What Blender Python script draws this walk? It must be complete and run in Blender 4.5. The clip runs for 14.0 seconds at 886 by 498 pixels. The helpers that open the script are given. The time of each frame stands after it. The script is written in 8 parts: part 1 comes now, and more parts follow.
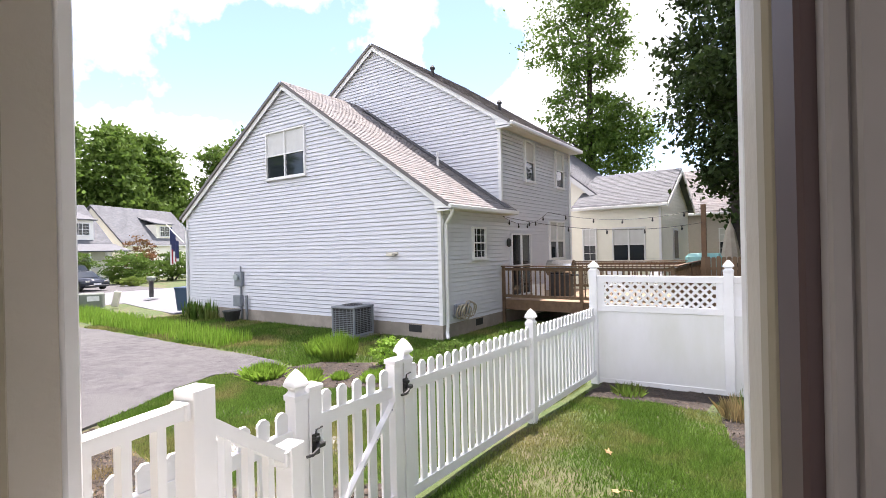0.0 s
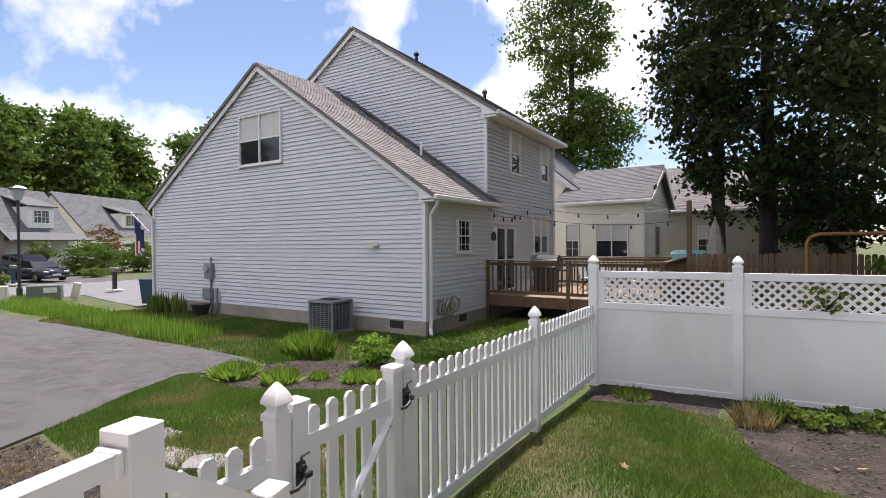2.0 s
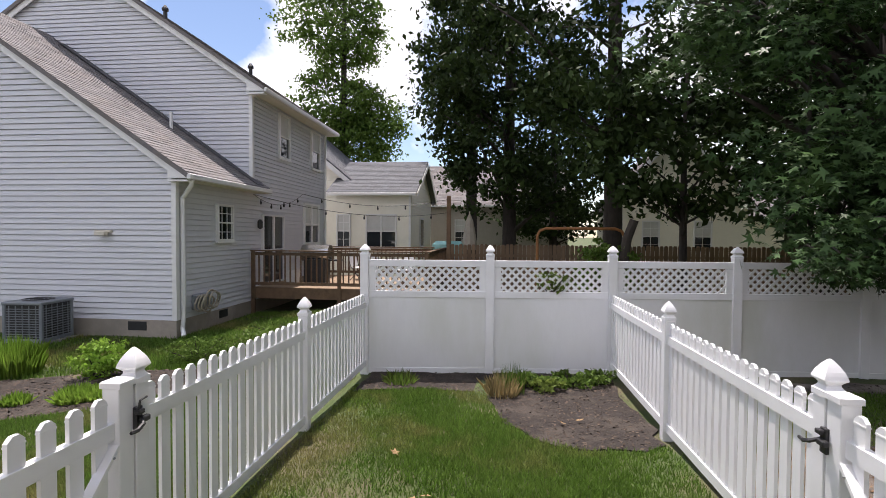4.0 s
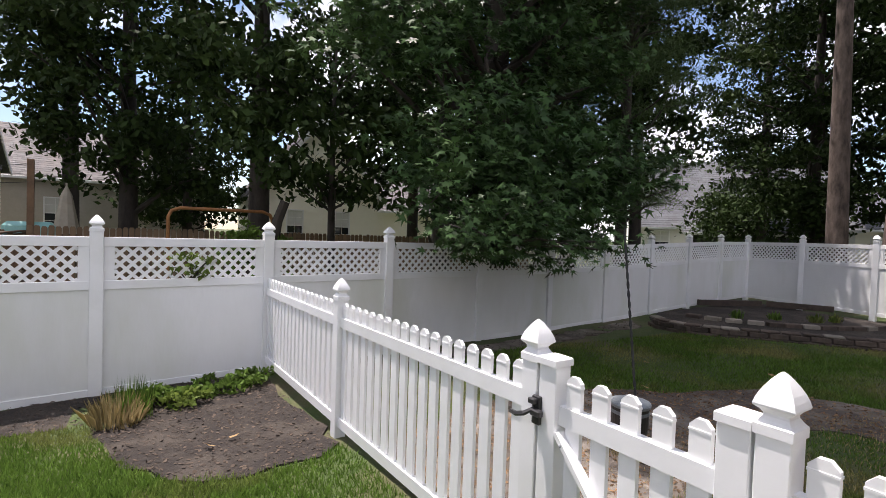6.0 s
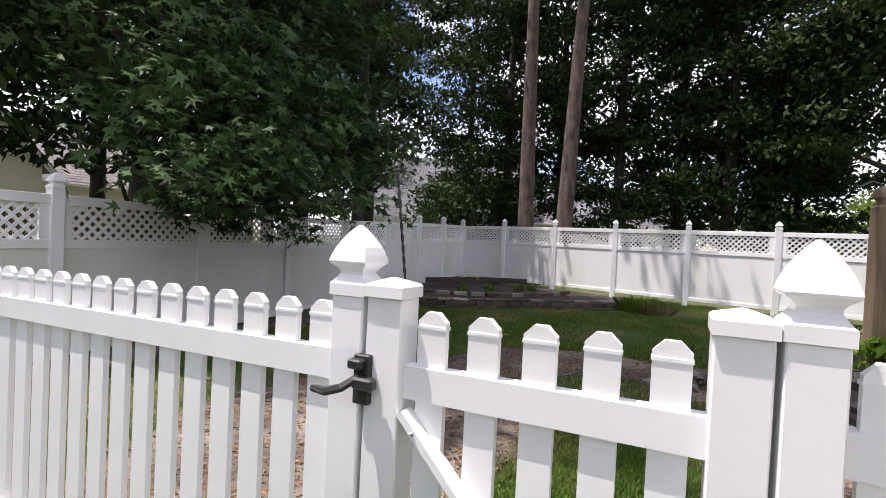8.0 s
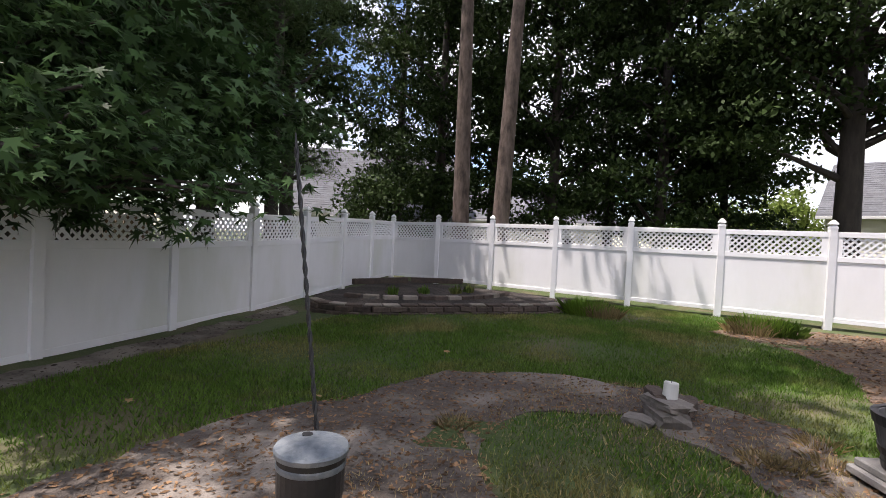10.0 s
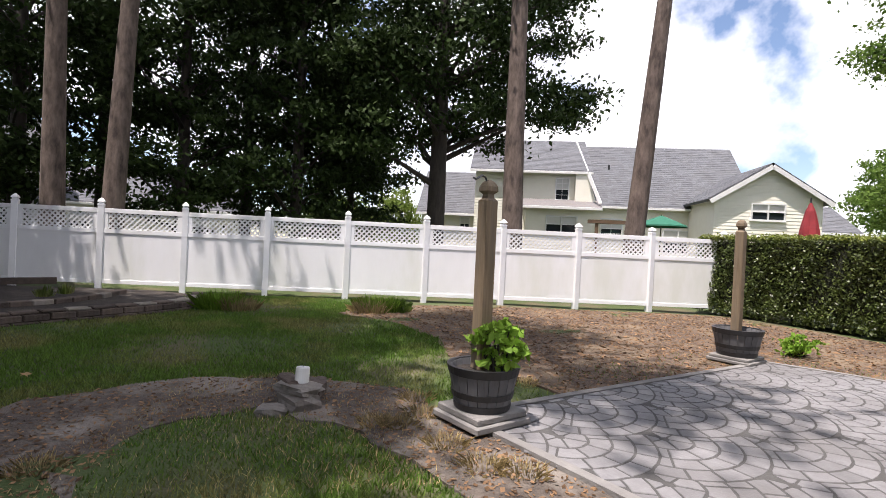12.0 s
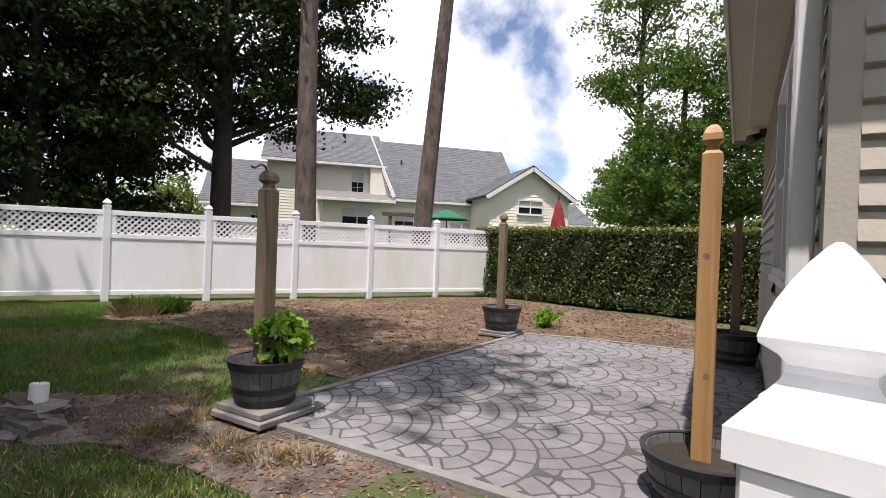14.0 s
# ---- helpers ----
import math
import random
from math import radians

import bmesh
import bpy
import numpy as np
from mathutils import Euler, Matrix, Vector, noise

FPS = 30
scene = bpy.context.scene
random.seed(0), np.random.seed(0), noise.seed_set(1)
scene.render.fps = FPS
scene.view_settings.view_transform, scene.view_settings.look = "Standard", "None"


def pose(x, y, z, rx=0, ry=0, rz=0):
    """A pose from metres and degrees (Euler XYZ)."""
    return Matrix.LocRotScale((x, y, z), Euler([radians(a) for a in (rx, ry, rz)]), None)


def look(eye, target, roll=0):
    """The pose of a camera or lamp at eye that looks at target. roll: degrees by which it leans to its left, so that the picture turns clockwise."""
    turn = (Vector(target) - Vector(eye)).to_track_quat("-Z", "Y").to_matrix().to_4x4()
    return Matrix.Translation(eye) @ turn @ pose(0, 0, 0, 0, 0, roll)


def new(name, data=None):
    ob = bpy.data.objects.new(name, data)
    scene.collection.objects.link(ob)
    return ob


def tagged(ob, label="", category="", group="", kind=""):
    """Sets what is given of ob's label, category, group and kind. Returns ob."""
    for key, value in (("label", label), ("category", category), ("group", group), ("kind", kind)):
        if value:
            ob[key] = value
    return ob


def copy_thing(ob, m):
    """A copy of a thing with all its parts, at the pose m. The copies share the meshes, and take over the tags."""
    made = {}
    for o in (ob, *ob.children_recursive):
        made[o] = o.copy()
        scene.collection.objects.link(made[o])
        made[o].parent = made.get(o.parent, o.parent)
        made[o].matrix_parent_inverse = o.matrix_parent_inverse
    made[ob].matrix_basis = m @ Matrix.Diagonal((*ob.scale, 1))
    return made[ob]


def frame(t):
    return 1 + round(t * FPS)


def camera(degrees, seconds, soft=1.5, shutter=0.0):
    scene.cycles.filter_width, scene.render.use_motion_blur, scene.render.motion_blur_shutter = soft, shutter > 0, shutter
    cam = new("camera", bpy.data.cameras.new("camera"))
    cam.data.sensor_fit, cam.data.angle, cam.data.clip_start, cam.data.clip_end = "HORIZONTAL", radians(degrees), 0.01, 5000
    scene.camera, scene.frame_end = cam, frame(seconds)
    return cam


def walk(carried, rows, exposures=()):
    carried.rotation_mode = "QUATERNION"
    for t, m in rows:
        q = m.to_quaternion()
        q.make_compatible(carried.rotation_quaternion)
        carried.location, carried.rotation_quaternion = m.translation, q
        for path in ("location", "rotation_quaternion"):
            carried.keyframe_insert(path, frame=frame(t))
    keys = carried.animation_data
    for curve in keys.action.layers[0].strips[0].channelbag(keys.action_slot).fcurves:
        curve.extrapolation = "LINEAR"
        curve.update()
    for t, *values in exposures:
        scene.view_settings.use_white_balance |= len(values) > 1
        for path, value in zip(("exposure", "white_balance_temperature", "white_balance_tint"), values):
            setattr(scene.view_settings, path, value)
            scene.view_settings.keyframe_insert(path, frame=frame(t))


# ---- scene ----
cam = camera(83.3, 14.0, soft=0.8)
PATH = [
    (0, (0.314, -0.573, 2.177), (-0.828, 1.069, 2.177), -1.3),
    (0.5, (0.118, -0.441, 2.192), (-1.229, 1.036, 2.192), -1.1),
    (1, (-0.027, -0.348, 2.172), (-1.415, 1.092, 2.171), -0.9),
    (1.5, (-0.127, -0.261, 2.163), (-1.445, 1.244, 2.151), -0.8),
    (2, (-0.214, -0.208, 2.131), (-1.274, 1.488, 2.108), -0.5),
    (2.5, (-0.234, -0.175, 2.123), (-1.032, 1.659, 2.087), -0.4),
    (2.7, (-0.226, -0.17, 2.12), (-0.948, 1.694, 2.082), -0.3),
    (4.8, (-0.376, 0.419, 1.999), (-0.177, 2.409, 1.935), 0.9),
    (5, (-0.381, 0.545, 1.966), (-0.052, 2.516, 1.903), 1.0),
    (5.5, (-0.373, 0.842, 1.943), (0.419, 2.678, 1.875), 1.3),
    (6, (-0.284, 1.103, 1.847), (0.828, 2.765, 1.788), 1.9),
    (6.5, (-0.191, 1.331, 1.684), (1.171, 2.795, 1.629), 2.3),
    (7, (-0.129, 1.542, 1.54), (1.423, 2.803, 1.49), 2.5),
    (7.5, (0.043, 1.778, 1.45), (1.71, 2.881, 1.403), 2.7),
    (8, (0.255, 2.004, 1.435), (2.068, 2.848, 1.395), 2.8),
    (8.2, (0.359, 2.087, 1.44), (2.217, 2.826, 1.403), 2.8),
    (10.3, (1.46, 2.507, 1.45), (3.393, 3.017, 1.408), 2.8),
    (10.5, (1.458, 2.502, 1.468), (3.419, 2.892, 1.427), 2.8),
    (11, (1.475, 2.478, 1.469), (3.474, 2.406, 1.44), 3.0),
    (11.5, (1.506, 2.446, 1.469), (3.451, 1.982, 1.449), 2.9),
    (12, (1.495, 2.441, 1.458), (3.338, 1.665, 1.445), 2.8),
    (12.5, (1.485, 2.421, 1.458), (3.211, 1.411, 1.449), 2.8),
    (13, (1.479, 2.391, 1.46), (3.103, 1.224, 1.449), 2.6),
    (13.5, (1.485, 2.36, 1.465), (3.003, 1.059, 1.452), 2.5),
    (14, (1.335, 2.405, 1.449), (2.732, 0.974, 1.439), 2.1),
]
walk(cam, [(t, look(eye, target, roll)) for t, eye, target, roll in PATH],
     [(0.0, 1.5, 6500, 20), (0.5, 1.3, 6500, 20), (1.0, 0.95, 6500, 20), (1.5, 0.7, 6500, 20), (2.5, 0.55, 6500, 20), (6.0, 0.65, 6500, 19), (8.0, 0.8, 6500, 20), (10.5, 0.85, 6500, 20), (12.5, 0.7, 6500, 18), (14.0, 0.46, 6500, 17)])

# ---- light ----
SUN_FROM = Vector((-0.125, 0.29, 0.945)).normalized()      # towards the sun: high, beyond the back fence


def make_world():
    w = bpy.data.worlds.new("sky")
    scene.world = w
    w.use_nodes = True
    nt = w.node_tree
    nt.nodes.clear()
    out = nt.nodes.new("ShaderNodeOutputWorld")
    bg = nt.nodes.new("ShaderNodeBackground")
    sky = nt.nodes.new("ShaderNodeTexSky")
    sky.sky_type = "NISHITA"
    sky.sun_disc = False
    sky.sun_elevation = math.asin(SUN_FROM.z)
    sky.sun_rotation = math.atan2(SUN_FROM.x, SUN_FROM.y)
    sky.air_density, sky.dust_density, sky.ozone_density = 1.0, 0.25, 0.4
    cloud = nt.nodes.new("ShaderNodeTexNoise")
    cloud.inputs["Scale"].default_value = 2.3
    cloud.inputs["Detail"].default_value = 7
    cloud.inputs["Roughness"].default_value = 0.55
    ramp = nt.nodes.new("ShaderNodeValToRGB")
    ramp.color_ramp.elements[0].position = 0.465
    ramp.color_ramp.elements[1].position = 0.55
    mix = nt.nodes.new("ShaderNodeMix")
    mix.data_type = "RGBA"
    mix.inputs[7].default_value = (9.0, 9.15, 9.4, 1)
    nt.links.new(cloud.outputs["Fac"], ramp.inputs[0])
    nt.links.new(ramp.outputs[0], mix.inputs[0])
    nt.links.new(sky.outputs[0], mix.inputs[6])
    nt.links.new(mix.outputs[2], bg.inputs[0])
    bg.inputs[1].default_value = 0.11
    nt.links.new(bg.outputs[0], out.inputs[0])
    sun = bpy.data.lights.new("sun", "SUN")
    sun.energy, sun.angle, sun.color = 4.9, radians(0.53), (1.0, 0.95, 0.87)
    ob = new("sun", sun)
    ob.matrix_world = look((0, 0, 40), Vector((0, 0, 40)) - SUN_FROM)


make_world()


def interior_fill():
    """Area lamp added indoors, out of view, to brighten the door frame."""
    la = bpy.data.lights.new("interior_fill_lamp", "AREA")
    la.shape, la.size, la.size_y, la.energy, la.color = "RECTANGLE", 5.5, 2.0, 40, (0.92, 0.95, 1.0)
    ob = new("interior_fill_lamp", la)
    ob.matrix_world = look((0.2, -6.1, 1.95), (0.2 - 0.233, -6.1 + 0.972, 1.9))


interior_fill()

# ---- materials ----
def mk(name, c1, c2=None, scale=4.0, rough=0.6, bump=0.0, bscale=None, metal=0.0, c3=None, s3=0.6, stretch=(1, 1, 1),
       coords="object", vary=0.0, island=False, translucent=0.0, spec=0.5):
    m = bpy.data.materials.new(name)
    m.use_nodes = True
    nt = m.node_tree
    bs = nt.nodes["Principled BSDF"]
    bs.inputs["Roughness"].default_value = rough
    bs.inputs["Metallic"].default_value = metal
    bs.inputs["Specular IOR Level"].default_value = spec
    if coords == "object":
        vec = nt.nodes.new("ShaderNodeTexCoord").outputs["Object"]
    else:
        vec = nt.nodes.new("ShaderNodeNewGeometry").outputs["Position"]
    mp = nt.nodes.new("ShaderNodeMapping")
    mp.inputs["Scale"].default_value = stretch
    nt.links.new(vec, mp.inputs[0])
    vec = mp.outputs[0]
    c2 = c2 or tuple(v * 0.82 for v in c1)
    n1 = nt.nodes.new("ShaderNodeTexNoise")
    n1.inputs["Scale"].default_value = scale
    n1.inputs["Detail"].default_value = 5
    n1.inputs["Roughness"].default_value = 0.65
    nt.links.new(vec, n1.inputs["Vector"])
    r1 = nt.nodes.new("ShaderNodeValToRGB")
    r1.color_ramp.elements[0].position, r1.color_ramp.elements[1].position = 0.32, 0.68
    r1.color_ramp.elements[0].color, r1.color_ramp.elements[1].color = (*c1, 1), (*c2, 1)
    nt.links.new(n1.outputs["Fac"], r1.inputs[0])
    col = r1.outputs[0]
    if c3:
        n3 = nt.nodes.new("ShaderNodeTexNoise")
        n3.inputs["Scale"].default_value = s3
        n3.inputs["Detail"].default_value = 6
        n3.inputs["Roughness"].default_value = 0.6
        nt.links.new(vec, n3.inputs["Vector"])
        r3 = nt.nodes.new("ShaderNodeValToRGB")
        r3.color_ramp.elements[0].position, r3.color_ramp.elements[1].position = 0.48, 0.62
        nt.links.new(n3.outputs["Fac"], r3.inputs[0])
        mx = nt.nodes.new("ShaderNodeMix")
        mx.data_type = "RGBA"
        nt.links.new(r3.outputs[0], mx.inputs[0])
        nt.links.new(col, mx.inputs[6])
        mx.inputs[7].default_value = (*c3, 1)
        col = mx.outputs[2]
    if vary:
        hs = nt.nodes.new("ShaderNodeHueSaturation")
        if island:
            rnd = nt.nodes.new("ShaderNodeNewGeometry").outputs["Random Per Island"]
        else:
            rnd = nt.nodes.new("ShaderNodeObjectInfo").outputs["Random"]
        mr = nt.nodes.new("ShaderNodeMapRange")
        mr.inputs["To Min"].default_value, mr.inputs["To Max"].default_value = 1 - vary, 1 + vary
        nt.links.new(rnd, mr.inputs[0])
        nt.links.new(mr.outputs[0], hs.inputs["Value"])
        nt.links.new(col, hs.inputs["Color"])
        col = hs.outputs[0]
    nt.links.new(col, bs.inputs["Base Color"])
    if bump:
        nb = nt.nodes.new("ShaderNodeTexNoise")
        nb.inputs["Scale"].default_value = bscale or scale * 4
        nb.inputs["Detail"].default_value = 6
        nt.links.new(vec, nb.inputs["Vector"])
        bp = nt.nodes.new("ShaderNodeBump")
        bp.inputs["Strength"].default_value = bump
        bp.inputs["Distance"].default_value = 0.02
        nt.links.new(nb.outputs["Fac"], bp.inputs["Height"])
        nt.links.new(bp.outputs[0], bs.inputs["Normal"])
    if translucent:
        tr = nt.nodes.new("ShaderNodeBsdfTranslucent")
        ms = nt.nodes.new("ShaderNodeMixShader")
        ms.inputs[0].default_value = translucent
        nt.links.new(col, tr.inputs[0])
        nt.links.new(bs.outputs[0], ms.inputs[1])
        nt.links.new(tr.outputs[0], ms.inputs[2])
        nt.links.new(ms.outputs[0], nt.nodes["Material Output"].inputs[0])
    return m


def glass_mat():
    m = bpy.data.materials.new("window_glass")
    m.use_nodes = True
    bs = m.node_tree.nodes["Principled BSDF"]
    bs.inputs["Base Color"].default_value = (0.02, 0.025, 0.03, 1)
    bs.inputs["Roughness"].default_value = 0.04
    return m


def clear_glass_mat():
    m = bpy.data.materials.new("clear_glass")
    m.use_nodes = True
    bs = m.node_tree.nodes["Principled BSDF"]
    bs.inputs["Transmission Weight"].default_value = 1.0
    bs.inputs["Roughness"].default_value = 0.01
    bs.inputs["IOR"].default_value = 1.45
    return m


CLEAR = clear_glass_mat()
VINYL = mk("white_vinyl", (0.86, 0.865, 0.875), (0.81, 0.815, 0.825), 1.7, 0.38, 0.04, 30, c3=(0.78, 0.785, 0.78), s3=0.9)
VINYL_OLD = mk("weathered_white_vinyl", (0.84, 0.845, 0.855), (0.77, 0.775, 0.775), 1.3, 0.42, 0.05, 30, c3=(0.70, 0.715, 0.665), s3=0.5, stretch=(1, 1, 0.35), coords="world")
SIDING_GREY = mk("pale_grey_siding", (0.63, 0.64, 0.67), (0.59, 0.60, 0.635), 3, 0.55, 0.05, 60)
SIDING_CREAM = mk("cream_siding", (0.86, 0.83, 0.72), (0.82, 0.79, 0.68), 3, 0.55, 0.05, 60)
SIDING_TAN = mk("tan_siding", (0.44, 0.40, 0.34), (0.39, 0.36, 0.30), 3, 0.5, 0.08, 60)
SIDING_WHITE = mk("off_white_siding", (0.76, 0.75, 0.71), (0.71, 0.70, 0.66), 3, 0.55)
TRIM = mk("white_trim", (0.78, 0.78, 0.77), (0.72, 0.72, 0.71), 4, 0.4)
SOFFIT = mk("cream_soffit", (0.62, 0.58, 0.49), (0.57, 0.53, 0.45), 4, 0.5)
ROOF = mk("brown_grey_shingle", (0.215, 0.202, 0.20), (0.155, 0.146, 0.144), 9, 0.9, 0.5, 40, c3=(0.19, 0.172, 0.162), s3=1.5, vary=0.18, island=True)
ROOF_GREY = mk("grey_shingle", (0.135, 0.14, 0.152), (0.098, 0.102, 0.112), 9, 0.9, 0.5, 40, c3=(0.115, 0.118, 0.126), s3=1.5, vary=0.14, island=True)
ROOF_DARK = mk("dark_shingle", (0.10, 0.10, 0.105), (0.06, 0.06, 0.065), 9, 0.9, 0.5, 40)
GLASS = glass_mat()
BLIND = mk("white_blind", (0.62, 0.62, 0.60), (0.55, 0.55, 0.53), 3, 0.7)
FOUND = mk("concrete_foundation", (0.40, 0.35, 0.29), (0.32, 0.28, 0.24), 5, 0.9, 0.3, 40, c3=(0.27, 0.24, 0.20))
CONCRETE = mk("grey_concrete", (0.25, 0.24, 0.225), (0.18, 0.172, 0.165), 6, 0.9, 0.4, 60, c3=(0.16, 0.152, 0.145), s3=1.2)
STAMPED = mk("stamped_concrete", (0.209, 0.205, 0.209), (0.160, 0.156, 0.160), 9, 0.75, 0.35, 50, c3=(0.148, 0.143, 0.143), s3=1.0, coords="world", vary=0.13)
JOINT = mk("dark_joint", (0.085, 0.083, 0.08), (0.062, 0.06, 0.058), 12, 0.95, 0.3, 60, coords="world")
GRASS = mk("lawn_soil_and_thatch", (0.046, 0.076, 0.019), (0.072, 0.092, 0.027), 5, 0.95, 0.8, 45, c3=(0.105, 0.092, 0.048), s3=0.8, coords="world")
BLADE = mk("grass_blade", (0.088, 0.165, 0.026), (0.13, 0.215, 0.040), 1.2, 0.65, c3=(0.25, 0.235, 0.09), s3=0.55, coords="world", vary=0.4, island=True, translucent=0.42, spec=0.12)
BLADE_DRY = mk("dry_grass_blade", (0.46, 0.37, 0.19), (0.36, 0.28, 0.14), 2, 0.8, vary=0.35, island=True, translucent=0.25, spec=0.12)
MULCH = mk("dark_mulch", (0.037, 0.028, 0.022), (0.019, 0.015, 0.013), 14, 0.97, 1.0, 55, c3=(0.061, 0.049, 0.039), s3=1.6, coords="world")
SOIL = mk("dry_soil", (0.135, 0.110, 0.090), (0.062, 0.049, 0.040), 11, 0.97, 1.0, 50, c3=(0.235, 0.205, 0.175), s3=1.3, coords="world")
LITTER = mk("leaf_litter_ground", (0.15, 0.105, 0.072), (0.082, 0.058, 0.043), 16, 0.97, 1.0, 50, c3=(0.20, 0.148, 0.098), s3=1.1, coords="world")
CHIP = mk("mulch_chip", (0.092, 0.066, 0.048), (0.044, 0.033, 0.026), 5, 0.95, vary=0.55, island=True)
DEADLEAF = mk("dead_leaf", (0.27, 0.165, 0.09), (0.13, 0.08, 0.05), 5, 0.9, vary=0.6, island=True, translucent=0.15, spec=0.12)
ASPHALT = mk("worn_asphalt", (0.113, 0.106, 0.110), (0.056, 0.053, 0.056), 3.5, 0.92, 0.8, 130, c3=(0.101, 0.097, 0.097), s3=0.6, coords="world")
ROAD = mk("pale_road", (0.17, 0.17, 0.18), (0.145, 0.145, 0.155), 1.0, 0.92, 0.4, 90, coords="world")
DARKTAR = mk("tar_crack_filler", (0.045, 0.045, 0.047), None, 8, 0.7)
BARK = mk("brown_bark", (0.060, 0.048, 0.040), (0.027, 0.022, 0.019), 7, 0.95, 1.0, 18, stretch=(1, 1, 0.28), coords="world")
PINEBARK = mk("pine_bark", (0.17, 0.128, 0.105), (0.045, 0.032, 0.027), 6, 0.95, 1.0, 11, stretch=(1, 1, 0.35), coords="world")
LEAF = mk("green_leaf", (0.078, 0.14, 0.026), (0.12, 0.185, 0.036), 0.5, 0.55, coords="world", vary=0.35, island=True, translucent=0.38, spec=0.12)
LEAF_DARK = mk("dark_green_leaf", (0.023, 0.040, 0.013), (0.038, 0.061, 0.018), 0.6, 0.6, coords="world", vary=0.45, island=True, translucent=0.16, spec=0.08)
LEAF_LIGHT = mk("light_green_leaf", (0.12, 0.18, 0.035), (0.17, 0.22, 0.05), 0.5, 0.55, coords="world", vary=0.3, island=True, translucent=0.42, spec=0.12)
LEAF_STAR = mk("star_shaped_leaf", (0.034, 0.070, 0.024), (0.058, 0.105, 0.034), 0.9, 0.45, coords="world", vary=0.55, island=True, translucent=0.18, spec=0.12)
NEEDLE = mk("pine_needle", (0.06, 0.10, 0.035), (0.09, 0.13, 0.05), 0.6, 0.6, coords="world", vary=0.3, island=True, translucent=0.2, spec=0.12)
LEAF_RED = mk("reddish_leaf", (0.20, 0.085, 0.045), (0.13, 0.10, 0.04), 1.2, 0.6, vary=0.3, island=True, translucent=0.3, spec=0.12)
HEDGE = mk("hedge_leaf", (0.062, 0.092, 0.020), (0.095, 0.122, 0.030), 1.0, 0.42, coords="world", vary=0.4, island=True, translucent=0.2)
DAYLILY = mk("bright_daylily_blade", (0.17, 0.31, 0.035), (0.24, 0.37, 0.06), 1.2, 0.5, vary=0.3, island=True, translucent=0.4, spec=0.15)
HEDGE_TOP = mk("sunlit_hedge_leaf", (0.16, 0.20, 0.035), (0.21, 0.24, 0.05), 1.0, 0.35, coords="world", vary=0.3, island=True, translucent=0.3)
HEDGE_IN = mk("hedge_inner_shade", (0.022, 0.026, 0.012), (0.012, 0.014, 0.008), 9, 0.95, 0.8, 30)
WOOD_NEW = mk("new_pine_post", (0.52, 0.31, 0.135), (0.27, 0.125, 0.045), 8, 0.55, 0.15, 40, stretch=(5, 5, 0.16), c3=(0.46, 0.27, 0.11), s3=2.0)
WOOD_OLD = mk("weathered_post", (0.25, 0.185, 0.115), (0.145, 0.105, 0.065), 9, 0.8, 0.3, 40, stretch=(4, 4, 0.22), c3=(0.20, 0.16, 0.115), s3=2.0)
DECKWOOD = mk("stained_deck_wood", (0.17, 0.105, 0.060), (0.105, 0.064, 0.038), 6, 0.8, 0.3, 40, vary=0.15)
DECKTOP = mk("worn_deck_board", (0.30, 0.21, 0.13), (0.21, 0.145, 0.09), 6, 0.8, 0.3, 40)
FENCEWOOD = mk("brown_board_fence", (0.22, 0.145, 0.085), (0.14, 0.09, 0.055), 6, 0.85, 0.3, 40, stretch=(1, 1, 0.3), vary=0.2)
BARREL = mk("grey_barrel_stave", (0.155, 0.155, 0.16), (0.095, 0.095, 0.10), 7, 0.75, 0.25, 40, stretch=(1, 1, 0.3), vary=0.2)
BAND = mk("black_barrel_band", (0.028, 0.028, 0.030), (0.018, 0.018, 0.02), 6, 0.5, 0.1, 30)
BLACK = mk("black_metal", (0.018, 0.018, 0.019), (0.03, 0.03, 0.031), 8, 0.45, 0.1, 40)
DARKGREEN = mk("dark_painted_metal", (0.05, 0.058, 0.055), (0.035, 0.04, 0.04), 4, 0.45)
ACGREY = mk("grey_cabinet_metal", (0.23, 0.25, 0.27), (0.18, 0.20, 0.22), 4, 0.5)
ACPALE = mk("pale_green_grey_metal", (0.36, 0.40, 0.41), (0.30, 0.34, 0.35), 3, 0.45)
STEEL = mk("galvanised_lid", (0.252, 0.287, 0.322), (0.168, 0.196, 0.224), 16, 0.5, 0.15, 60, metal=0.5, c3=(0.322, 0.350, 0.371), s3=6)
STONE = mk("grey_brown_stone", (0.235, 0.21, 0.185), (0.14, 0.125, 0.11), 7, 0.9, 0.7, 25, c3=(0.30, 0.27, 0.235), s3=2.5)
BLOCK = mk("retaining_block", (0.115, 0.086, 0.068), (0.062, 0.047, 0.038), 8, 0.95, 0.8, 30, vary=0.35)
BLOCKTOP = mk("pale_cap_block", (0.30, 0.265, 0.22), (0.20, 0.175, 0.145), 8, 0.95, 0.6, 30, vary=0.3)
WAX = mk("white_candle", (0.80, 0.79, 0.75), None, 3, 0.5)
# Darkened casing for the doorway's right side, its shade put into the colour.
CASING_SHADED = mk("shaded_casing_paint", (0.24, 0.215, 0.20), (0.20, 0.18, 0.165), 3, 0.5)
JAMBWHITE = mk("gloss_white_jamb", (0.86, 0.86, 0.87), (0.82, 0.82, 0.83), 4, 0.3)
PALECONC = mk("pale_bounce_concrete", (0.56, 0.55, 0.53), (0.49, 0.48, 0.46), 6, 0.9, 0.3, 60, c3=(0.45, 0.44, 0.42), s3=1.2)
INTERIOR = mk("interior_paint", (0.76, 0.75, 0.76), (0.72, 0.71, 0.72), 2, 0.6)
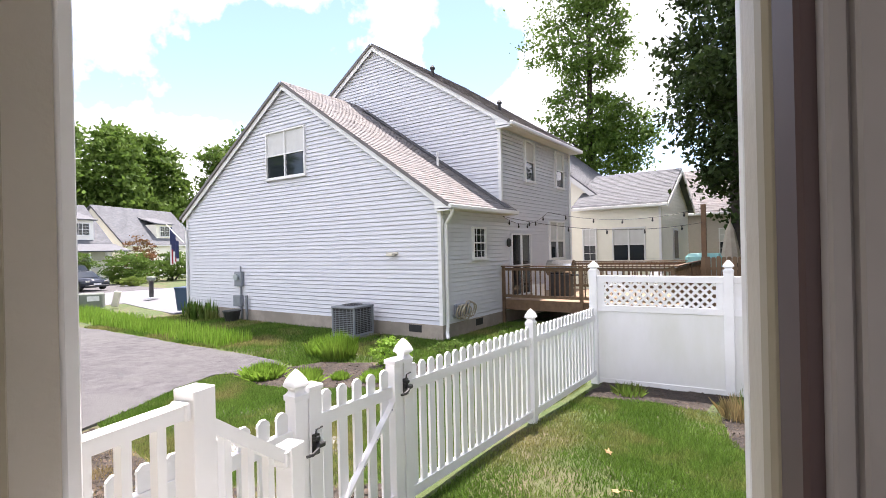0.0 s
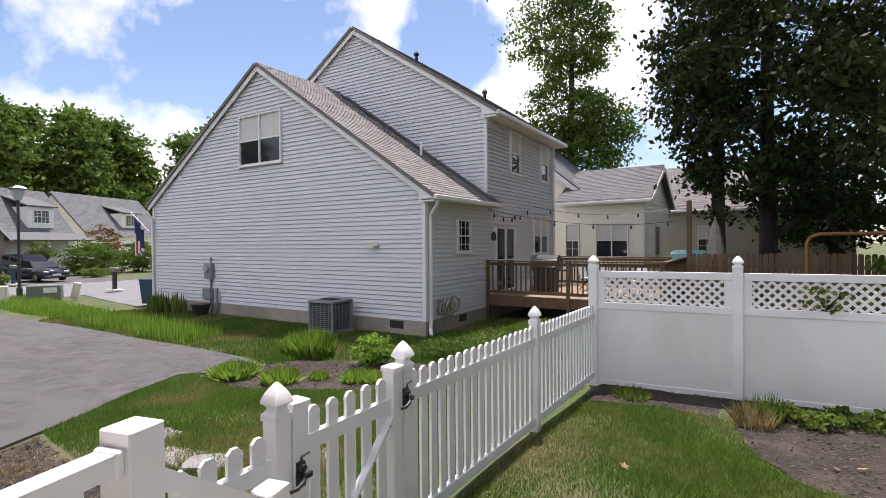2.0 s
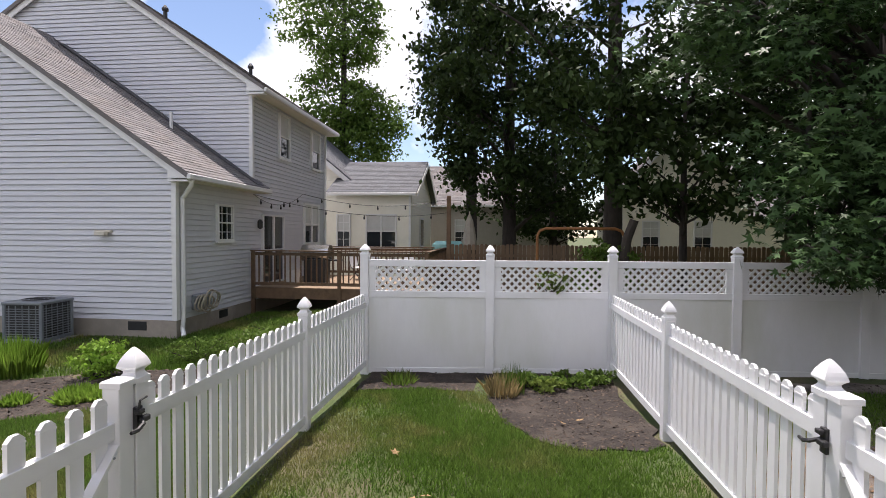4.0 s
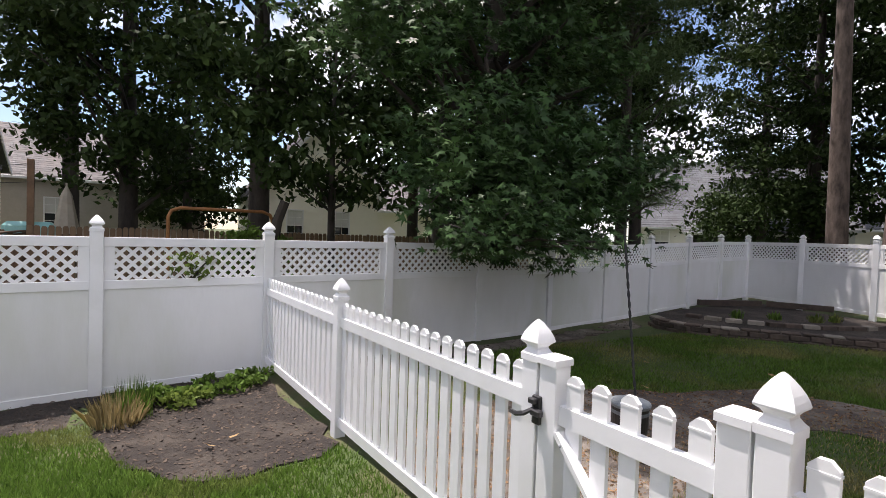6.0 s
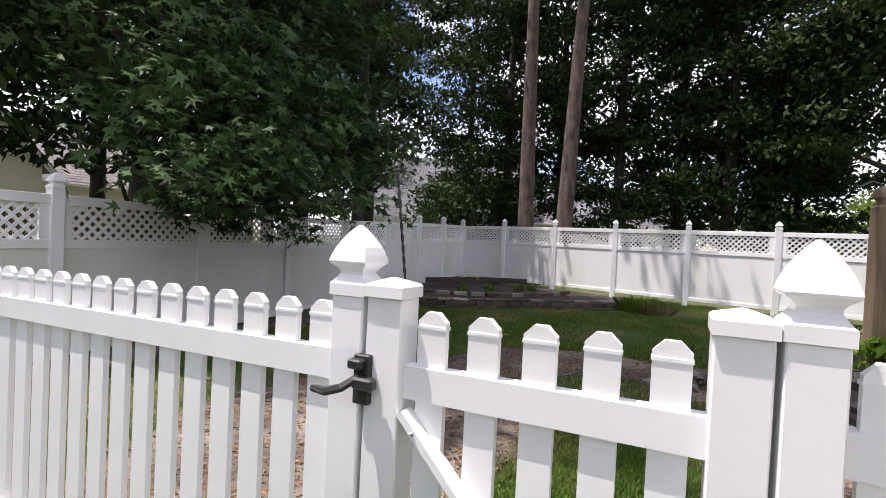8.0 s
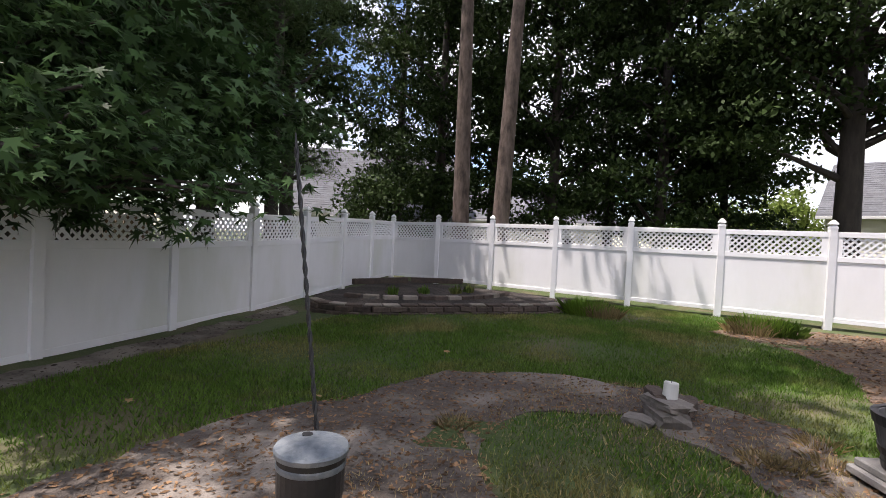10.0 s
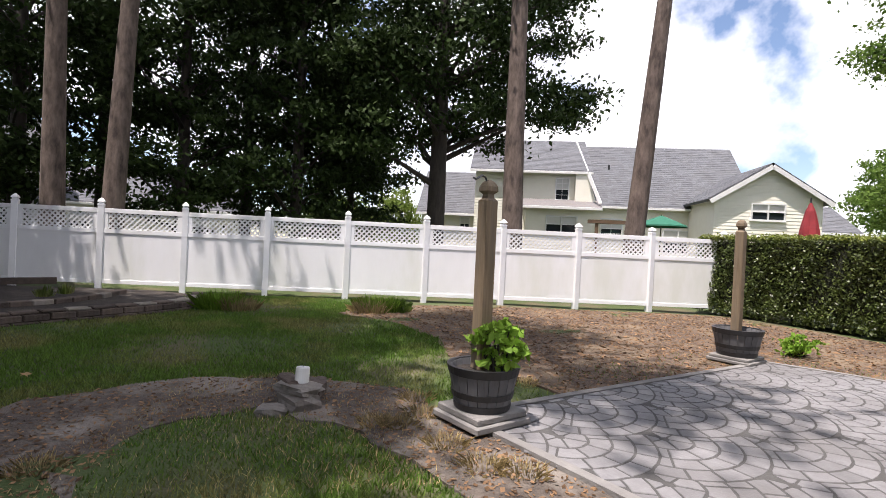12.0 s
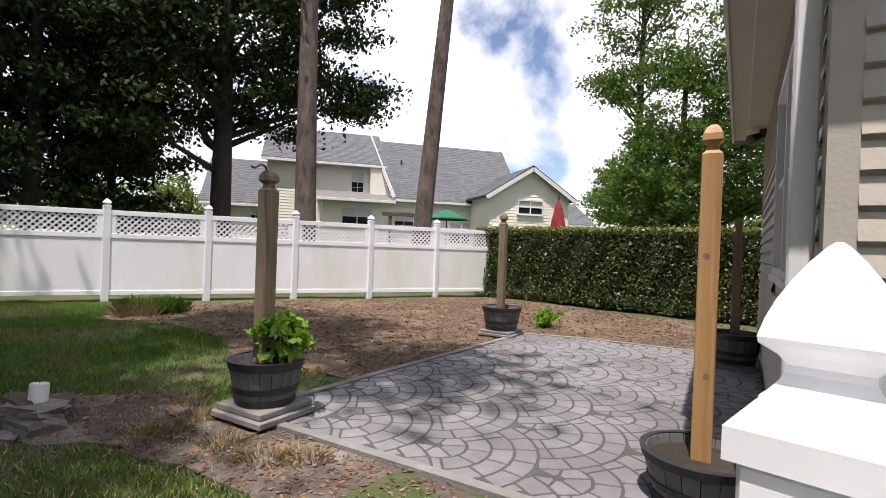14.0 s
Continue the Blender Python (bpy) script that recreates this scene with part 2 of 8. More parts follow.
JAMB = mk("tan_weather_strip", (0.30, 0.265, 0.19), (0.25, 0.22, 0.155), 6, 0.6)
BROWN = mk("dark_brown_rubber_and_shaded_jamb", (0.05, 0.025, 0.022), None, 5, 0.6)
BRICK = mk("red_brown_brick", (0.29, 0.225, 0.195), (0.21, 0.16, 0.14), 14, 0.9, 0.3, 50)
CARPAINT = mk("black_car_paint", (0.015, 0.016, 0.02), None, 3, 0.15)
CARPAINT_BLUE = mk("dark_blue_car_paint", (0.015, 0.02, 0.035), None, 3, 0.15)
TYRE = mk("tyre_rubber", (0.02, 0.02, 0.02), None, 8, 0.85)
CHROME = mk("bright_metal", (0.6, 0.6, 0.6), None, 3, 0.2, metal=1.0)
BINBLUE = mk("blue_plastic_bin", (0.02, 0.05, 0.11), None, 3, 0.45)
RED = mk("red_cloth", (0.30, 0.025, 0.03), (0.22, 0.02, 0.025), 5, 0.8)
WHITECLOTH = mk("white_cloth", (0.72, 0.72, 0.72), None, 5, 0.8)
NAVY = mk("navy_cloth", (0.02, 0.03, 0.10), None, 5, 0.8)
GREENCLOTH = mk("green_canvas", (0.015, 0.14, 0.085), (0.01, 0.11, 0.065), 5, 0.8)
BEIGECLOTH = mk("beige_canvas", (0.40, 0.36, 0.29), (0.33, 0.29, 0.23), 5, 0.85)
TEAL = mk("pale_teal_plastic", (0.25, 0.52, 0.50), (0.20, 0.45, 0.44), 3, 0.5)
RUST = mk("rusty_orange_pipe", (0.36, 0.155, 0.045), (0.22, 0.09, 0.03), 8, 0.6, 0.2, 40)
UTILGREEN = mk("olive_utility_box", (0.15, 0.17, 0.14), (0.12, 0.14, 0.115), 4, 0.6)

# ---- building helpers ----
def part(name, bm, material, parent=None, label="", smooth=False):
    me = bpy.data.meshes.new(name)
    bm.to_mesh(me)
    bm.free()
    me.materials.append(material)
    if smooth:
        me.polygons.foreach_set("use_smooth", [True] * len(me.polygons))
    ob = new(name, me)
    ob.parent = parent
    if label:
        ob["label"] = label
    return ob


def share(name, me, parent, m):
    ob = new(name, me)
    ob.parent = parent
    ob.matrix_local = m
    return ob


def thing(name, label, category, m=None, group="", kind=""):
    ob = new(name)
    ob.empty_display_size = 0.1
    if m is not None:
        ob.matrix_world = m
    return tagged(ob, label, category, group, kind)


def quad(bm, pts):
    return bm.faces.new([bm.verts.new(p) for p in pts])


def hexa(bm, p):
    """A solid from eight corners: four below, then four above, both turning the same way."""
    v = [bm.verts.new(q) for q in p]
    for f in ((3, 2, 1, 0), (4, 5, 6, 7), (0, 1, 5, 4), (1, 2, 6, 5), (2, 3, 7, 6), (3, 0, 4, 7)):
        bm.faces.new([v[i] for i in f])
    return v


def box(bm, x0, y0, z0, x1, y1, z1, bevel=0.0):
    v = hexa(bm, [(x0, y0, z0), (x1, y0, z0), (x1, y1, z0), (x0, y1, z0), (x0, y0, z1), (x1, y0, z1), (x1, y1, z1), (x0, y1, z1)])
    if bevel:
        es = list({e for w in v for e in w.link_edges})
        bmesh.ops.bevel(bm, geom=es, offset=bevel, segments=1, affect="EDGES")
    return bm


def boxed(x0, y0, z0, x1, y1, z1, bevel=0.0):
    return box(bmesh.new(), x0, y0, z0, x1, y1, z1, bevel)


def beam(bm, a, b, w, h, up=(0, 0, 1)):
    """A straight bar of width w and height h from a to b."""
    a, b, up = Vector(a), Vector(b), Vector(up)
    d = (b - a).normalized()
    s = d.cross(up).normalized() * (w / 2)
    u = s.cross(d).normalized() * (h / 2)
    hexa(bm, [a - s - u, a + s - u, a + s + u, a - s + u, b - s - u, b + s - u, b + s + u, b - s + u])
    return bm


def prism(bm, pts, z0, z1):
    """An upright prism over a flat outline of (x, y)."""
    lo = [bm.verts.new((x, y, z0)) for x, y in pts]
    hi = [bm.verts.new((x, y, z1)) for x, y in pts]
    n = len(pts)
    bm.faces.new(lo[::-1])
    bm.faces.new(hi)
    for i in range(n):
        bm.faces.new((lo[i], lo[(i + 1) % n], hi[(i + 1) % n], hi[i]))
    return bm


def slab(bm, pts, thick):
    """A sheet over 3D outline pts with the given thickness along its normal."""
    p = [Vector(q) for q in pts]
    n = (p[1] - p[0]).cross(p[2] - p[0]).normalized() * thick
    lo = [bm.verts.new(q) for q in p]
    hi = [bm.verts.new(q + n) for q in p]
    k = len(p)
    bm.faces.new(lo[::-1])
    bm.faces.new(hi)
    for i in range(k):
        bm.faces.new((lo[i], lo[(i + 1) % k], hi[(i + 1) % k], hi[i]))
    return bm


def lathe(bm, profile, n=16, cx=0.0, cy=0.0, square=False, caps=True, start=0.0):
    """Turns (radius, z) about an upright axis; square: four flat sides, the radius being half the side."""
    k = 4 if square else n
    f = math.sqrt(2) if square else 1.0
    off = math.pi / 4 if square else start
    rings = []
    for r, z in profile:
        rings.append([bm.verts.new((cx + f * r * math.cos(off + 2 * math.pi * i / k), cy + f * r * math.sin(off + 2 * math.pi * i / k), z)) for i in range(k)])
    for a, b in zip(rings, rings[1:]):
        for i in range(k):
            bm.faces.new((a[i], a[(i + 1) % k], b[(i + 1) % k], b[i]))
    if caps:
        bm.faces.new(rings[0][::-1])
        bm.faces.new(rings[-1])
    return bm


def tube(bm, pts, radii, n=8):
    """A tapered tube along pts."""
    pts = [Vector(p) for p in pts]
    rings = []
    for i, p in enumerate(pts):
        d = (pts[min(i + 1, len(pts) - 1)] - pts[max(i - 1, 0)]).normalized()
        s = d.cross(Vector((0.31, 0.94, 0.1))).normalized()
        u = d.cross(s)
        r = radii[i] if isinstance(radii, (list, tuple)) else radii
        rings.append([bm.verts.new(p + r * (math.cos(2 * math.pi * k / n) * s + math.sin(2 * math.pi * k / n) * u)) for k in range(n)])
    for a, b in zip(rings, rings[1:]):
        for k in range(n):
            bm.faces.new((a[k], b[k], b[(k + 1) % n], a[(k + 1) % n]))
    bm.faces.new(rings[0])
    bm.faces.new(rings[-1][::-1])
    return bm


def mesh_from(name, verts, faces_n, material):
    """A mesh of equal polygons laid one after another: verts (k * n, 3), n corners each."""
    me = bpy.data.meshes.new(name)
    nv = len(verts)
    nf = nv // faces_n
    me.vertices.add(nv)
    me.vertices.foreach_set("co", np.asarray(verts, dtype=np.float32).ravel())
    me.loops.add(nv)
    me.loops.foreach_set("vertex_index", np.arange(nv, dtype=np.int32))
    me.polygons.add(nf)
    me.polygons.foreach_set("loop_start", np.arange(0, nv, faces_n, dtype=np.int32))
    me.update(calc_edges=True)
    me.materials.append(material)
    return me


def leaf_mesh(name, centres, size, material, rng, droop=0.3, ratio=0.55):
    """Loose four-cornered leaves, bent by chance, round the given centres."""
    n = len(centres)
    t = rng.normal(size=(n, 3))
    t[:, 2] -= droop
    t /= np.linalg.norm(t, axis=1)[:, None]
    b = np.cross(t, rng.normal(size=(n, 3)))
    b /= np.linalg.norm(b, axis=1)[:, None]
    l = size * rng.uniform(0.6, 1.25, n)[:, None]
    v = np.stack([centres - t * l * 0.5, centres + b * l * ratio * 0.5 - t * l * 0.08, centres + t * l * 0.5, centres - b * l * ratio * 0.5 - t * l * 0.08], axis=1)
    return mesh_from(name, v.reshape(-1, 3), 4, material)


def star_mesh(name, centres, size, material, rng):
    """Five-lobed leaves that hang outward and down."""
    n = len(centres)
    ang, rad = [], []
    for k, length in enumerate((0.55, 0.9, 1.0, 0.9, 0.55)):
        a = (k - 2) * 0.86
        ang += [a - 0.36, a]
        rad += [0.30, length]
    ang += [2 * 0.86 + 0.36, math.pi]
    rad += [0.28, 0.12]
    ang, rad = np.array(ang), np.array(rad)
    t = rng.normal(size=(n, 3)) * np.array([1, 1, 0.35]) + np.array([0, -0.35, -0.75])
    t /= np.linalg.norm(t, axis=1)[:, None]
    nrm = rng.normal(size=(n, 3)) * 0.45 + np.array([0, -0.3, 1.0])
    b = np.cross(nrm, t)
    b /= np.linalg.norm(b, axis=1)[:, None]
    l = size * rng.uniform(0.6, 1.2, n)
    v = centres[:, None, :] + (l[:, None] * rad[None] * np.cos(ang)[None])[:, :, None] * t[:, None] + (l[:, None] * rad[None] * np.sin(ang)[None])[:, :, None] * b[:, None]
    return mesh_from(name, v.reshape(-1, 3), len(ang), material)


def blob_points(rng, blobs, clumps, per, spread, shell=0.55):
    """Leaf places: clumps spread through ellipsoids (cx, cy, cz, rx, ry, rz), thicker towards the skin."""
    clumps, per = max(4, clumps // 2), per * 2
    vol = np.array([(b[3] * b[4] * b[5]) ** 0.67 for b in blobs])
    pick = rng.choice(len(blobs), clumps, p=vol / vol.sum())
    d = rng.normal(size=(clumps, 3))
    d /= np.linalg.norm(d, axis=1)[:, None]
    r = shell + (1 - shell) * rng.random(clumps) ** 0.6
    r *= rng.uniform(0.75, 1.12, clumps)
    bl = np.array(blobs)[pick]
    c = bl[:, :3] + d * r[:, None] * bl[:, 3:]
    pts = np.repeat(c, per, axis=0) + rng.normal(size=(clumps * per, 3)) * spread * np.repeat(rng.uniform(0.55, 1.2, clumps), per)[:, None] * np.array([1, 1, 0.42])
    return c, pts


def smooth(a):
    a = min(max(a, 0.0), 1.0)
    return a * a * (3 - 2 * a)


def ground_z(x, y):
    z = 0.09 - 0.30 * smooth((-x - 2.3) / 5.5) - 0.09 * smooth((y - 3.5) / 3.5) * (1 - smooth((x - 6) / 6))
    return z - 0.12 * smooth((-x - 14) / 14)


def outline(cx, cy, rx, ry, seed, n=40, rough=0.16):
    r = random.Random(seed)
    ph = [r.uniform(0, 6.28) for _ in range(5)]
    pts = []
    for i in range(n):
        a = 2 * math.pi * i / n
        k = 1 + rough * (0.5 * math.sin(2 * a + ph[0]) + 0.4 * math.sin(3 * a + ph[1]) + 0.3 * math.sin(5 * a + ph[2]) + 0.25 * math.sin(9 * a + ph[3])) + r.uniform(-0.03, 0.03)
        pts.append((cx + rx * k * math.cos(a), cy + ry * k * math.sin(a)))
    return pts


def inside(x, y, poly):
    hit = False
    n = len(poly)
    for i in range(n):
        x0, y0 = poly[i]
        x1, y1 = poly[(i + 1) % n]
        if (y0 > y) != (y1 > y) and x < (x1 - x0) * (y - y0) / (y1 - y0) + x0:
            hit = not hit
    return hit


def ragged(pts, step=0.25, amount=0.06, seed=0):
    """An outline with its straight stretches broken up."""
    r = random.Random(seed)
    out = []
    for (x0, y0), (x1, y1) in zip(pts, pts[1:] + pts[:1]):
        k = max(1, int(math.hypot(x1 - x0, y1 - y0) / step))
        for i in range(k):
            f = i / k
            a = amount if i else 0.0
            out.append((x0 + (x1 - x0) * f + r.uniform(-a, a), y0 + (y1 - y0) * f + r.uniform(-a, a)))
    return out


def draped(name, pts, lift, material, thick=0.05):
    """A flat patch that follows the ground, lift above it."""
    bm = bmesh.new()
    top = [bm.verts.new((x, y, ground_z(x, y) + lift)) for x, y in pts]
    bm.faces.new(top)
    bmesh.ops.triangulate(bm, faces=bm.faces[:])
    for _ in range(3):
        es = [e for e in bm.edges if e.calc_length() > 0.9]
        if not es or len(bm.verts) > 6000:
            break
        bmesh.ops.subdivide_edges(bm, edges=es, cuts=1)
        bmesh.ops.triangulate(bm, faces=bm.faces[:])
    for v in bm.verts:
        v.co.z = ground_z(v.co.x, v.co.y) + lift
    bmesh.ops.recalc_face_normals(bm, faces=bm.faces[:])
    if sum(f.normal.z for f in bm.faces) < 0:
        bmesh.ops.reverse_faces(bm, faces=bm.faces[:])
    ext = bmesh.ops.extrude_edge_only(bm, edges=[e for e in bm.edges if e.is_boundary])
    for v in ext["geom"]:
        if isinstance(v, bmesh.types.BMVert):
            v.co.z -= thick
    return part(name, bm, material)


def shingles(bm, a0, a1, b0, b1, course=0.15, tab=0.32, seed=1):
    """Lapped shingle tabs over a slope: a0 to a1 along the eave, b0 to b1 along the ridge above them."""
    rr = random.Random(seed)
    a0, a1, b0, b1 = (Vector(p) for p in (a0, a1, b0, b1))
    n = (a1 - a0).cross(b0 - a0).normalized()
    if n.z < 0:
        n = -n
    rows = max(1, round((b0 - a0).length / course))
    for i in range(rows):
        l0, l1 = a0.lerp(b0, i / rows), a1.lerp(b1, i / rows)
        h0, h1 = a0.lerp(b0, (i + 1) / rows), a1.lerp(b1, (i + 1) / rows)
        k = max(1, round((l1 - l0).length / tab))
        sh = rr.uniform(0, 0.5)
        cuts = [0.0] + [(j + sh) / k for j in range(1, k)] + [1.0]
        for f, g in zip(cuts, cuts[1:]):
            up = n * rr.uniform(0.010, 0.018)
            p, q, r, t = l0.lerp(l1, f), l0.lerp(l1, g), h0.lerp(h1, g), h0.lerp(h1, f)
            v = [bm.verts.new(p + up), bm.verts.new(q + up), bm.verts.new(r + n * 0.004), bm.verts.new(t + n * 0.004), bm.verts.new(p), bm.verts.new(q)]
            bm.faces.new(v[:4])
            bm.faces.new((v[4], v[5], v[1], v[0]))
    return bm

# ---- ground, drive and road ----
def build_ground():
    bm = bmesh.new()
    xs = [-400, -220, -130, -90] + [-70 + 2 * i for i in range(30)] + [-10 + 0.5 * i for i in range(66)] + [24, 27, 31, 36, 45, 60, 90, 150, 260, 420]
    ys = [-400, -200, -100, -60, -40, -28, -20] + [-15 + 0.5 * i for i in range(56)] + [14 + 1.5 * i for i in range(14)] + [40, 60, 90, 150, 260, 420]
    g = [[bm.verts.new((x, y, ground_z(x, y) + (0.012 * math.sin(2.1 * x + 1.3 * y) + 0.01 * math.sin(1.1 * y - 1.7 * x) if abs(x) < 30 else 0))) for y in ys] for x in xs]
    for a, b in zip(g, g[1:]):
        for j in range(len(ys) - 1):
            bm.faces.new((a[j], b[j], b[j + 1], a[j + 1]))
    ob = part("ground", bm, GRASS, smooth=True)
    tagged(ob, "patchy green lawn with bare and straw-coloured spots", "lawn", kind="structure")


build_ground()
DRIVE = [(-6.9, -5.0), (-7.3, 1.2), (-7.8, 2.4), (-8.6, 3.9), (-9.1, 4.9), (-8.2, 6.0), (-9.4, 6.5), (-11.5, 6.5), (-13.8, 6.5), (-18, 6.6), (-24, 6.6), (-30.5, 7.4), (-30.5, -5.0)]
tagged(draped("driveway", ragged(DRIVE, 0.5, 0.05, 3), 0.035, ASPHALT), "worn grey asphalt driveway with filled cracks", "driveway", kind="structure")
tagged(draped("road", [(-30, -60), (-30, 7.4), (-29.6, 13), (-29, 30), (-29, 80), (-39, 80), (-39.5, 30), (-40, 12), (-40, -60)], 0.02, ROAD), "pale grey asphalt street beyond the driveway", "road", kind="structure")
NEIGHBOUR_DRIVE = [(-21.5, 10.4), (-21.5, 15.5), (-29.5, 15.8), (-29.6, 11.8)]
tagged(draped("neighbour_driveway", NEIGHBOUR_DRIVE, 0.024, ROAD), "pale short driveway beside the grey house", "driveway", kind="structure")
tagged(draped("far_driveway", [(-40, 13.0), (-40, 19.0), (-54, 20.0), (-54, 12.5)], 0.022, ASPHALT), "dark driveway with two parked cars", "driveway", kind="structure")
for i, pts in enumerate(([(-10.3, 3.7), (-10.7, 3.9), (-11.2, 3.85), (-11.7, 4.1)], [(-12.0, 4.9), (-12.5, 5.0), (-13.2, 5.3)], [(-13.2, 3.4), (-13.6, 3.2), (-14.1, 3.5)])):
    bm = bmesh.new()
    for a, b in zip(pts, pts[1:]):
        az, bz = ground_z(*a) + 0.026, ground_z(*b) + 0.026
        beam(bm, (*a, az), (*b, bz), 0.09, 0.012)
    tagged(part("crack_filler", bm, DARKTAR), "black filled crack across the asphalt driveway", "crack filler", kind="structure")

BEDS = {
    "mulch_bed": ([(-2.15, 6.35), (-1.3, 6.62), (-0.45, 6.5), (-0.25, 5.6), (0.05, 5.0), (0.55, 4.75), (1.1, 4.8), (1.34, 5.0), (1.34, 7.6), (-0.4, 7.45), (-2.15, 7.3)], MULCH, "dark mulch bed at the foot of the white fence"),
    "side_bed": ([(-2.36, 3.0), (-2.36, 0.2), (-4.6, -0.6), (-6.8, -0.4), (-7.2, 1.3), (-7.6, 2.3), (-6.2, 2.1), (-4.4, 1.9), (-3.2, 2.3)], MULCH, "bare brown bed with straw beside the driveway"),
    "island_bed": ([(-8.5, 6.2), (-9.0, 5.2), (-7.6, 4.9), (-6.2, 5.3), (-5.2, 5.7), (-4.4, 6.4), (-4.8, 7.6), (-6.6, 7.7), (-8.3, 7.0)], MULCH, "brown mulch island with green clumps"),
    "rear_bed": ([(1.55, 4.7), (3.0, 5.3), (4.5, 4.95), (5.3, 4.3), (6.3, 3.9), (6.7, 2.7), (6.5, 1.7), (5.9, 0.9), (5.1, 0.78), (3.5, 0.40), (1.6, -0.05), (1.6, 0.8), (3.2, 1.1), (4.2, 1.3), (5.2, 1.7), (5.7, 2.2), (5.4, 2.95), (4.6, 3.15), (3.9, 2.85), (1.6, 2.9)], SOIL, "bare soil worn through the lawn beside the patio"),
    "litter_ground": ([(5.8, -0.4), (6.6, 0.1), (8.2, -0.4), (9.5, -0.2), (10.8, 0.6), (12.0, -0.5), (11.6, -3.5), (10.4, -7.0), (9.8, -8.2), (1.6, -8.4), (1.6, -5.7), (2.9, -5.25), (5.05, -4.6), (5.9, -4.1), (5.6, -2.3), (5.3, -0.5)], LITTER, "ground covered in brown leaf litter"),
    "shade_bed": ([(2.0, 6.9), (5.0, 7.2), (9.0, 7.4), (9.4, 7.9), (1.6, 7.4)], SOIL, "bare shaded soil under the overhanging tree"),
    "corner_bed": ([(9.4, 6.5), (10.4, 5.2), (11.6, 3.9), (13.9, 3.3), (14.2, 4.4), (15.4, 8.4), (10.4, 8.1), (9.3, 7.4)], MULCH, "dark planting bed behind the block edging"),
}
for key, (pts, m, lab) in BEDS.items():
    tagged(draped(key, ragged(pts, 0.22, 0.07, len(key)), 0.018, m), lab, "soil bed", kind="structure")

# ---- the house with the door, set at an angle to the fences ----
TH = radians(13.5)
DOOR0 = Vector((-0.662, -0.256))
E_S = Vector((math.cos(TH), math.sin(TH)))
E_D = Vector((-math.sin(TH), math.cos(TH)))
HOUSE = Matrix.Translation((DOOR0.x, DOOR0.y, 0)) @ Matrix.Rotation(TH, 4, "Z")      # x along the wall, y outward
EAST = 2.30


def siding(bm, a, b, z0, z1, course, out, holes=(), proud=0.016, gable=None, slot=0.02):
    """Lapped boards on an upright wall from a to b (x, y); out: outward (x, y). holes: (from, to, z0, z1) along the wall.
    gable: a function of the height that gives the stretch (from, to)."""
    a, b, o = Vector(a), Vector(b), Vector(out).normalized()
    length = (b - a).length
    d = (b - a).normalized()
    n = max(1, round((z1 - z0) / course))
    c = (z1 - z0) / n
    for i in range(n):
        lo, hi = z0 + i * c, z0 + (i + 1) * c
        f0, f1 = gable(lo) if gable else (0.0, length)
        g0, g1 = gable(hi) if gable else (0.0, length)
        runs = [(f0, f1, g0, g1)]
        for h0, h1, hz0, hz1 in holes:
            if hi > hz0 + 0.01 and lo < hz1 - 0.01:
                nxt = []
                for r0, r1, q0, q1 in runs:
                    if h1 <= r0 or h0 >= r1:
                        nxt.append((r0, r1, q0, q1))
                        continue
                    if h0 > r0:
                        nxt.append((r0, h0, q0, h0))
                    if h1 < r1:
                        nxt.append((h1, r1, h1, q1))
                runs = nxt
        for r0, r1, q0, q1 in runs:
            if r1 - r0 < 0.02:
                continue
            p0, p1, s0, s1 = a + d * r0, a + d * r1, a + d * q0, a + d * q1
            rise = min(slot, c * 0.3)
            k = 1 - rise / c
            m0, m1 = p0.lerp(s0, k), p1.lerp(s1, k)
            big, small, deep = o * proud, o * (proud * 0.35), o * -0.012
            w = [bm.verts.new(q) for q in ((*(p0 + deep), lo), (*(p1 + deep), lo), (*(p0 + big), lo), (*(p1 + big), lo), (*(m0 + small), hi - rise), (*(m1 + small), hi - rise),
                                           (*(m0 + deep), hi - rise + 0.002), (*(m1 + deep), hi - rise + 0.002), (*(s0 + deep), hi), (*(s1 + deep), hi))]
            for i in range(0, 8, 2):
                bm.faces.new((w[i], w[i + 1], w[i + 3], w[i + 2]))
    return bm


def wall_with_holes(bm, a, b, z0, z1, thick, out, holes=()):
    """A solid upright wall with openings that go through it."""
    a, b, o = Vector(a), Vector(b), Vector(out).normalized()
    length, d = (b - a).length, (b - a).normalized()

    def block(f0, f1, h0, h1):
        if f1 - f0 < 0.01 or h1 - h0 < 0.01:
            return
        p, q = a + d * f0, a + d * f1
        r, s = q - o * thick, p - o * thick
        hexa(bm, [(*p, h0), (*q, h0), (*r, h0), (*s, h0), (*p, h1), (*q, h1), (*r, h1), (*s, h1)])
    at = 0.0
    for h0, h1, k0, k1 in sorted(holes):
        block(at, h0, z0, z1)
        block(h0, h1, z0, k0)
        block(h0, h1, k1, z1)
        at = h1
    block(at, length, z0, z1)
    return bm


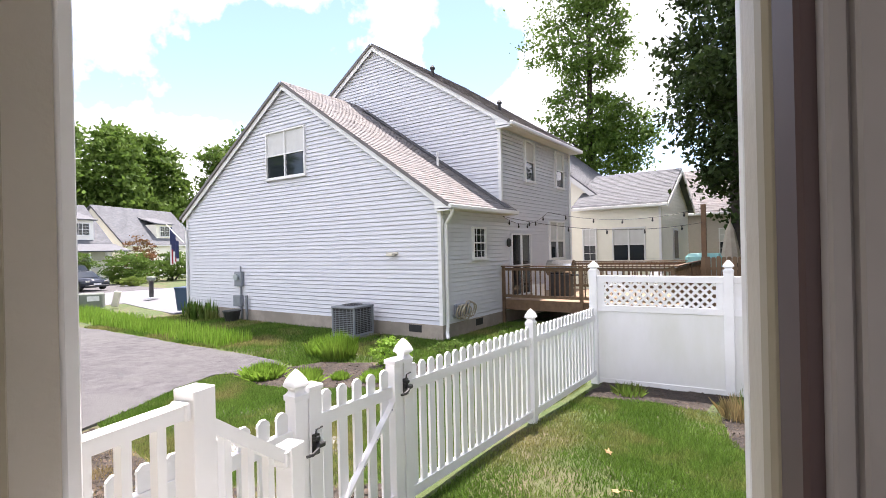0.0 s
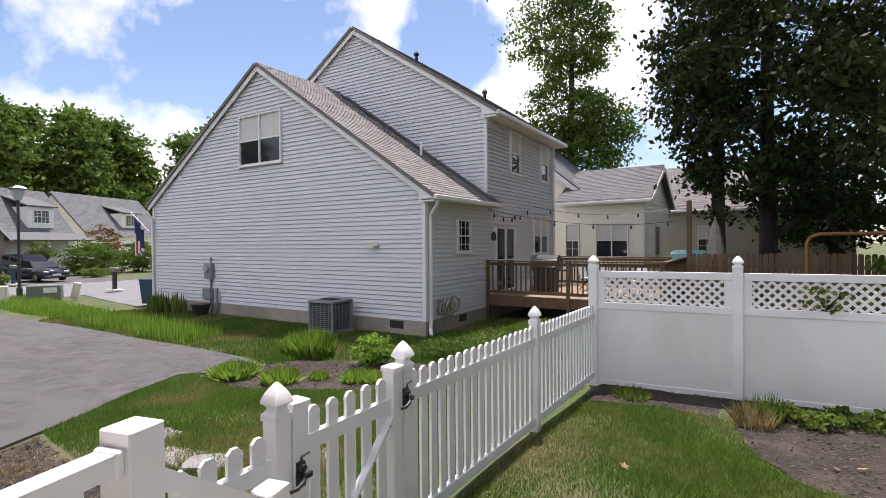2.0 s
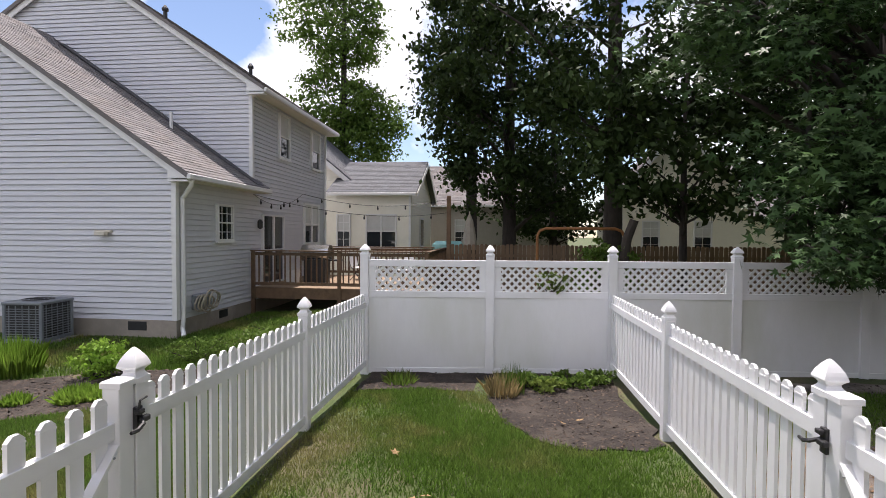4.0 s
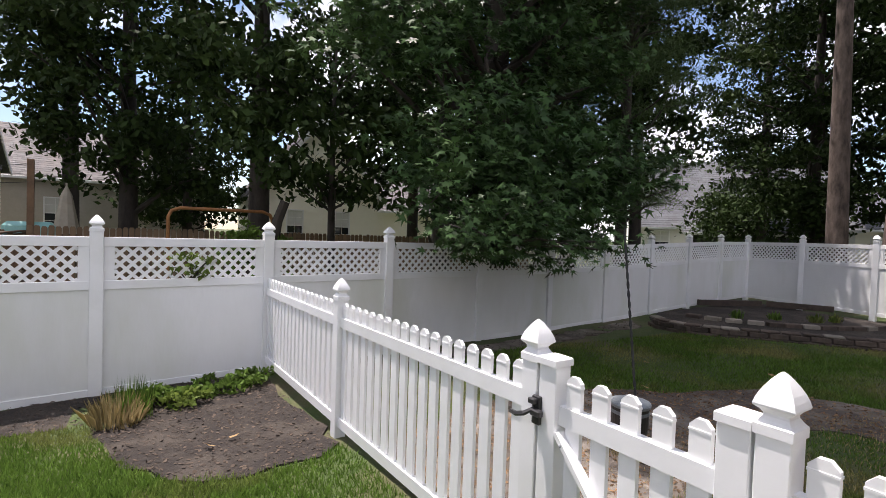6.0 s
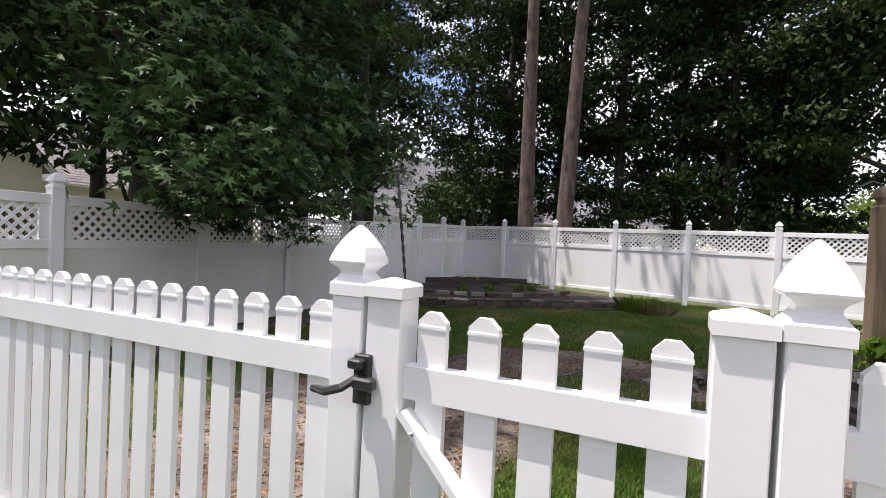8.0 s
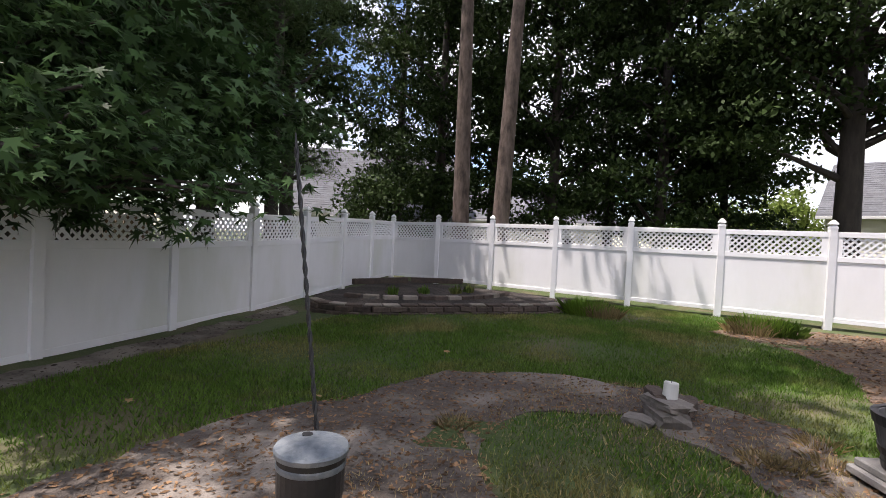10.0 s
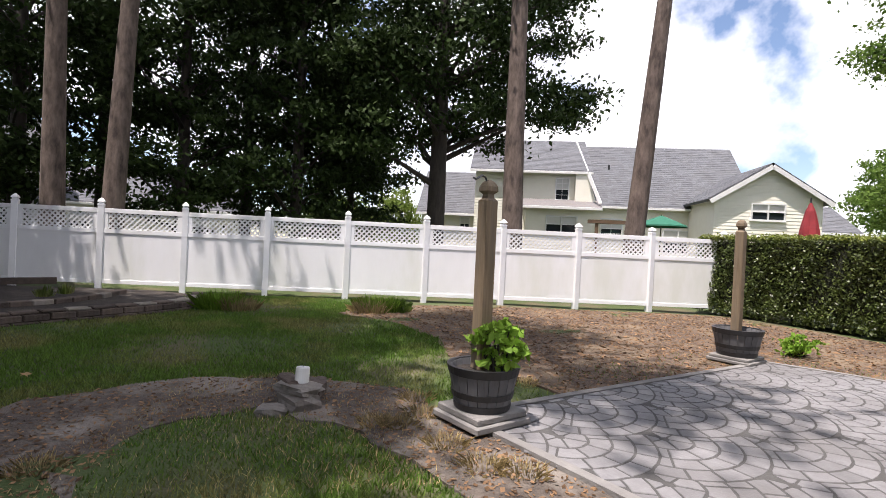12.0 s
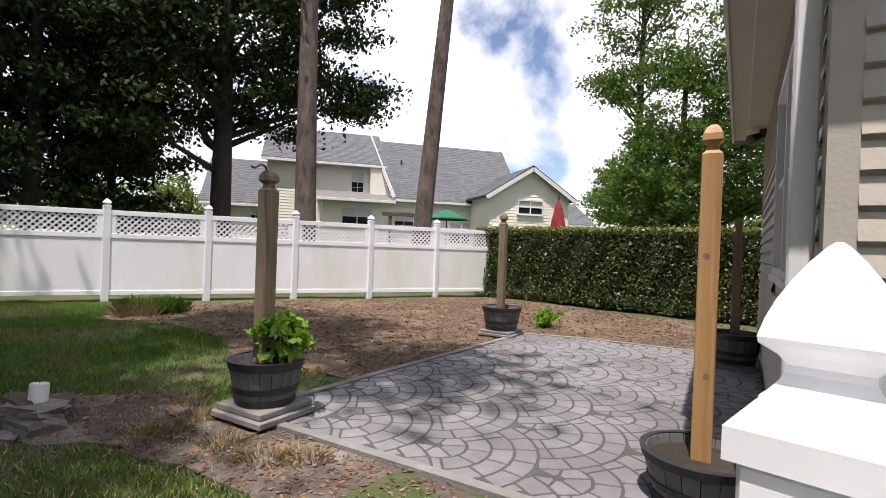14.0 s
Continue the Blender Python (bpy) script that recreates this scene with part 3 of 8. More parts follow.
def window(parent, m, w, h, panes=(2, 1), muntins=(0, 0), blind=0.5, name="window"):
    """A sash window, its outer face on y = 0 looking along +y, its lower left at the origin of m."""
    win = new(name)
    win.parent = parent
    win.matrix_local = m
    bm = bmesh.new()
    t = 0.055
    for x0, z0, x1, z1 in ((0, 0, w, t), (0, h - t, w, h), (0, t, t, h - t), (w - t, t, w, h - t)):
        box(bm, x0, -0.06, z0, x1, 0.03, z1)
    for i in range(1, panes[0]):
        box(bm, w * i / panes[0] - t / 2, -0.06, t, w * i / panes[0] + t / 2, 0.024, h - t)
    part("frame", bm, TRIM, win)
    part("sill", boxed(-0.04, -0.05, -0.045, w + 0.04, 0.05, -0.002), TRIM, win)
    for i in range(panes[0]):
        x0, x1 = w * i / panes[0] + t / 2, w * (i + 1) / panes[0] - t / 2
        part("pane", boxed(x0, -0.045, t / 2, x1, -0.038, h - t / 2), GLASS, win)
        part("meeting_rail", boxed(x0, -0.036, h * 0.48, x1, 0.006, h * 0.48 + 0.04), TRIM, win)
        for k in range(1, muntins[0] + 1):
            xx = x0 + (x1 - x0) * k / (muntins[0] + 1)
            part("muntin", boxed(xx - 0.009, -0.034, t, xx + 0.009, -0.02, h - t), TRIM, win)
        for k in range(1, muntins[1] + 1):
            zz = h * k / (muntins[1] + 1)
            part("muntin", boxed(x0, -0.033, zz - 0.009, x1, -0.021, zz + 0.009), TRIM, win)
        if blind:
            part("blind", boxed(x0, -0.0375, h * (1 - blind), x1, -0.0365, h - t / 2), BLIND, win, "lowered white blind")
    return win


def build_house():
    hs = thing("house", "house with tan lapped siding and white trim", "house", HOUSE, kind="structure")
    top, base = 3.15, 0.35
    win_hole = (1.0, 2.9, 1.32, 2.78)
    bm = bmesh.new()
    wall_with_holes(bm, (-6.0, 0), (EAST, 0), -0.1, top, 0.16, (0, 1), [(5.98, 6.97, 0.80, 2.86)])
    part("wall_north", bm, SIDING_TAN, hs)
    bm = bmesh.new()
    wall_with_holes(bm, (EAST, -0.16), (EAST, -6.1), -0.1, top, 0.16, (1, 0), [(win_hole[0] - 0.16, win_hole[1] - 0.16, win_hole[2], win_hole[3])])
    part("wall_east", bm, SIDING_TAN, hs)
    bm = bmesh.new()
    # Openings added in the unseen walls so sky light brightens the room.
    wall_with_holes(bm, (EAST - 0.16, -6.1), (-6.0, -6.1), -0.1, top, 0.16, (0, -1), [(0.6, 3.6, 0.85, 2.95), (4.4, 7.4, 0.85, 2.95)])
    wall_with_holes(bm, (-6.0, -5.94), (-6.0, -0.16), -0.1, top, 0.16, (-1, 0), [(1.5, 4.5, 0.85, 2.95)])
    part("wall_rear", bm, SIDING_TAN, hs)
    bm = bmesh.new()
    siding(bm, (-6.0, 0), (EAST - 0.065, 0), base, top, 0.115, (0, 1), [(5.88, 7.09, 0.6, 2.98)], 0.03)
    part("siding_north", bm, SIDING_TAN, hs)
    bm = bmesh.new()
    siding(bm, (EAST, -0.1), (EAST, -6.1), base, top, 0.115, (1, 0), [(0.86, 2.84, 1.26, 2.84)], 0.03)
    part("siding_east", bm, SIDING_TAN, hs)
    bm = bmesh.new()
    box(bm, EAST - 0.065, 0.001, base - 0.02, EAST + 0.024, 0.022, top)
    box(bm, EAST + 0.001, -0.1, base - 0.02, EAST + 0.0235, 0.0, top)
    part("corner_trim", bm, SIDING_TAN, hs)
    part("floor", boxed(-5.84, -5.94, 0.62, EAST - 0.16, 0.0, 0.79), DECKTOP, hs)
    part("ceiling", boxed(-5.84, -5.94, 3.10, EAST - 0.16, -0.16, 3.2), INTERIOR, hs)
    bm = bmesh.new()
    for x0, y0, x1, y1 in ((-5.84, -0.175, -0.08, -0.163), (1.06, -0.175, EAST - 0.16, -0.163), (-0.08, -0.175, 1.06, -0.163)):
        z0 = 2.95 if x0 == -0.08 else 0.8
        box(bm, x0, y0, z0, x1, y1, 3.1)
    part("interior_wall", bm, INTERIOR, hs)
    # roof with an overhanging soffit; unseen notch by the corner lets sun reach the post
    bm = bmesh.new()
    slab(bm, [(-6.4, 0.42, 3.22), (EAST + 0.03, 0.42, 3.22), (EAST + 0.03, -3.05, 5.3), (-6.4, -3.05, 5.3)], 0.12)
    slab(bm, [(EAST + 0.032, -1.1, 4.131), (EAST + 0.41, -1.1, 4.131), (EAST + 0.41, -3.05, 5.3), (EAST + 0.032, -3.05, 5.3)], 0.12)
    slab(bm, [(EAST + 0.41, -6.5, 3.22), (-6.4, -6.5, 3.22), (-6.4, -3.05, 5.3), (EAST + 0.41, -3.05, 5.3)], 0.12)
    part("roof", bm, ROOF, hs)
    bm = bmesh.new()
    box(bm, EAST - 0.02, -6.3, 3.15, EAST + 0.39, -1.1, 3.17)
    box(bm, -6.3, 0.002, 3.15, EAST - 0.02, 0.40, 3.17)
    part("soffit", bm, SOFFIT, hs)
    bm = bmesh.new()
    box(bm, EAST + 0.39, -6.32, 3.12, EAST + 0.415, -1.075, 3.27)
    box(bm, EAST + 0.03, -1.1, 3.12, EAST + 0.39, -1.075, 3.27)
    box(bm, -6.3, 0.40, 3.12, EAST + 0.03, 0.425, 3.27)
    box(bm, EAST + 0.22, -6.3, 3.143, EAST + 0.23, -1.1, 3.1495)
    part("fascia", bm, TRIM, hs)
    m = Matrix.Translation((EAST, -1.0, 1.32)) @ Matrix.Rotation(-math.pi / 2, 4, "Z")
    own = window(hs, m, 1.9, 1.46, (2, 1), blind=0, name="window_1")
    for o in own.children:
        if o.name.startswith("pane"):
            o.data.materials[0] = CLEAR
            o.visible_shadow = False
    bm = boxed(EAST + 0.032, -0.185, 0.3, EAST + 0.115, -0.115, 3.14, 0.008)
    hexa(bm, [(EAST + 0.032, -0.18, 0.22), (EAST + 0.22, -0.18, 0.16), (EAST + 0.22, -0.12, 0.16), (EAST + 0.032, -0.12, 0.22), (EAST + 0.034, -0.18, 0.3), (EAST + 0.22, -0.18, 0.23), (EAST + 0.22, -0.12, 0.23), (EAST + 0.034, -0.12, 0.3)])
    part("downspout", bm, TRIM, hs)
    part("floodlight", boxed(EAST + 0.015, -5.7, 3.03, EAST + 0.10, -5.6, 3.145, 0.01), BLACK, hs)
    bm = bmesh.new()
    tube(bm, [(EAST + 0.1, -5.62, 3.05), (EAST + 0.2, -5.52, 2.99)], [0.05, 0.065], 10)
    part("lamp_head", bm, BLACK, hs)
    part("outlet_cover", boxed(EAST + 0.012, -3.3, 0.68, EAST + 0.07, -3.18, 0.82, 0.008), SOFFIT, hs)
    # door frame: brick mould outside, jambs, weather strips, inner casing
    for side, x, sgn in (("left", -0.018, -1), ("right", 0.97, 1)):
        part("brick_mould", boxed(min(x, x + sgn * 0.06), 0.002, 0.8, max(x, x + sgn * 0.06), 0.035, 2.92, 0.006), TRIM, hs)
        part("door_jamb", boxed(min(x + sgn * 0.004, x + sgn * 0.05), -0.075, 0.8, max(x + sgn * 0.004, x + sgn * 0.05), 0.0, 2.86), JAMBWHITE, hs)
        part("weather_strip", boxed(min(x - sgn * 0.006, x + sgn * 0.05), -0.108, 0.8, max(x - sgn * 0.006, x + sgn * 0.05), -0.077, 2.86, 0.004), JAMB, hs)
        part("rubber_seal", boxed(min(x + sgn * 0.001, x + sgn * 0.05), -0.121, 0.8, max(x + sgn * 0.001, x + sgn * 0.05), -0.110, 2.86), BROWN, hs)
        # Right inner jamb takes dark brown as its shade, the left white as lit.
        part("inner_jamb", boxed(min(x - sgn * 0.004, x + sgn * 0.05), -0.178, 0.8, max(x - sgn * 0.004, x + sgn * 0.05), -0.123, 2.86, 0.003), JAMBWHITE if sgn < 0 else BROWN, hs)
        bm = bmesh.new()
        for off, w, d in ((0.006, 0.012, 0.016), (0.018, 0.018, 0.024), (0.037, 0.013, 0.020), (0.051, 0.024, 0.013)):
            xa, xb = x + sgn * off, x + sgn * (off + w)
            box(bm, min(xa, xb), -0.179 - d, 0.8, max(xa, xb), -0.1785, 2.95, 0.002)
        # Same casing on both sides: shaded colour right, lit white left.
        part("inner_casing", bm, CASING_SHADED if sgn > 0 else JAMBWHITE, hs)
    part("door_head", boxed(-0.018, -0.16, 2.862, 0.97, 0.03, 2.93), TRIM, hs)
    part("threshold", boxed(-0.018, -0.16, 0.79, 0.97, 0.06, 0.815, 0.006), STEEL, hs)


build_house()


def build_porch():
    """Stoop with three risers down to the lawn and a white railing on its open side."""
    p = thing("porch", "low concrete porch with steps down to the lawn", "porch", HOUSE, kind="structure")
    bm = bmesh.new()
    box(bm, -0.9, 0.02, 0.0, 1.7, 1.0, 0.62, 0.01)
    # Unseen surface, made pale to bounce sunlight up onto the door jambs.
    part("platform", bm, PALECONC, p)
    for i in range(2):
        part("step", boxed(-0.75, 1.002 + 0.29 * i, 0.0, 1.6, 1.29 + 0.29 * i, 0.445 - 0.175 * i, 0.01), PALECONC, p)
    rail = thing("porch_railing", "white vinyl porch railing with square posts and balusters", "railing", HOUSE)
    x = -0.765
    for name, y, top, w in (("post", 0.935, 1.70, 0.108), ("short_post", 1.50, 1.27, 0.10)):
        bm = boxed(x - w / 2, y - w / 2, 0.2 if y > 1 else 0.62, x + w / 2, y + w / 2, top - 0.045, 0.004)
        po = part(name, bm, VINYL, rail)
        bm = bmesh.new()
        lathe(bm, [(w / 2 + 0.008, top - 0.045), (w / 2 + 0.008, top - 0.012), (w / 2 - 0.003, top)], square=True)
        part("cap", bm, VINYL, po)
    bm = beam(bmesh.new(), (x, 0.0, 1.58), (x, 0.88, 1.58), 0.07, 0.055)
    part("top_rail", bm, VINYL, rail)
    part("bottom_rail", beam(bmesh.new(), (x, 0.0, 0.72), (x, 0.88, 0.72), 0.05, 0.05), VINYL, rail)
    part("top_rail", beam(bmesh.new(), (x, 0.99, 1.49), (x, 1.45, 1.17), 0.06, 0.055), VINYL, rail)
    part("bottom_rail", beam(bmesh.new(), (x, 0.99, 0.72), (x, 1.45, 0.40), 0.05, 0.05), VINYL, rail)
    part("bracket", boxed(x - 0.042, 0.855, 1.545, x + 0.042, 0.88, 1.615, 0.005), VINYL, rail)
    part("bracket", boxed(x - 0.04, 1.42, 1.13, x + 0.04, 1.448, 1.21, 0.005), VINYL, rail)
    for i in range(6):
        y = 0.10 + 0.134 * i
        part("baluster", boxed(x - 0.019, y - 0.019, 0.745, x + 0.019, y + 0.019, 1.553), VINYL, rail)
    for i in range(3):
        y = 1.08 + 0.13 * i
        z = 1.49 - (y - 0.99) * 0.695
        part("baluster", boxed(x - 0.019, y - 0.019, z - 0.72, x + 0.019, y + 0.019, z - 0.015), VINYL, rail)


build_porch()

# ---- white picket fences and gates ----
GOTHIC = ((0.0, 0.0), (0.0, 0.032), (-0.005, 0.036), (-0.012, 0.045), (-0.019, 0.056), (-0.020, 0.064), (-0.012, 0.075), (0.002, 0.086), (0.003, 0.092),
          (-0.002, 0.110), (-0.010, 0.130), (-0.021, 0.150), (-0.034, 0.170), (-0.046, 0.185), (-0.052, 0.190))


def gothic_cap(parent, half, z, scale=1.0):
    bm = bmesh.new()
    lathe(bm, [(max(half + 0.005 + k * (half / 0.05), 0.002), z + h * scale) for k, h in GOTHIC], square=True)
    return part("cap", bm, VINYL, parent)


def picket_bmesh(w, t, z0, z1):
    """A hollow-looking picket with clipped top corners."""
    bm = bmesh.new()
    c = w * 0.30
    o = [(-w / 2, z0), (w / 2, z0), (w / 2, z1 - c), (w / 2 - c, z1), (-w / 2 + c, z1), (-w / 2, z1 - c)]
    f = [bm.verts.new((-t / 2, y, z)) for y, z in o]
    b = [bm.verts.new((t / 2, y, z)) for y, z in o]
    bm.faces.new(f[::-1])
    bm.faces.new(b)
    for i in range(6):
        bm.faces.new((f[i], f[(i + 1) % 6], b[(i + 1) % 6], b[i]))
    r = 0.004
    box(bm, -t / 2 - r * 0.5, -w / 2 - r * 0.5, z1 - c - 0.02, t / 2 + r * 0.5, w / 2 + r * 0.5, z1 - c - 0.012)
    return bm


bm = picket_bmesh(0.078, 0.022, 0.0, 1.09)
PICKET = bpy.data.meshes.new("picket")
bm.to_mesh(PICKET)
bm.free()
PICKET.materials.append(VINYL)


def fence_post(parent, x, y, top, half=0.05, name="post"):
    """top: the cap's tip."""
    g = ground_z(x, y)
    po = part(name, boxed(x - half, y - half, g - 0.1, x + half, y + half, top - 0.19 + 0.001, 0.004), VINYL, parent)
    cap = gothic_cap(po, half, top - 0.19)
    cap.matrix_local = Matrix.Translation((x, y, 0))
    return po


def picket_run(parent, x, y0, y1, z0, z1, count):
    """Rails and pickets between two post faces, the fence running along y; z: the picket tops at both ends."""
    for h, hh in ((-0.17, 0.085), (-1.04, 0.085)):
        part("rail", beam(bmesh.new(), (x, y0, z0 + h), (x, y1, z1 + h), 0.046, hh), VINYL, parent)
    for i in range(count):
        f = (i + 0.5) / count
        share("picket", PICKET, parent, Matrix.Translation((x, y0 + (y1 - y0) * f, z0 + (z1 - z0) * f - 1.09)))


def latch(parent, m, long=True):
    bm = bmesh.new()
    box(bm, -0.012, -0.024, -0.065, 0.012, 0.024, 0.065, 0.003)
    box(bm, -0.035, -0.012, 0.03, 0.0, 0.03, 0.055, 0.004)
    box(bm, -0.04, -0.05, -0.02, -0.008, 0.012, 0.012, 0.006)
    tube(bm, [(-0.02, 0.0, 0.01), (-0.055, 0.03, -0.015), (-0.06, 0.075, -0.03), (-0.055, 0.12, -0.03)], [0.011, 0.012, 0.012, 0.009], 6)
    if long:
        tube(bm, [(-0.02, 0.02, 0.05), (-0.03, 0.02, 0.105), (-0.03, -0.03, 0.11)], 0.006, 6)
    ob = part("latch", bm, BLACK, parent, "black metal gate latch")
    ob.matrix_local = m
    return ob


def gate(name, x, y0, y1, top, label, brace_up):
    """A picket gate between two posts; y0 < y1 are the faces of the posts."""
    g = thing(name, label, "gate")
    y0, y1 = y0 + 0.012, y1 - 0.012
    w = 0.105
    low = top - 1.22
    for a in (y0, y1 - w):
        st = part("stile", boxed(x - 0.047, a, low, x + 0.047, a + w, top - 0.045, 0.004), VINYL, g)
        bm = bmesh.new()
        lathe(bm, [(0.057, top - 0.045), (0.057, top - 0.016), (0.0505, top - 0.010), (0.003, top + 0.006)], square=True)
        cp = part("cap", bm, VINYL, st)
        cp.matrix_local = Matrix.Translation((x, a + w / 2, 0))
    for z in (top - 0.26, top - 1.10):
        part("rail", beam(bmesh.new(), (x, y0 + w, z), (x, y1 - w, z), 0.046, 0.085), VINYL, g)
    n = 5
    for i in range(n):
        yy = y0 + w + (y1 - y0 - 2 * w) * (i + 0.5) / n
        share("picket", PICKET, g, Matrix.Translation((x, yy, top - 0.075 - 1.09)))
    a, b = ((x - 0.03, y1 - w - 0.01, top - 0.33), (x - 0.03, y0 + w + 0.02, top - 1.05))
    if brace_up:
        a, b = ((x + 0.03, y1 - w - 0.01, top - 0.33), (x + 0.03, y0 + w + 0.02, top - 1.05))
    br = part("brace", beam(bmesh.new(), a, b, 0.02, 0.055, (1, 0, 0)), VINYL, g)
    for f in (0.06, 0.3, 0.5, 0.75):
        p = Vector(a).lerp(Vector(b), f)
        bm = bmesh.new()
        bmesh.ops.create_icosphere(bm, subdivisions=1, radius=0.007, matrix=Matrix.Translation(p + Vector(((0.018 if brace_up else -0.018) * 1.7, 0, 0))))
        part("screw", bm, STEEL, br)
    return g


XR, XL = 1.40, -2.25
east_fence = thing("picket_fence", "white vinyl picket fence with pointed post caps on the lawn", "fence", group="picket fences")
for y, top in ((1.761, 1.468), (2.788, 1.462), (5.192, 1.436)):
    fence_post(east_fence, XR, y, top)
picket_run(east_fence, XR, 2.838, 5.142, 1.245, 1.225, 18)
picket_run(east_fence, XR, 5.242, 7.60, 1.225, 1.215, 18)
picket_run(east_fence, XR, 0.40, 1.711, 1.25, 1.25, 10)
g_east = gate("garden_gate", XR, 1.811, 2.738, 1.322, "closed white picket gate with a black latch", False)
latch(g_east, Matrix.Translation((XR - 0.052, 2.725, 1.06)), False)
west_fence = thing("picket_fence", "white vinyl picket fence beside the driveway bed", "fence", group="picket fences")
for y, top in ((1.461, 1.442), (2.52, 1.468), (4.925, 1.438)):
    fence_post(west_fence, XL, y, top)
picket_run(west_fence, XL, 2.57, 4.875, 1.25, 1.225, 18)
picket_run(west_fence, XL, 4.975, 7.25, 1.225, 1.20, 18)
picket_run(west_fence, XL, -0.55, 1.411, 1.15, 1.20, 15)
g_west = gate("garden_gate", XL, 1.511, 2.47, 1.335, "closed white picket gate with black hinge and latch", True)
latch(g_west, Matrix.Translation((XL + 0.058, 2.47, 1.10)) @ Matrix.Rotation(math.pi, 4, "Z"), True)
latch(g_west, Matrix.Translation((XL + 0.058, 1.56, 0.95)) @ Matrix.Rotation(math.pi, 4, "Z"), True)

# ---- tall white privacy fence with lattice ----
def lattice_bmesh(length, h, pitch=0.118, w=0.036):
    """Crossed diagonal slats clipped to a rectangle, in two layers."""
    bm = bmesh.new()
    for layer, sg in ((-0.006, 1), (0.006, -1)):
        k = -h
        while k < length + h:
            lo, hi = (k, k + sg * h)
            pts = []
            a, b = (lo, 0.0), (hi, h)
            t0, t1 = 0.0, 1.0
            dx = b[0] - a[0]
            for edge, sign in ((0.0, 1), (length, -1)):
                f = (edge - a[0]) / dx
                if sign * dx > 0:
                    t0 = max(t0, f)
                else:
                    t1 = min(t1, f)
            if t1 - t0 > 0.04:
                p = Vector((a[0] + dx * t0, layer, h * t0))
                q = Vector((a[0] + dx * t1, layer, h * t1))
                beam(bm, p, q, w, 0.009, (0, 1, 0))
            k += pitch
    return bm


def privacy_panel(parent, a, b, z, zb=None, drop=0.0):
    """One panel from post face to post face; z: height shift of its start, zb of its end."""
    zb = z if zb is None else zb
    a, b = Vector(a), Vector(b)
    length = (b - a).length
    d = (b - a) / length
    shear = (zb - z) / length
    m = Matrix.Translation((a.x, a.y, z)) @ Matrix(((d.x, -d.y, 0, 0), (d.y, d.x, 0, 0), (shear, 0, 1, 0), (0, 0, 0, 1)))
    pn = part("panel", boxed(0.0, -0.011, 0.07, length, 0.011, 1.15), VINYL_OLD, parent, "weathered white solid panel")
    pn.data.transform(m)
    for name, z0, z1, t in (("bottom_rail", 0.0 - drop, 0.085, 0.024), ("middle_rail", 1.14, 1.235, 0.026), ("top_rail", 1.60, 1.70, 0.026)):
        r = part(name, boxed(0.0, -t, z0, length, t, z1, 0.003), VINYL, parent)
        r.data.transform(m)
    for x0, x1 in ((0.0, 0.10), (length - 0.10, length)):
        r = part("lattice_stile", boxed(x0, -0.018, 1.2355, x1, 0.018, 1.5995), VINYL, parent)
        r.data.transform(m)
    r = part("lattice", lattice_bmesh(length - 0.2, 0.365), VINYL, parent, "open white diagonal lattice")
    r.data.transform(m @ Matrix.Translation((0.1, 0, 1.2352)))


def privacy_post(parent, x, y, tip, base):
    po = part("post", boxed(x - 0.062, y - 0.062, base - 0.08, x + 0.062, y + 0.062, tip - 0.169, 0.004), VINYL, parent)
    bm = bmesh.new()
    lathe(bm, [(max(0.066 + k * 1.2, 0.002), tip - 0.17 + h * 0.17 / 0.19) for k, h in GOTHIC], square=True)
    cp = part("cap", bm, VINYL, po)
    cp.matrix_local = Matrix.Translation((x, y, 0))


def privacy_run(parent, pts):
    """pts: (x, y, height shift) of the posts in turn."""
    for i, (x, y, z) in enumerate(pts):
        privacy_post(parent, x, y, 1.93 + z, min(ground_z(x, y), z))
    for (x0, y0, z0), (x1, y1, z1) in zip(pts, pts[1:]):
        d = Vector((x1 - x0, y1 - y0)).normalized() * 0.06
        privacy_panel(parent, (x0 + d.x, y0 + d.y), (x1 - d.x, y1 - d.y), z0, z1)


north = thing("privacy_fence", "tall white vinyl privacy fence with lattice top along the yard's back", "fence", group="privacy fences")
pts = [(-2.26, 7.32, 0.0), (-0.4, 7.5, 0.0), (1.41, 7.67, 0.0), (3.24, 7.847, 0.0)]
for i in range(1, 8):
    pts.append((3.24 + 12.83 * i / 7, 7.847 + 0.80 * i / 7, 0.22 * smooth((i - 2) / 5)))
privacy_run(north, pts)
eastp = thing("privacy_fence", "tall white vinyl privacy fence streaked with sunlight", "fence", group="privacy fences")
C0 = (16.07, 8.647)
pts = [(C0[0] - 0.03 - 0.588 * i, C0[1] + 0.05 - 1.741 * i, 0.235) for i in range(1, 11)]
privacy_run(eastp, pts)
privacy_panel(eastp, (C0[0] - 0.02, C0[1] - 0.06), (pts[0][0] + 0.02, pts[0][1] + 0.06), 0.22, 0.235)

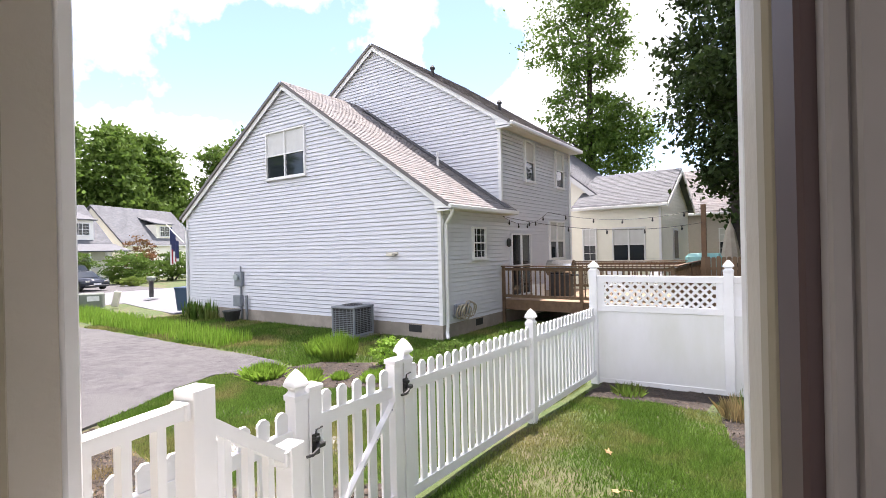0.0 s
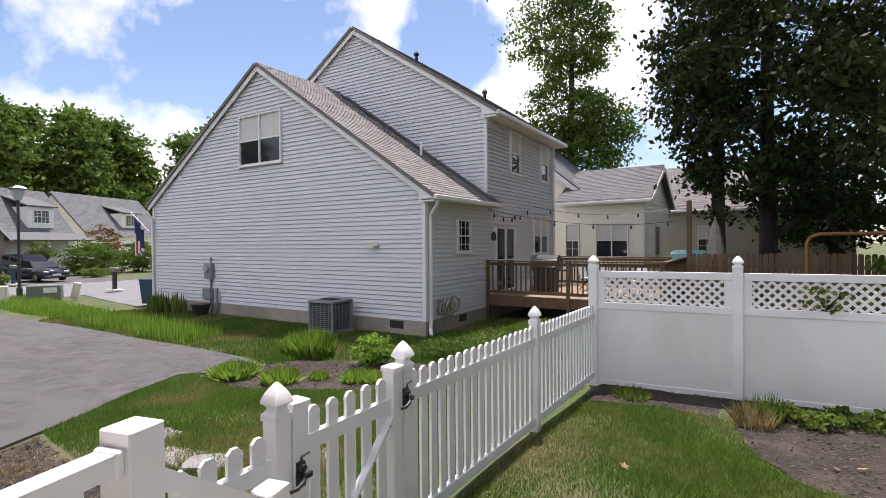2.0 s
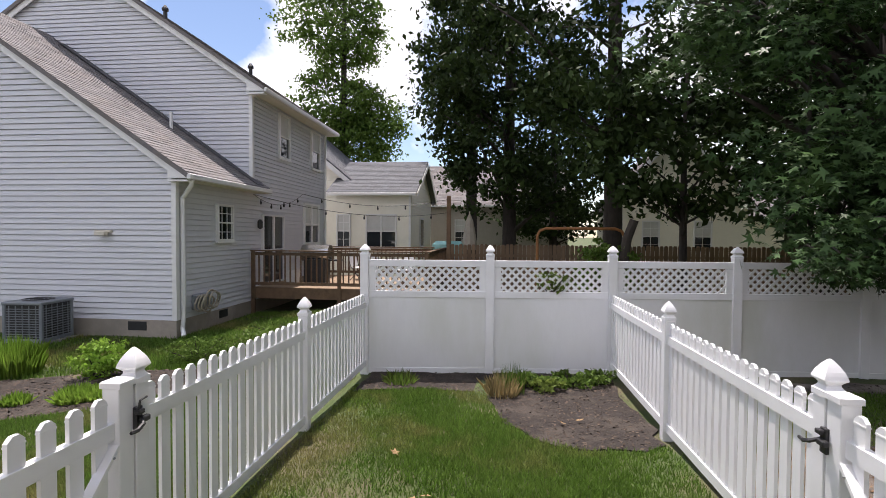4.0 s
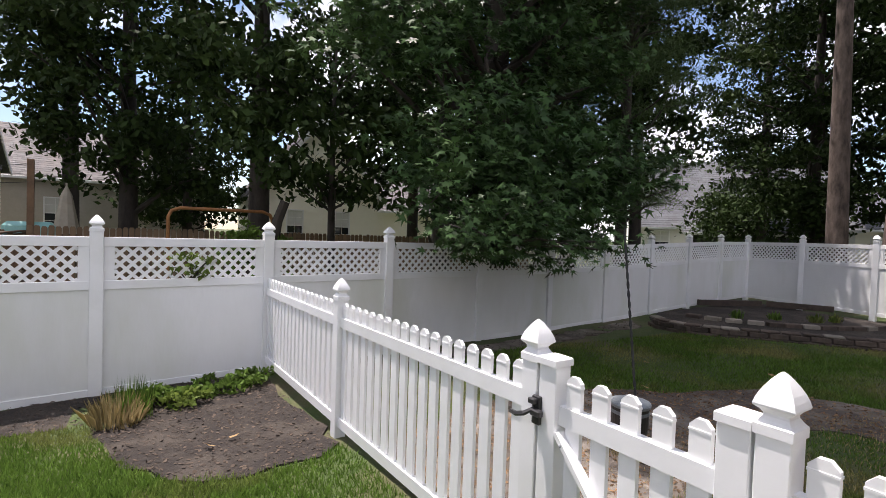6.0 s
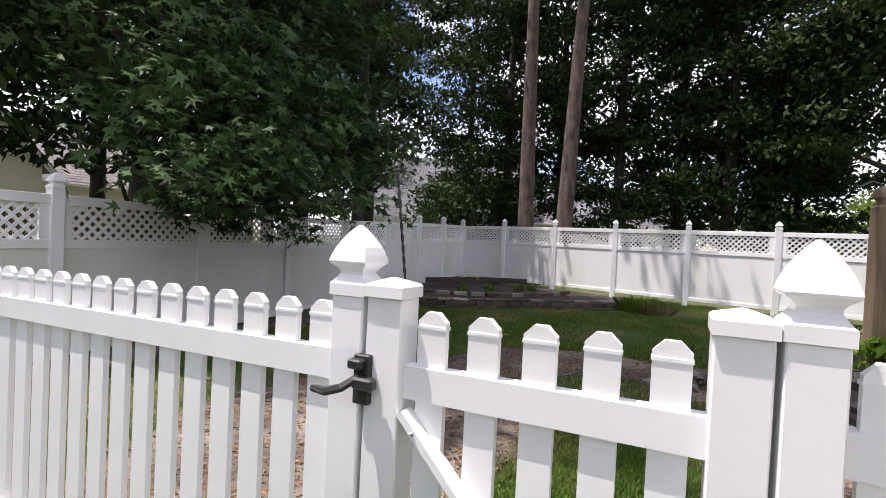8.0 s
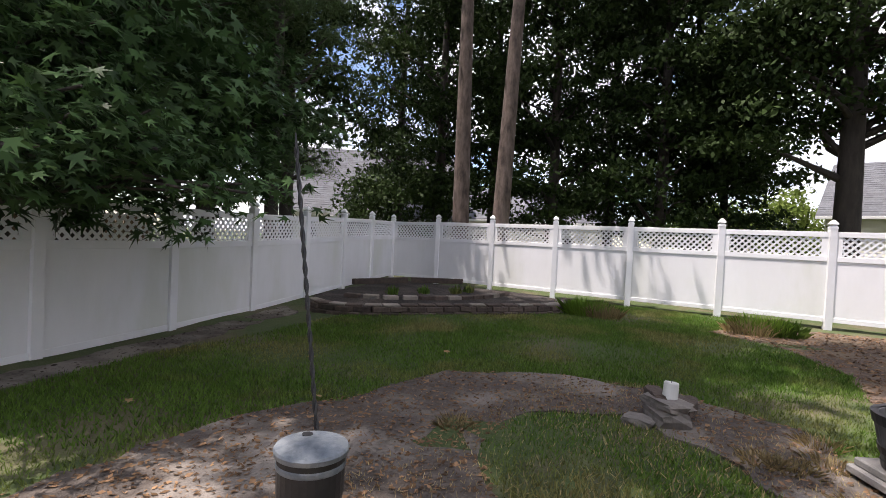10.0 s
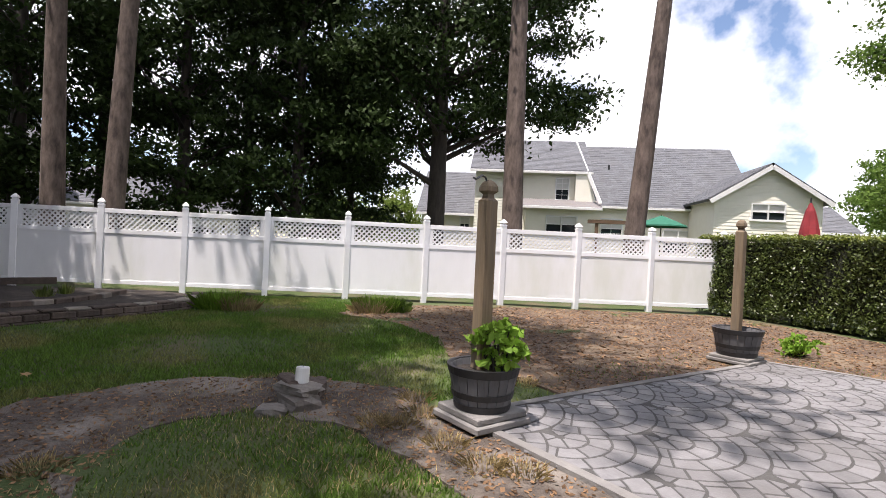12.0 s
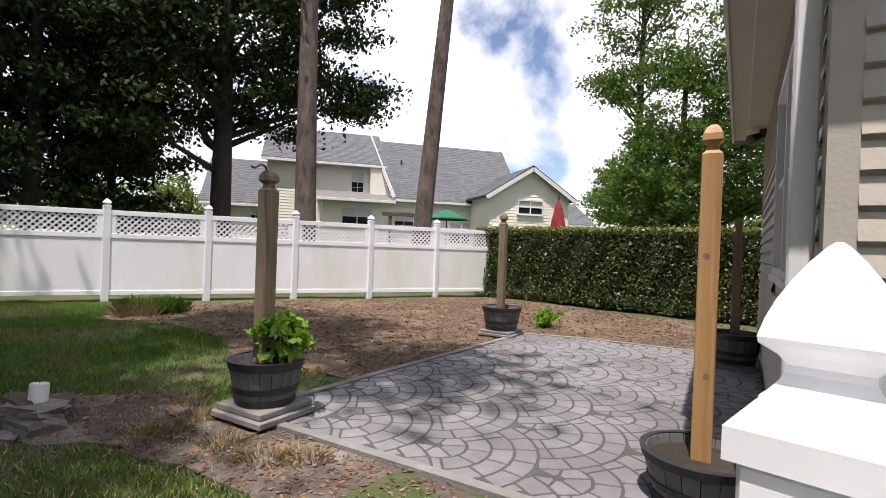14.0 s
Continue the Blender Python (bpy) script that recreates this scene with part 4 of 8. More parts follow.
# ---- grey neighbour house ----
def build_grey_house():
    gz = -0.42
    h = thing("house", "two-storey house with pale grey lapped siding", "house")
    xr, xl, y0, y1, y2 = -7.46, -20.38, 10.5, 14.02, 20.2
    # solid bodies
    bm = bmesh.new()
    pts = [(xl, 0.3), (xr, 0.3), (xr, 3.55), (-13.90, 7.92), (xl, 3.75)]
    for dy in (0,):
        f = [bm.verts.new((x, y0 + 0.02, z)) for x, z in pts]
        b = [bm.verts.new((x, y1 + 2, z)) for x, z in pts]
        bm.faces.new(f)
        bm.faces.new(b[::-1])
        for i in range(5):
            bm.faces.new((f[i], b[i], b[(i + 1) % 5], f[(i + 1) % 5]))
    part("wall", bm, SIDING_GREY, h)
    bm = bmesh.new()
    pts = [(-18.4, 0.3), (xr - 0.02, 0.3), (xr - 0.02, 6.5), (-12.9, 10.1), (-18.4, 6.5)]
    f = [bm.verts.new((x, y1 + 0.02, z)) for x, z in pts]
    b = [bm.verts.new((x, y2, z)) for x, z in pts]
    bm.faces.new(f)
    bm.faces.new(b[::-1])
    for i in range(5):
        bm.faces.new((f[i], b[i], b[(i + 1) % 5], f[(i + 1) % 5]))
    part("wall", bm, SIDING_GREY, h)
    bm = bmesh.new()
    box(bm, xl - 0.03, y0 - 0.03, gz, xr + 0.03, y2, 0.12)
    part("foundation", bm, FOUND, h)
    part("foundation_vent", boxed(-8.6, y0 - 0.04, -0.14, -8.15, y0 - 0.031, 0.06), BLACK, h)
    part("foundation_vent", boxed(xr + 0.031, 12.2, -0.14, xr + 0.04, 12.6, 0.06), BLACK, h)

    def gab(x_l, x_r, ez_l, ez_r, xa, za):
        def g(z):
            f0 = 0.0 if z <= ez_l else (xa - x_l) * (z - ez_l) / (za - ez_l)
            f1 = (x_r - x_l) if z <= ez_r else (x_r - x_l) - (x_r - xa) * (z - ez_r) / (za - ez_r)
            return f0, max(f0, f1)
        return g
    win = (-14.93, 4.76, 2.10, 1.66)
    bm = siding(bmesh.new(), (xl, y0), (xr, y0), 0.1, 7.87, 0.127, (0, -1), [(win[0] - xl, win[0] + win[2] - xl, win[1] - 0.04, win[1] + win[3])], 0.036, gab(xl, xr, 3.75, 3.5, -13.90, 7.92))
    part("siding", bm, SIDING_GREY, h)
    bm = siding(bmesh.new(), (-18.4, y1), (xr, y1), 3.4, 10.05, 0.127, (0, -1), (), 0.036, gab(-18.4, xr, 6.5, 6.5, -12.9, 10.1))
    part("siding", bm, SIDING_GREY, h)
    holes = [(12.07 - y0, 12.85 - y0, 1.86, 2.82), (14.55 - y0, 16.1 - y0, 0.5, 2.66), (17.85 - y0, 19.4 - y0, 1.68, 3.2), (15.75 - y0, 16.6 - y0, 4.55, 6.02), (18.6 - y0, 19.5 - y0, 4.55, 6.02)]
    bm = siding(bmesh.new(), (xr, y0), (xr, y2), 0.1, 3.4, 0.127, (1, 0), holes, 0.036)
    siding(bm, (xr, y1), (xr, y2), 3.4, 6.45, 0.127, (1, 0), [(a - (y1 - y0), b - (y1 - y0), c, d) for a, b, c, d in holes], 0.036)
    part("siding", bm, SIDING_GREY, h)
    # corner boards and rakes
    for x, y, z0, z1 in ((xr, y0, 0.1, 3.5), (xl, y0, 0.1, 3.75), (xr, y2, 0.1, 6.4), (xr, y1, 3.7, 6.4)):
        part("corner_board", boxed(x - 0.06, y - 0.05, z0, x + 0.05, y + 0.06, z1), TRIM, h)
    for yy, a, b in ((y0 - 0.12, (xl - 0.25, 3.66), (-13.90, 7.94)), (y0 - 0.122, (-13.90, 7.94), (xr + 0.35, 3.32)),
                     (y1 - 0.14, (-18.8, 6.25), (-12.9, 10.12)), (y1 - 0.142, (-12.9, 10.12), (xr + 0.4, 6.24))):
        part("rake_board", beam(bmesh.new(), (a[0], yy, a[1] - 0.05), (b[0], yy, b[1] - 0.05), 0.03, 0.20, (0, 0, 1)), TRIM, h)
    # roofs
    bm = bmesh.new()
    slab(bm, [(xr + 0.38, y0 - 0.2, 3.30), (xr + 0.38, y1 + 0.3, 3.30), (-13.90, y1 + 0.3, 7.95), (-13.90, y0 - 0.2, 7.95)], 0.10)
    slab(bm, [(-13.90, y0 - 0.2, 7.95), (-13.90, y1 + 2, 7.95), (xl - 0.3, y1 + 2, 3.64), (xl - 0.3, y0 - 0.2, 3.64)], 0.10)
    rf = part("roof", bm, ROOF, h)
    bm = bmesh.new()
    slab(bm, [(xr + 0.45, y1 - 0.22, 6.20), (xr + 0.45, y2 + 0.3, 6.20), (-12.9, y2 + 0.3, 10.13), (-12.9, y1 - 0.22, 10.13)], 0.10)
    slab(bm, [(-12.9, y1 - 0.22, 10.13), (-12.9, y2 + 0.3, 10.13), (-18.85, y2 + 0.3, 6.22), (-18.85, y1 - 0.22, 6.22)], 0.10)
    part("roof", bm, ROOF, h)
    bm = bmesh.new()
    slab(bm, [(xr + 0.36, y1 - 0.40, 3.46), (xr + 0.36, y1 + 0.0, 3.46), (-13.3, y1 + 0.0, 7.71), (-13.3, y1 - 0.40, 7.71)], 0.012)
    part("roof_flashing", bm, ROOF_DARK, h)
    bm = shingles(bmesh.new(), (xr + 0.40, y0 - 0.21, 3.405), (xr + 0.40, y1 + 0.3, 3.405), (-13.90, y0 - 0.21, 8.065), (-13.90, y1 + 0.3, 8.065), seed=2)
    tagged(part("shingles", bm, ROOF, h), kind="stuff")
    bm = shingles(bmesh.new(), (xr + 0.47, y1 - 0.23, 6.305), (xr + 0.47, y2 + 0.3, 6.305), (-12.9, y1 - 0.23, 10.245), (-12.9, y2 + 0.3, 10.245), seed=3)
    tagged(part("shingles", bm, ROOF, h), kind="stuff")
    for x, y, z, r in ((-9.4, 13.2, 5.0, 0.045),):
        part("vent_pipe", tube(bmesh.new(), [(x, y, z - 0.3), (x, y, z + 0.45)], r, 8), TRIM, h)
    for x, y in ((-10.6, 14.7), (-8.6, 16.2)):
        z = 6.2 + (xr + 0.45 - x) * 0.666
        bm = tube(bmesh.new(), [(x, y, z - 0.2), (x, y, z + 0.42)], 0.06, 8)
        lathe(bm, [(0.10, z + 0.36), (0.10, z + 0.42), (0.03, z + 0.52)], 8, x, y)
        part("vent_pipe", bm, BLACK, h)
    # eaves: soffits, gutters, downspouts
    bm = bmesh.new()
    box(bm, xr + 0.03, y0 - 0.18, 3.24, xr + 0.40, y1 + 0.28, 3.27)
    box(bm, xr + 0.03, y1 - 0.2, 6.13, xr + 0.46, y2 + 0.28, 6.16)
    part("soffit", bm, SOFFIT, h)
    bm = bmesh.new()
    box(bm, xr + 0.40, y0 - 0.2, 3.25, xr + 0.50, y1 + 0.3, 3.37, 0.015)
    box(bm, xr + 0.46, y1 - 0.2, 6.14, xr + 0.56, y2 + 0.3, 6.26, 0.015)
    part("gutter", bm, TRIM, h)
    bm = tube(bmesh.new(), [(xr + 0.44, y0 - 0.05, 3.24), (xr + 0.40, y0 - 0.02, 3.12), (xr + 0.10, y0 + 0.12, 2.85), (xr + 0.09, y0 + 0.14, 0.2), (xr + 0.09, y0 + 0.10, -0.1), (xr + 0.22, y0 - 0.05, -0.25)], 0.05, 8)
    part("downspout", bm, TRIM, h)
    part("downspout", tube(bmesh.new(), [(xr + 0.1, y2 - 0.15, 6.1), (xr + 0.1, y2 - 0.15, 0.2)], 0.045, 8), TRIM, h)
    part("downspout", tube(bmesh.new(), [(xl - 0.05, y0 - 0.3, 3.5), (xl + 0.02, y0 - 0.10, 3.2), (xl + 0.02, y0 - 0.09, 0.0)], 0.045, 8), TRIM, h)
    bm = bmesh.new()
    hexa(bm, [(xr - 0.05, y0 - 0.18, 3.2), (xr + 0.42, y0 - 0.18, 3.2), (xr + 0.42, y0 - 0.02, 3.2), (xr - 0.05, y0 - 0.02, 3.2), (xr - 0.05, y0 - 0.18, 3.62), (xr + 0.36, y0 - 0.18, 3.36), (xr + 0.36, y0 - 0.02, 3.36), (xr - 0.05, y0 - 0.02, 3.62)])
    part("eave_return", bm, TRIM, h)
    bm = bmesh.new()
    hexa(bm, [(xr - 0.05, y1 - 0.2, 6.08), (xr + 0.48, y1 - 0.2, 6.08), (xr + 0.48, y1 - 0.02, 6.08), (xr - 0.05, y1 - 0.02, 6.08), (xr - 0.05, y1 - 0.2, 6.50), (xr + 0.42, y1 - 0.2, 6.24), (xr + 0.42, y1 - 0.02, 6.24), (xr - 0.05, y1 - 0.02, 6.5)])
    part("eave_return", bm, TRIM, h)
    # windows
    south = lambda x, z: Matrix.Translation((x, y0 - 0.07, z)) @ Matrix.Rotation(math.pi, 4, "Z")
    window(h, south(win[0] + win[2], win[1]), win[2], win[3], (2, 1), blind=0.5)
    eastm = lambda y, z: Matrix.Translation((xr + 0.07, y, z)) @ Matrix.Rotation(-math.pi / 2, 4, "Z")
    window(h, eastm(12.85, 1.86), 0.78, 0.96, (1, 1), (2, 3), 0)
    window(h, eastm(19.4, 1.68), 1.55, 1.52, (2, 1), (0, 0), 0.55)
    window(h, eastm(16.6, 4.55), 0.85, 1.47, (1, 1), (0, 0), 0.5)
    window(h, eastm(19.5, 4.55), 0.9, 1.47, (1, 1), (0, 0), 0.5)
    window(h, eastm(16.1, 0.5), 1.55, 2.16, (2, 1), (0, 0), 0, name="sliding_door")
    # fittings
    bm = boxed(-9.35, y0 - 0.10, 2.06, -8.95, y0 - 0.02, 2.12, 0.01)
    box(bm, -9.28, y0 - 0.20, 2.0, -9.02, y0 - 0.08, 2.09, 0.01)
    part("dryer_vent", bm, SOFFIT, h)
    part("wall_lamp", lathe(bmesh.new(), [(0.03, 2.2), (0.08, 2.24), (0.08, 2.42), (0.04, 2.48)], 8, xr + 0.14, 14.25), BLACK, h)
    mt = thing("electric_meter", "grey electric meter and boxes on the siding", "electric meter", group="")
    part("meter_box", boxed(-16.9, y0 - 0.17, 0.95, -16.45, y0 - 0.03, 1.5, 0.02), ACGREY, mt)
    part("dial", tube(bmesh.new(), [(-16.67, y0 - 0.17, 1.3), (-16.67, y0 - 0.27, 1.3)], 0.12, 12), ACPALE, mt)
    part("lower_box", boxed(-16.95, y0 - 0.2, 0.2, -16.5, y0 - 0.03, 0.62, 0.02), ACGREY, mt)
    part("conduit", tube(bmesh.new(), [(-16.6, y0 - 0.08, 0.95), (-16.6, y0 - 0.08, -0.35)], 0.04, 6), ACGREY, mt)
    part("conduit", tube(bmesh.new(), [(-16.2, y0 - 0.12, 0.62), (-16.2, y0 - 0.12, -0.35)], 0.05, 6), ACGREY, mt)
    part("riser", tube(bmesh.new(), [(-16.62, y0 - 0.07, 1.5), (-16.62, y0 - 0.07, 1.7)], 0.03, 6), ACGREY, mt)
    # hose on its reel
    hr = thing("hose_reel", "garden hose wound on a reel against the siding", "hose reel")
    part("reel", boxed(xr + 0.03, 11.0, 0.25, xr + 0.14, 11.7, 0.62, 0.03), ACGREY, hr)
    bm = bmesh.new()
    rr = random.Random(4)
    for k in range(5):
        c, rad = Vector((xr + 0.18 + 0.03 * k, 11.15 + 0.1 * k, 0.42 + rr.uniform(-0.05, 0.05))), rr.uniform(0.22, 0.3)
        tube(bm, [c + Vector((0.02 * math.sin(3 * a), rad * math.cos(a), rad * 0.8 * math.sin(a))) for a in [2 * math.pi * i / 14 for i in range(15)]], 0.022, 6)
    part("hose", bm, BEIGECLOTH, hr)


build_grey_house()

# ---- trees, shrubs and hedge ----
def tree(label, x, y, height, r, blobs, clumps, per, size, leaf, bark=None, seed=1, lean=(0, 0), spread=0.45, limbs=26, star=False, bare=0.0, name="tree", shell=0.5, ratio=0.55):
    """A tapered, slightly crooked trunk with limbs to its clumps of leaves. bare: height below which no limb leaves the trunk."""
    rng = np.random.default_rng(seed)
    rr = random.Random(seed)
    bark = bark or BARK
    z0 = ground_z(x, y)
    t = thing(name, label, "tree")
    trunk, rad = [], []
    n = 12
    for i in range(n + 1):
        f = i / n
        trunk.append((x + lean[0] * f + 0.10 * math.sin(3.1 * f + seed) * f, y + lean[1] * f + 0.10 * math.cos(2.3 * f + seed) * f, z0 - 0.15 + height * f))
        rad.append(r * ((1 - f) ** 0.75 * 0.92 + 0.05) * (1.28 if i == 0 else 1.0))
    bm = tube(bmesh.new(), trunk, rad, 12)
    c, pts = blob_points(rng, blobs, clumps, per, spread, shell)
    for k in rng.choice(len(c), min(limbs, len(c)), replace=False):
        p = Vector(c[k])
        hz = min(max(p.z - rr.uniform(0.25, 0.6) * (p - Vector((x, y, p.z))).length - 0.4, z0 + bare), z0 + height * 0.93)
        f = (hz - z0 + 0.15) / height
        i = min(int(f * n), n - 1)
        g = f * n - i
        a = Vector(trunk[i]).lerp(Vector(trunk[i + 1]), g)
        ra = rad[i] * 0.42
        m1 = a.lerp(p, 0.35) + Vector((rr.uniform(-.2, .2), rr.uniform(-.2, .2), rr.uniform(0.0, .35)))
        m2 = a.lerp(p, 0.7) + Vector((rr.uniform(-.2, .2), rr.uniform(-.2, .2), rr.uniform(0.0, .3)))
        tube(bm, [a, m1, m2, p], [min(ra, 0.13), min(ra, 0.13) * 0.62, min(ra, .13) * 0.38, 0.012], 5)
    part("trunk", bm, bark, t, smooth=True)
    me = star_mesh("crown", pts, size, leaf, rng) if star else leaf_mesh("crown", pts, size, leaf, rng, ratio=ratio)
    new("crown", me).parent = t
    return t


# the star-leaved tree that hangs over the back fence
# Its blob at z 13.6 is out of view, added to shade the lawn.
tree("dark star-leaved tree hanging over the white fence", 6.5, 9.4, 17, 0.36,
     [(4.7, 7.6, 3.2, 1.5, 1.2, 1.3), (4.5, 7.0, 2.75, 1.1, 1.0, 1.0), (5.7, 7.2, 2.9, 1.3, 1.1, 1.2), (6.8, 7.6, 3.2, 1.4, 1.1, 1.2), (5.2, 8.6, 5.0, 2.4, 1.5, 1.1), (3.3, 8.9, 5.4, 1.5, 1.2, 1.0), (7.6, 8.4, 5.4, 1.9, 1.3, 1.0), (6.0, 9.2, 7.6, 3.2, 2.2, 1.2), (4.6, 8.2, 13.6, 3.4, 3.0, 2.3), (4.2, 7.1, 2.2, 0.8, 0.7, 0.7), (4.9, 6.9, 2.1, 0.9, 0.6, 0.6), (4.25, 6.95, 1.7, 0.7, 0.45, 0.5), (5.3, 6.85, 1.75, 0.9, 0.5, 0.5), (7.7, 7.2, 3.2, 1.2, 0.8, 0.9), (6.3, 7.0, 2.3, 1.2, 0.6, 0.7), (8.2, 8.8, 7.6, 2.0, 1.6, 1.3)],
     1250, 20, 0.155, LEAF_STAR, seed=11, spread=0.26, limbs=80, star=True, bare=1.6)
tree("leafy branch of a young star-leaved tree behind the fence", 4.55, 8.6, 5.2, 0.10,
     [(4.15, 5.9, 2.1, 0.6, 0.5, 0.4), (4.2, 6.6, 2.5, 0.8, 0.7, 0.6), (4.75, 5.3, 1.75, 0.42, 0.35, 0.16), (3.6, 6.0, 1.95, 0.55, 0.45, 0.35)],
     150, 13, 0.105, LEAF_STAR, seed=12, spread=0.2, limbs=50, star=True, bare=1.5)
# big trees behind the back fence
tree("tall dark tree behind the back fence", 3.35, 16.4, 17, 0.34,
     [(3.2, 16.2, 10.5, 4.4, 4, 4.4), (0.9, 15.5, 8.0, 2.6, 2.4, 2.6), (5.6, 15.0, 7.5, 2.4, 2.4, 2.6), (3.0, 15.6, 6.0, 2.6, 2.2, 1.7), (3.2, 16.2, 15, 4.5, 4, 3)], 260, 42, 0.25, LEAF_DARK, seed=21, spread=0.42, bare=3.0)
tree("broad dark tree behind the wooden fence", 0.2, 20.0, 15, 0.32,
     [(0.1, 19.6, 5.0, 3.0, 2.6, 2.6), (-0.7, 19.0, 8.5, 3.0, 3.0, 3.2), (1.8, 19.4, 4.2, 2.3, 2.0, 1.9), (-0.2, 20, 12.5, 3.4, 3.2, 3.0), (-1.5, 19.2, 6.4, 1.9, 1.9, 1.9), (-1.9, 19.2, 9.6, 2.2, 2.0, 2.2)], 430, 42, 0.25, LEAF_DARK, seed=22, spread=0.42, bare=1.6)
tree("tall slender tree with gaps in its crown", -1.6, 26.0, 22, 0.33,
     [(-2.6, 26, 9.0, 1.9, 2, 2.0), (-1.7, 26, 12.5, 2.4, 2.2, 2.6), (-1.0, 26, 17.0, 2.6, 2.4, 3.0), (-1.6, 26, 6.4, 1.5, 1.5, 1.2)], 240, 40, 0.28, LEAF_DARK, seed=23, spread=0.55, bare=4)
tree("tall light green tree behind the cream house", -11.0, 34.0, 24, 0.36,
     [(-11.3, 34, 11, 2.8, 2.6, 3.2), (-11.5, 34, 16.5, 3.4, 3, 3.8), (-9.8, 34, 8.0, 2.3, 2.2, 2.6), (-11, 34, 21, 2.6, 2.6, 3), (-8.4, 34, 10.0, 1.6, 1.6, 2.6)], 600, 42, 0.30, LEAF, seed=24, spread=0.62, bare=5)
tree("dark tree beyond the back fence", 8.6, 14.5, 15, 0.3,
     [(8.4, 14.2, 6.0, 3.2, 2.8, 2.8), (9.6, 14.4, 10, 3.8, 3.4, 3.4), (6.9, 14.0, 9.5, 2.8, 2.8, 3.2)], 300, 42, 0.27, LEAF_DARK, seed=25, spread=0.5, bare=2.5)
tree("dark tree beyond the back fence", 12.4, 12.6, 15, 0.28,
     [(12.2, 12.2, 6.4, 2.5, 2.3, 2.3), (12.2, 12.4, 11.0, 3.4, 3.2, 3.4), (10.3, 11.2, 7.8, 1.8, 1.8, 2.2)], 340, 42, 0.25, LEAF_DARK, seed=26, spread=0.48, bare=3)
tree("soft-needled pine beside the back fence", 10.7, 9.3, 14, 0.17,
     [(10.5, 9.1, 3.5, 2.0, 1.3, 1.0), (10.6, 9.2, 5.6, 2.2, 1.7, 1.5), (10.7, 9.3, 8.6, 2.1, 1.8, 2.2)], 560, 60, 0.21, NEEDLE, seed=27, spread=0.3, bare=2.2, limbs=40, ratio=0.06)
tree("dark tree beside the pine behind the back fence", 13.6, 10.9, 14, 0.22,
     [(13.4, 10.8, 5.0, 2.0, 1.6, 1.9), (13.7, 10.8, 8.6, 2.5, 2.2, 2.4), (13.2, 10.8, 11.8, 2.4, 2.2, 2.0)], 300, 42, 0.22, LEAF_DARK, seed=30, spread=0.42, bare=2.6)
tree("low dark tree behind the back fence", 4.4, 13.2, 7.5, 0.12,
     [(4.3, 13.0, 3.7, 2.0, 1.6, 1.7), (2.2, 13.4, 5.0, 1.7, 1.5, 1.4), (4.8, 13.2, 6.0, 2.0, 1.6, 1.4)], 150, 40, 0.24, LEAF_DARK, seed=29, spread=0.42, bare=1.2)
for tx, ty, sd in ((2.8, 28.0, 91),):
    tree("dark tree far behind the wooden fence", tx, ty, 13, 0.25, [(tx, ty, 3.6, 2.8, 2.4, 2.4), (tx, ty, 7.0, 3.0, 2.6, 2.8), (tx, ty, 10.5, 2.6, 2.4, 2.4)], 260, 36, 0.32, LEAF_DARK, seed=sd, spread=0.52, bare=1.2)
# the two straight pines and the woods behind the east fence
tree("low dense dark tree behind the white fence", 22.2, -2.0, 9, 0.2,
     [(22.0, -2.0, 3.2, 2.2, 2.0, 1.9), (22.2, -1.6, 6.0, 2.4, 2.2, 2.2), (21.8, -2.6, 8.4, 2.0, 2.0, 1.8)], 330, 60, 0.21, LEAF_DARK, seed=36, spread=0.42, bare=0.8)
for sx, sy, ln, sd in ((17.1, 6.7, (-0.1, 0.25), 31), (16.9, 5.45, (0.75, -0.55), 32)):
    tree("straight tall pine with furrowed brown bark", sx, sy, 21, 0.30, [(sx, sy, 18, 3.2, 3.2, 2.6)], 120, 60, 0.30, NEEDLE, PINEBARK, sd, ln, 0.5, 20, bare=14, ratio=0.06)
tree("straight tall pine with furrowed brown bark", 13.6, -4.75, 22, 0.33, [(13.8, -4.4, 19, 3.4, 3.4, 2.8)], 140, 60, 0.30, NEEDLE, PINEBARK, 33, (0.35, 0.2), 0.5, 20, bare=14, ratio=0.06)
tree("leaning pine with flaky pale bark and stubs", 12.2, -7.6, 20, 0.30, [(11.5, -8.8, 18.5, 2.8, 2.8, 2.2)], 120, 60, 0.30, NEEDLE, PINEBARK, 34, (-0.7, -1.2), 0.5, 16, bare=13, ratio=0.06)
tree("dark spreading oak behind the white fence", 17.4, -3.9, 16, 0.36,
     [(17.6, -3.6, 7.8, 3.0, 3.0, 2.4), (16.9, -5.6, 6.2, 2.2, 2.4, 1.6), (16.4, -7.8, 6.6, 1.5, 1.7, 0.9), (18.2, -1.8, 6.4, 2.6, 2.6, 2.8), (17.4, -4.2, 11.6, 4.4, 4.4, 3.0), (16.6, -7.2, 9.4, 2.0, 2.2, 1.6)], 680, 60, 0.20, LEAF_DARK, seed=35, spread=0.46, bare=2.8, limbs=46)
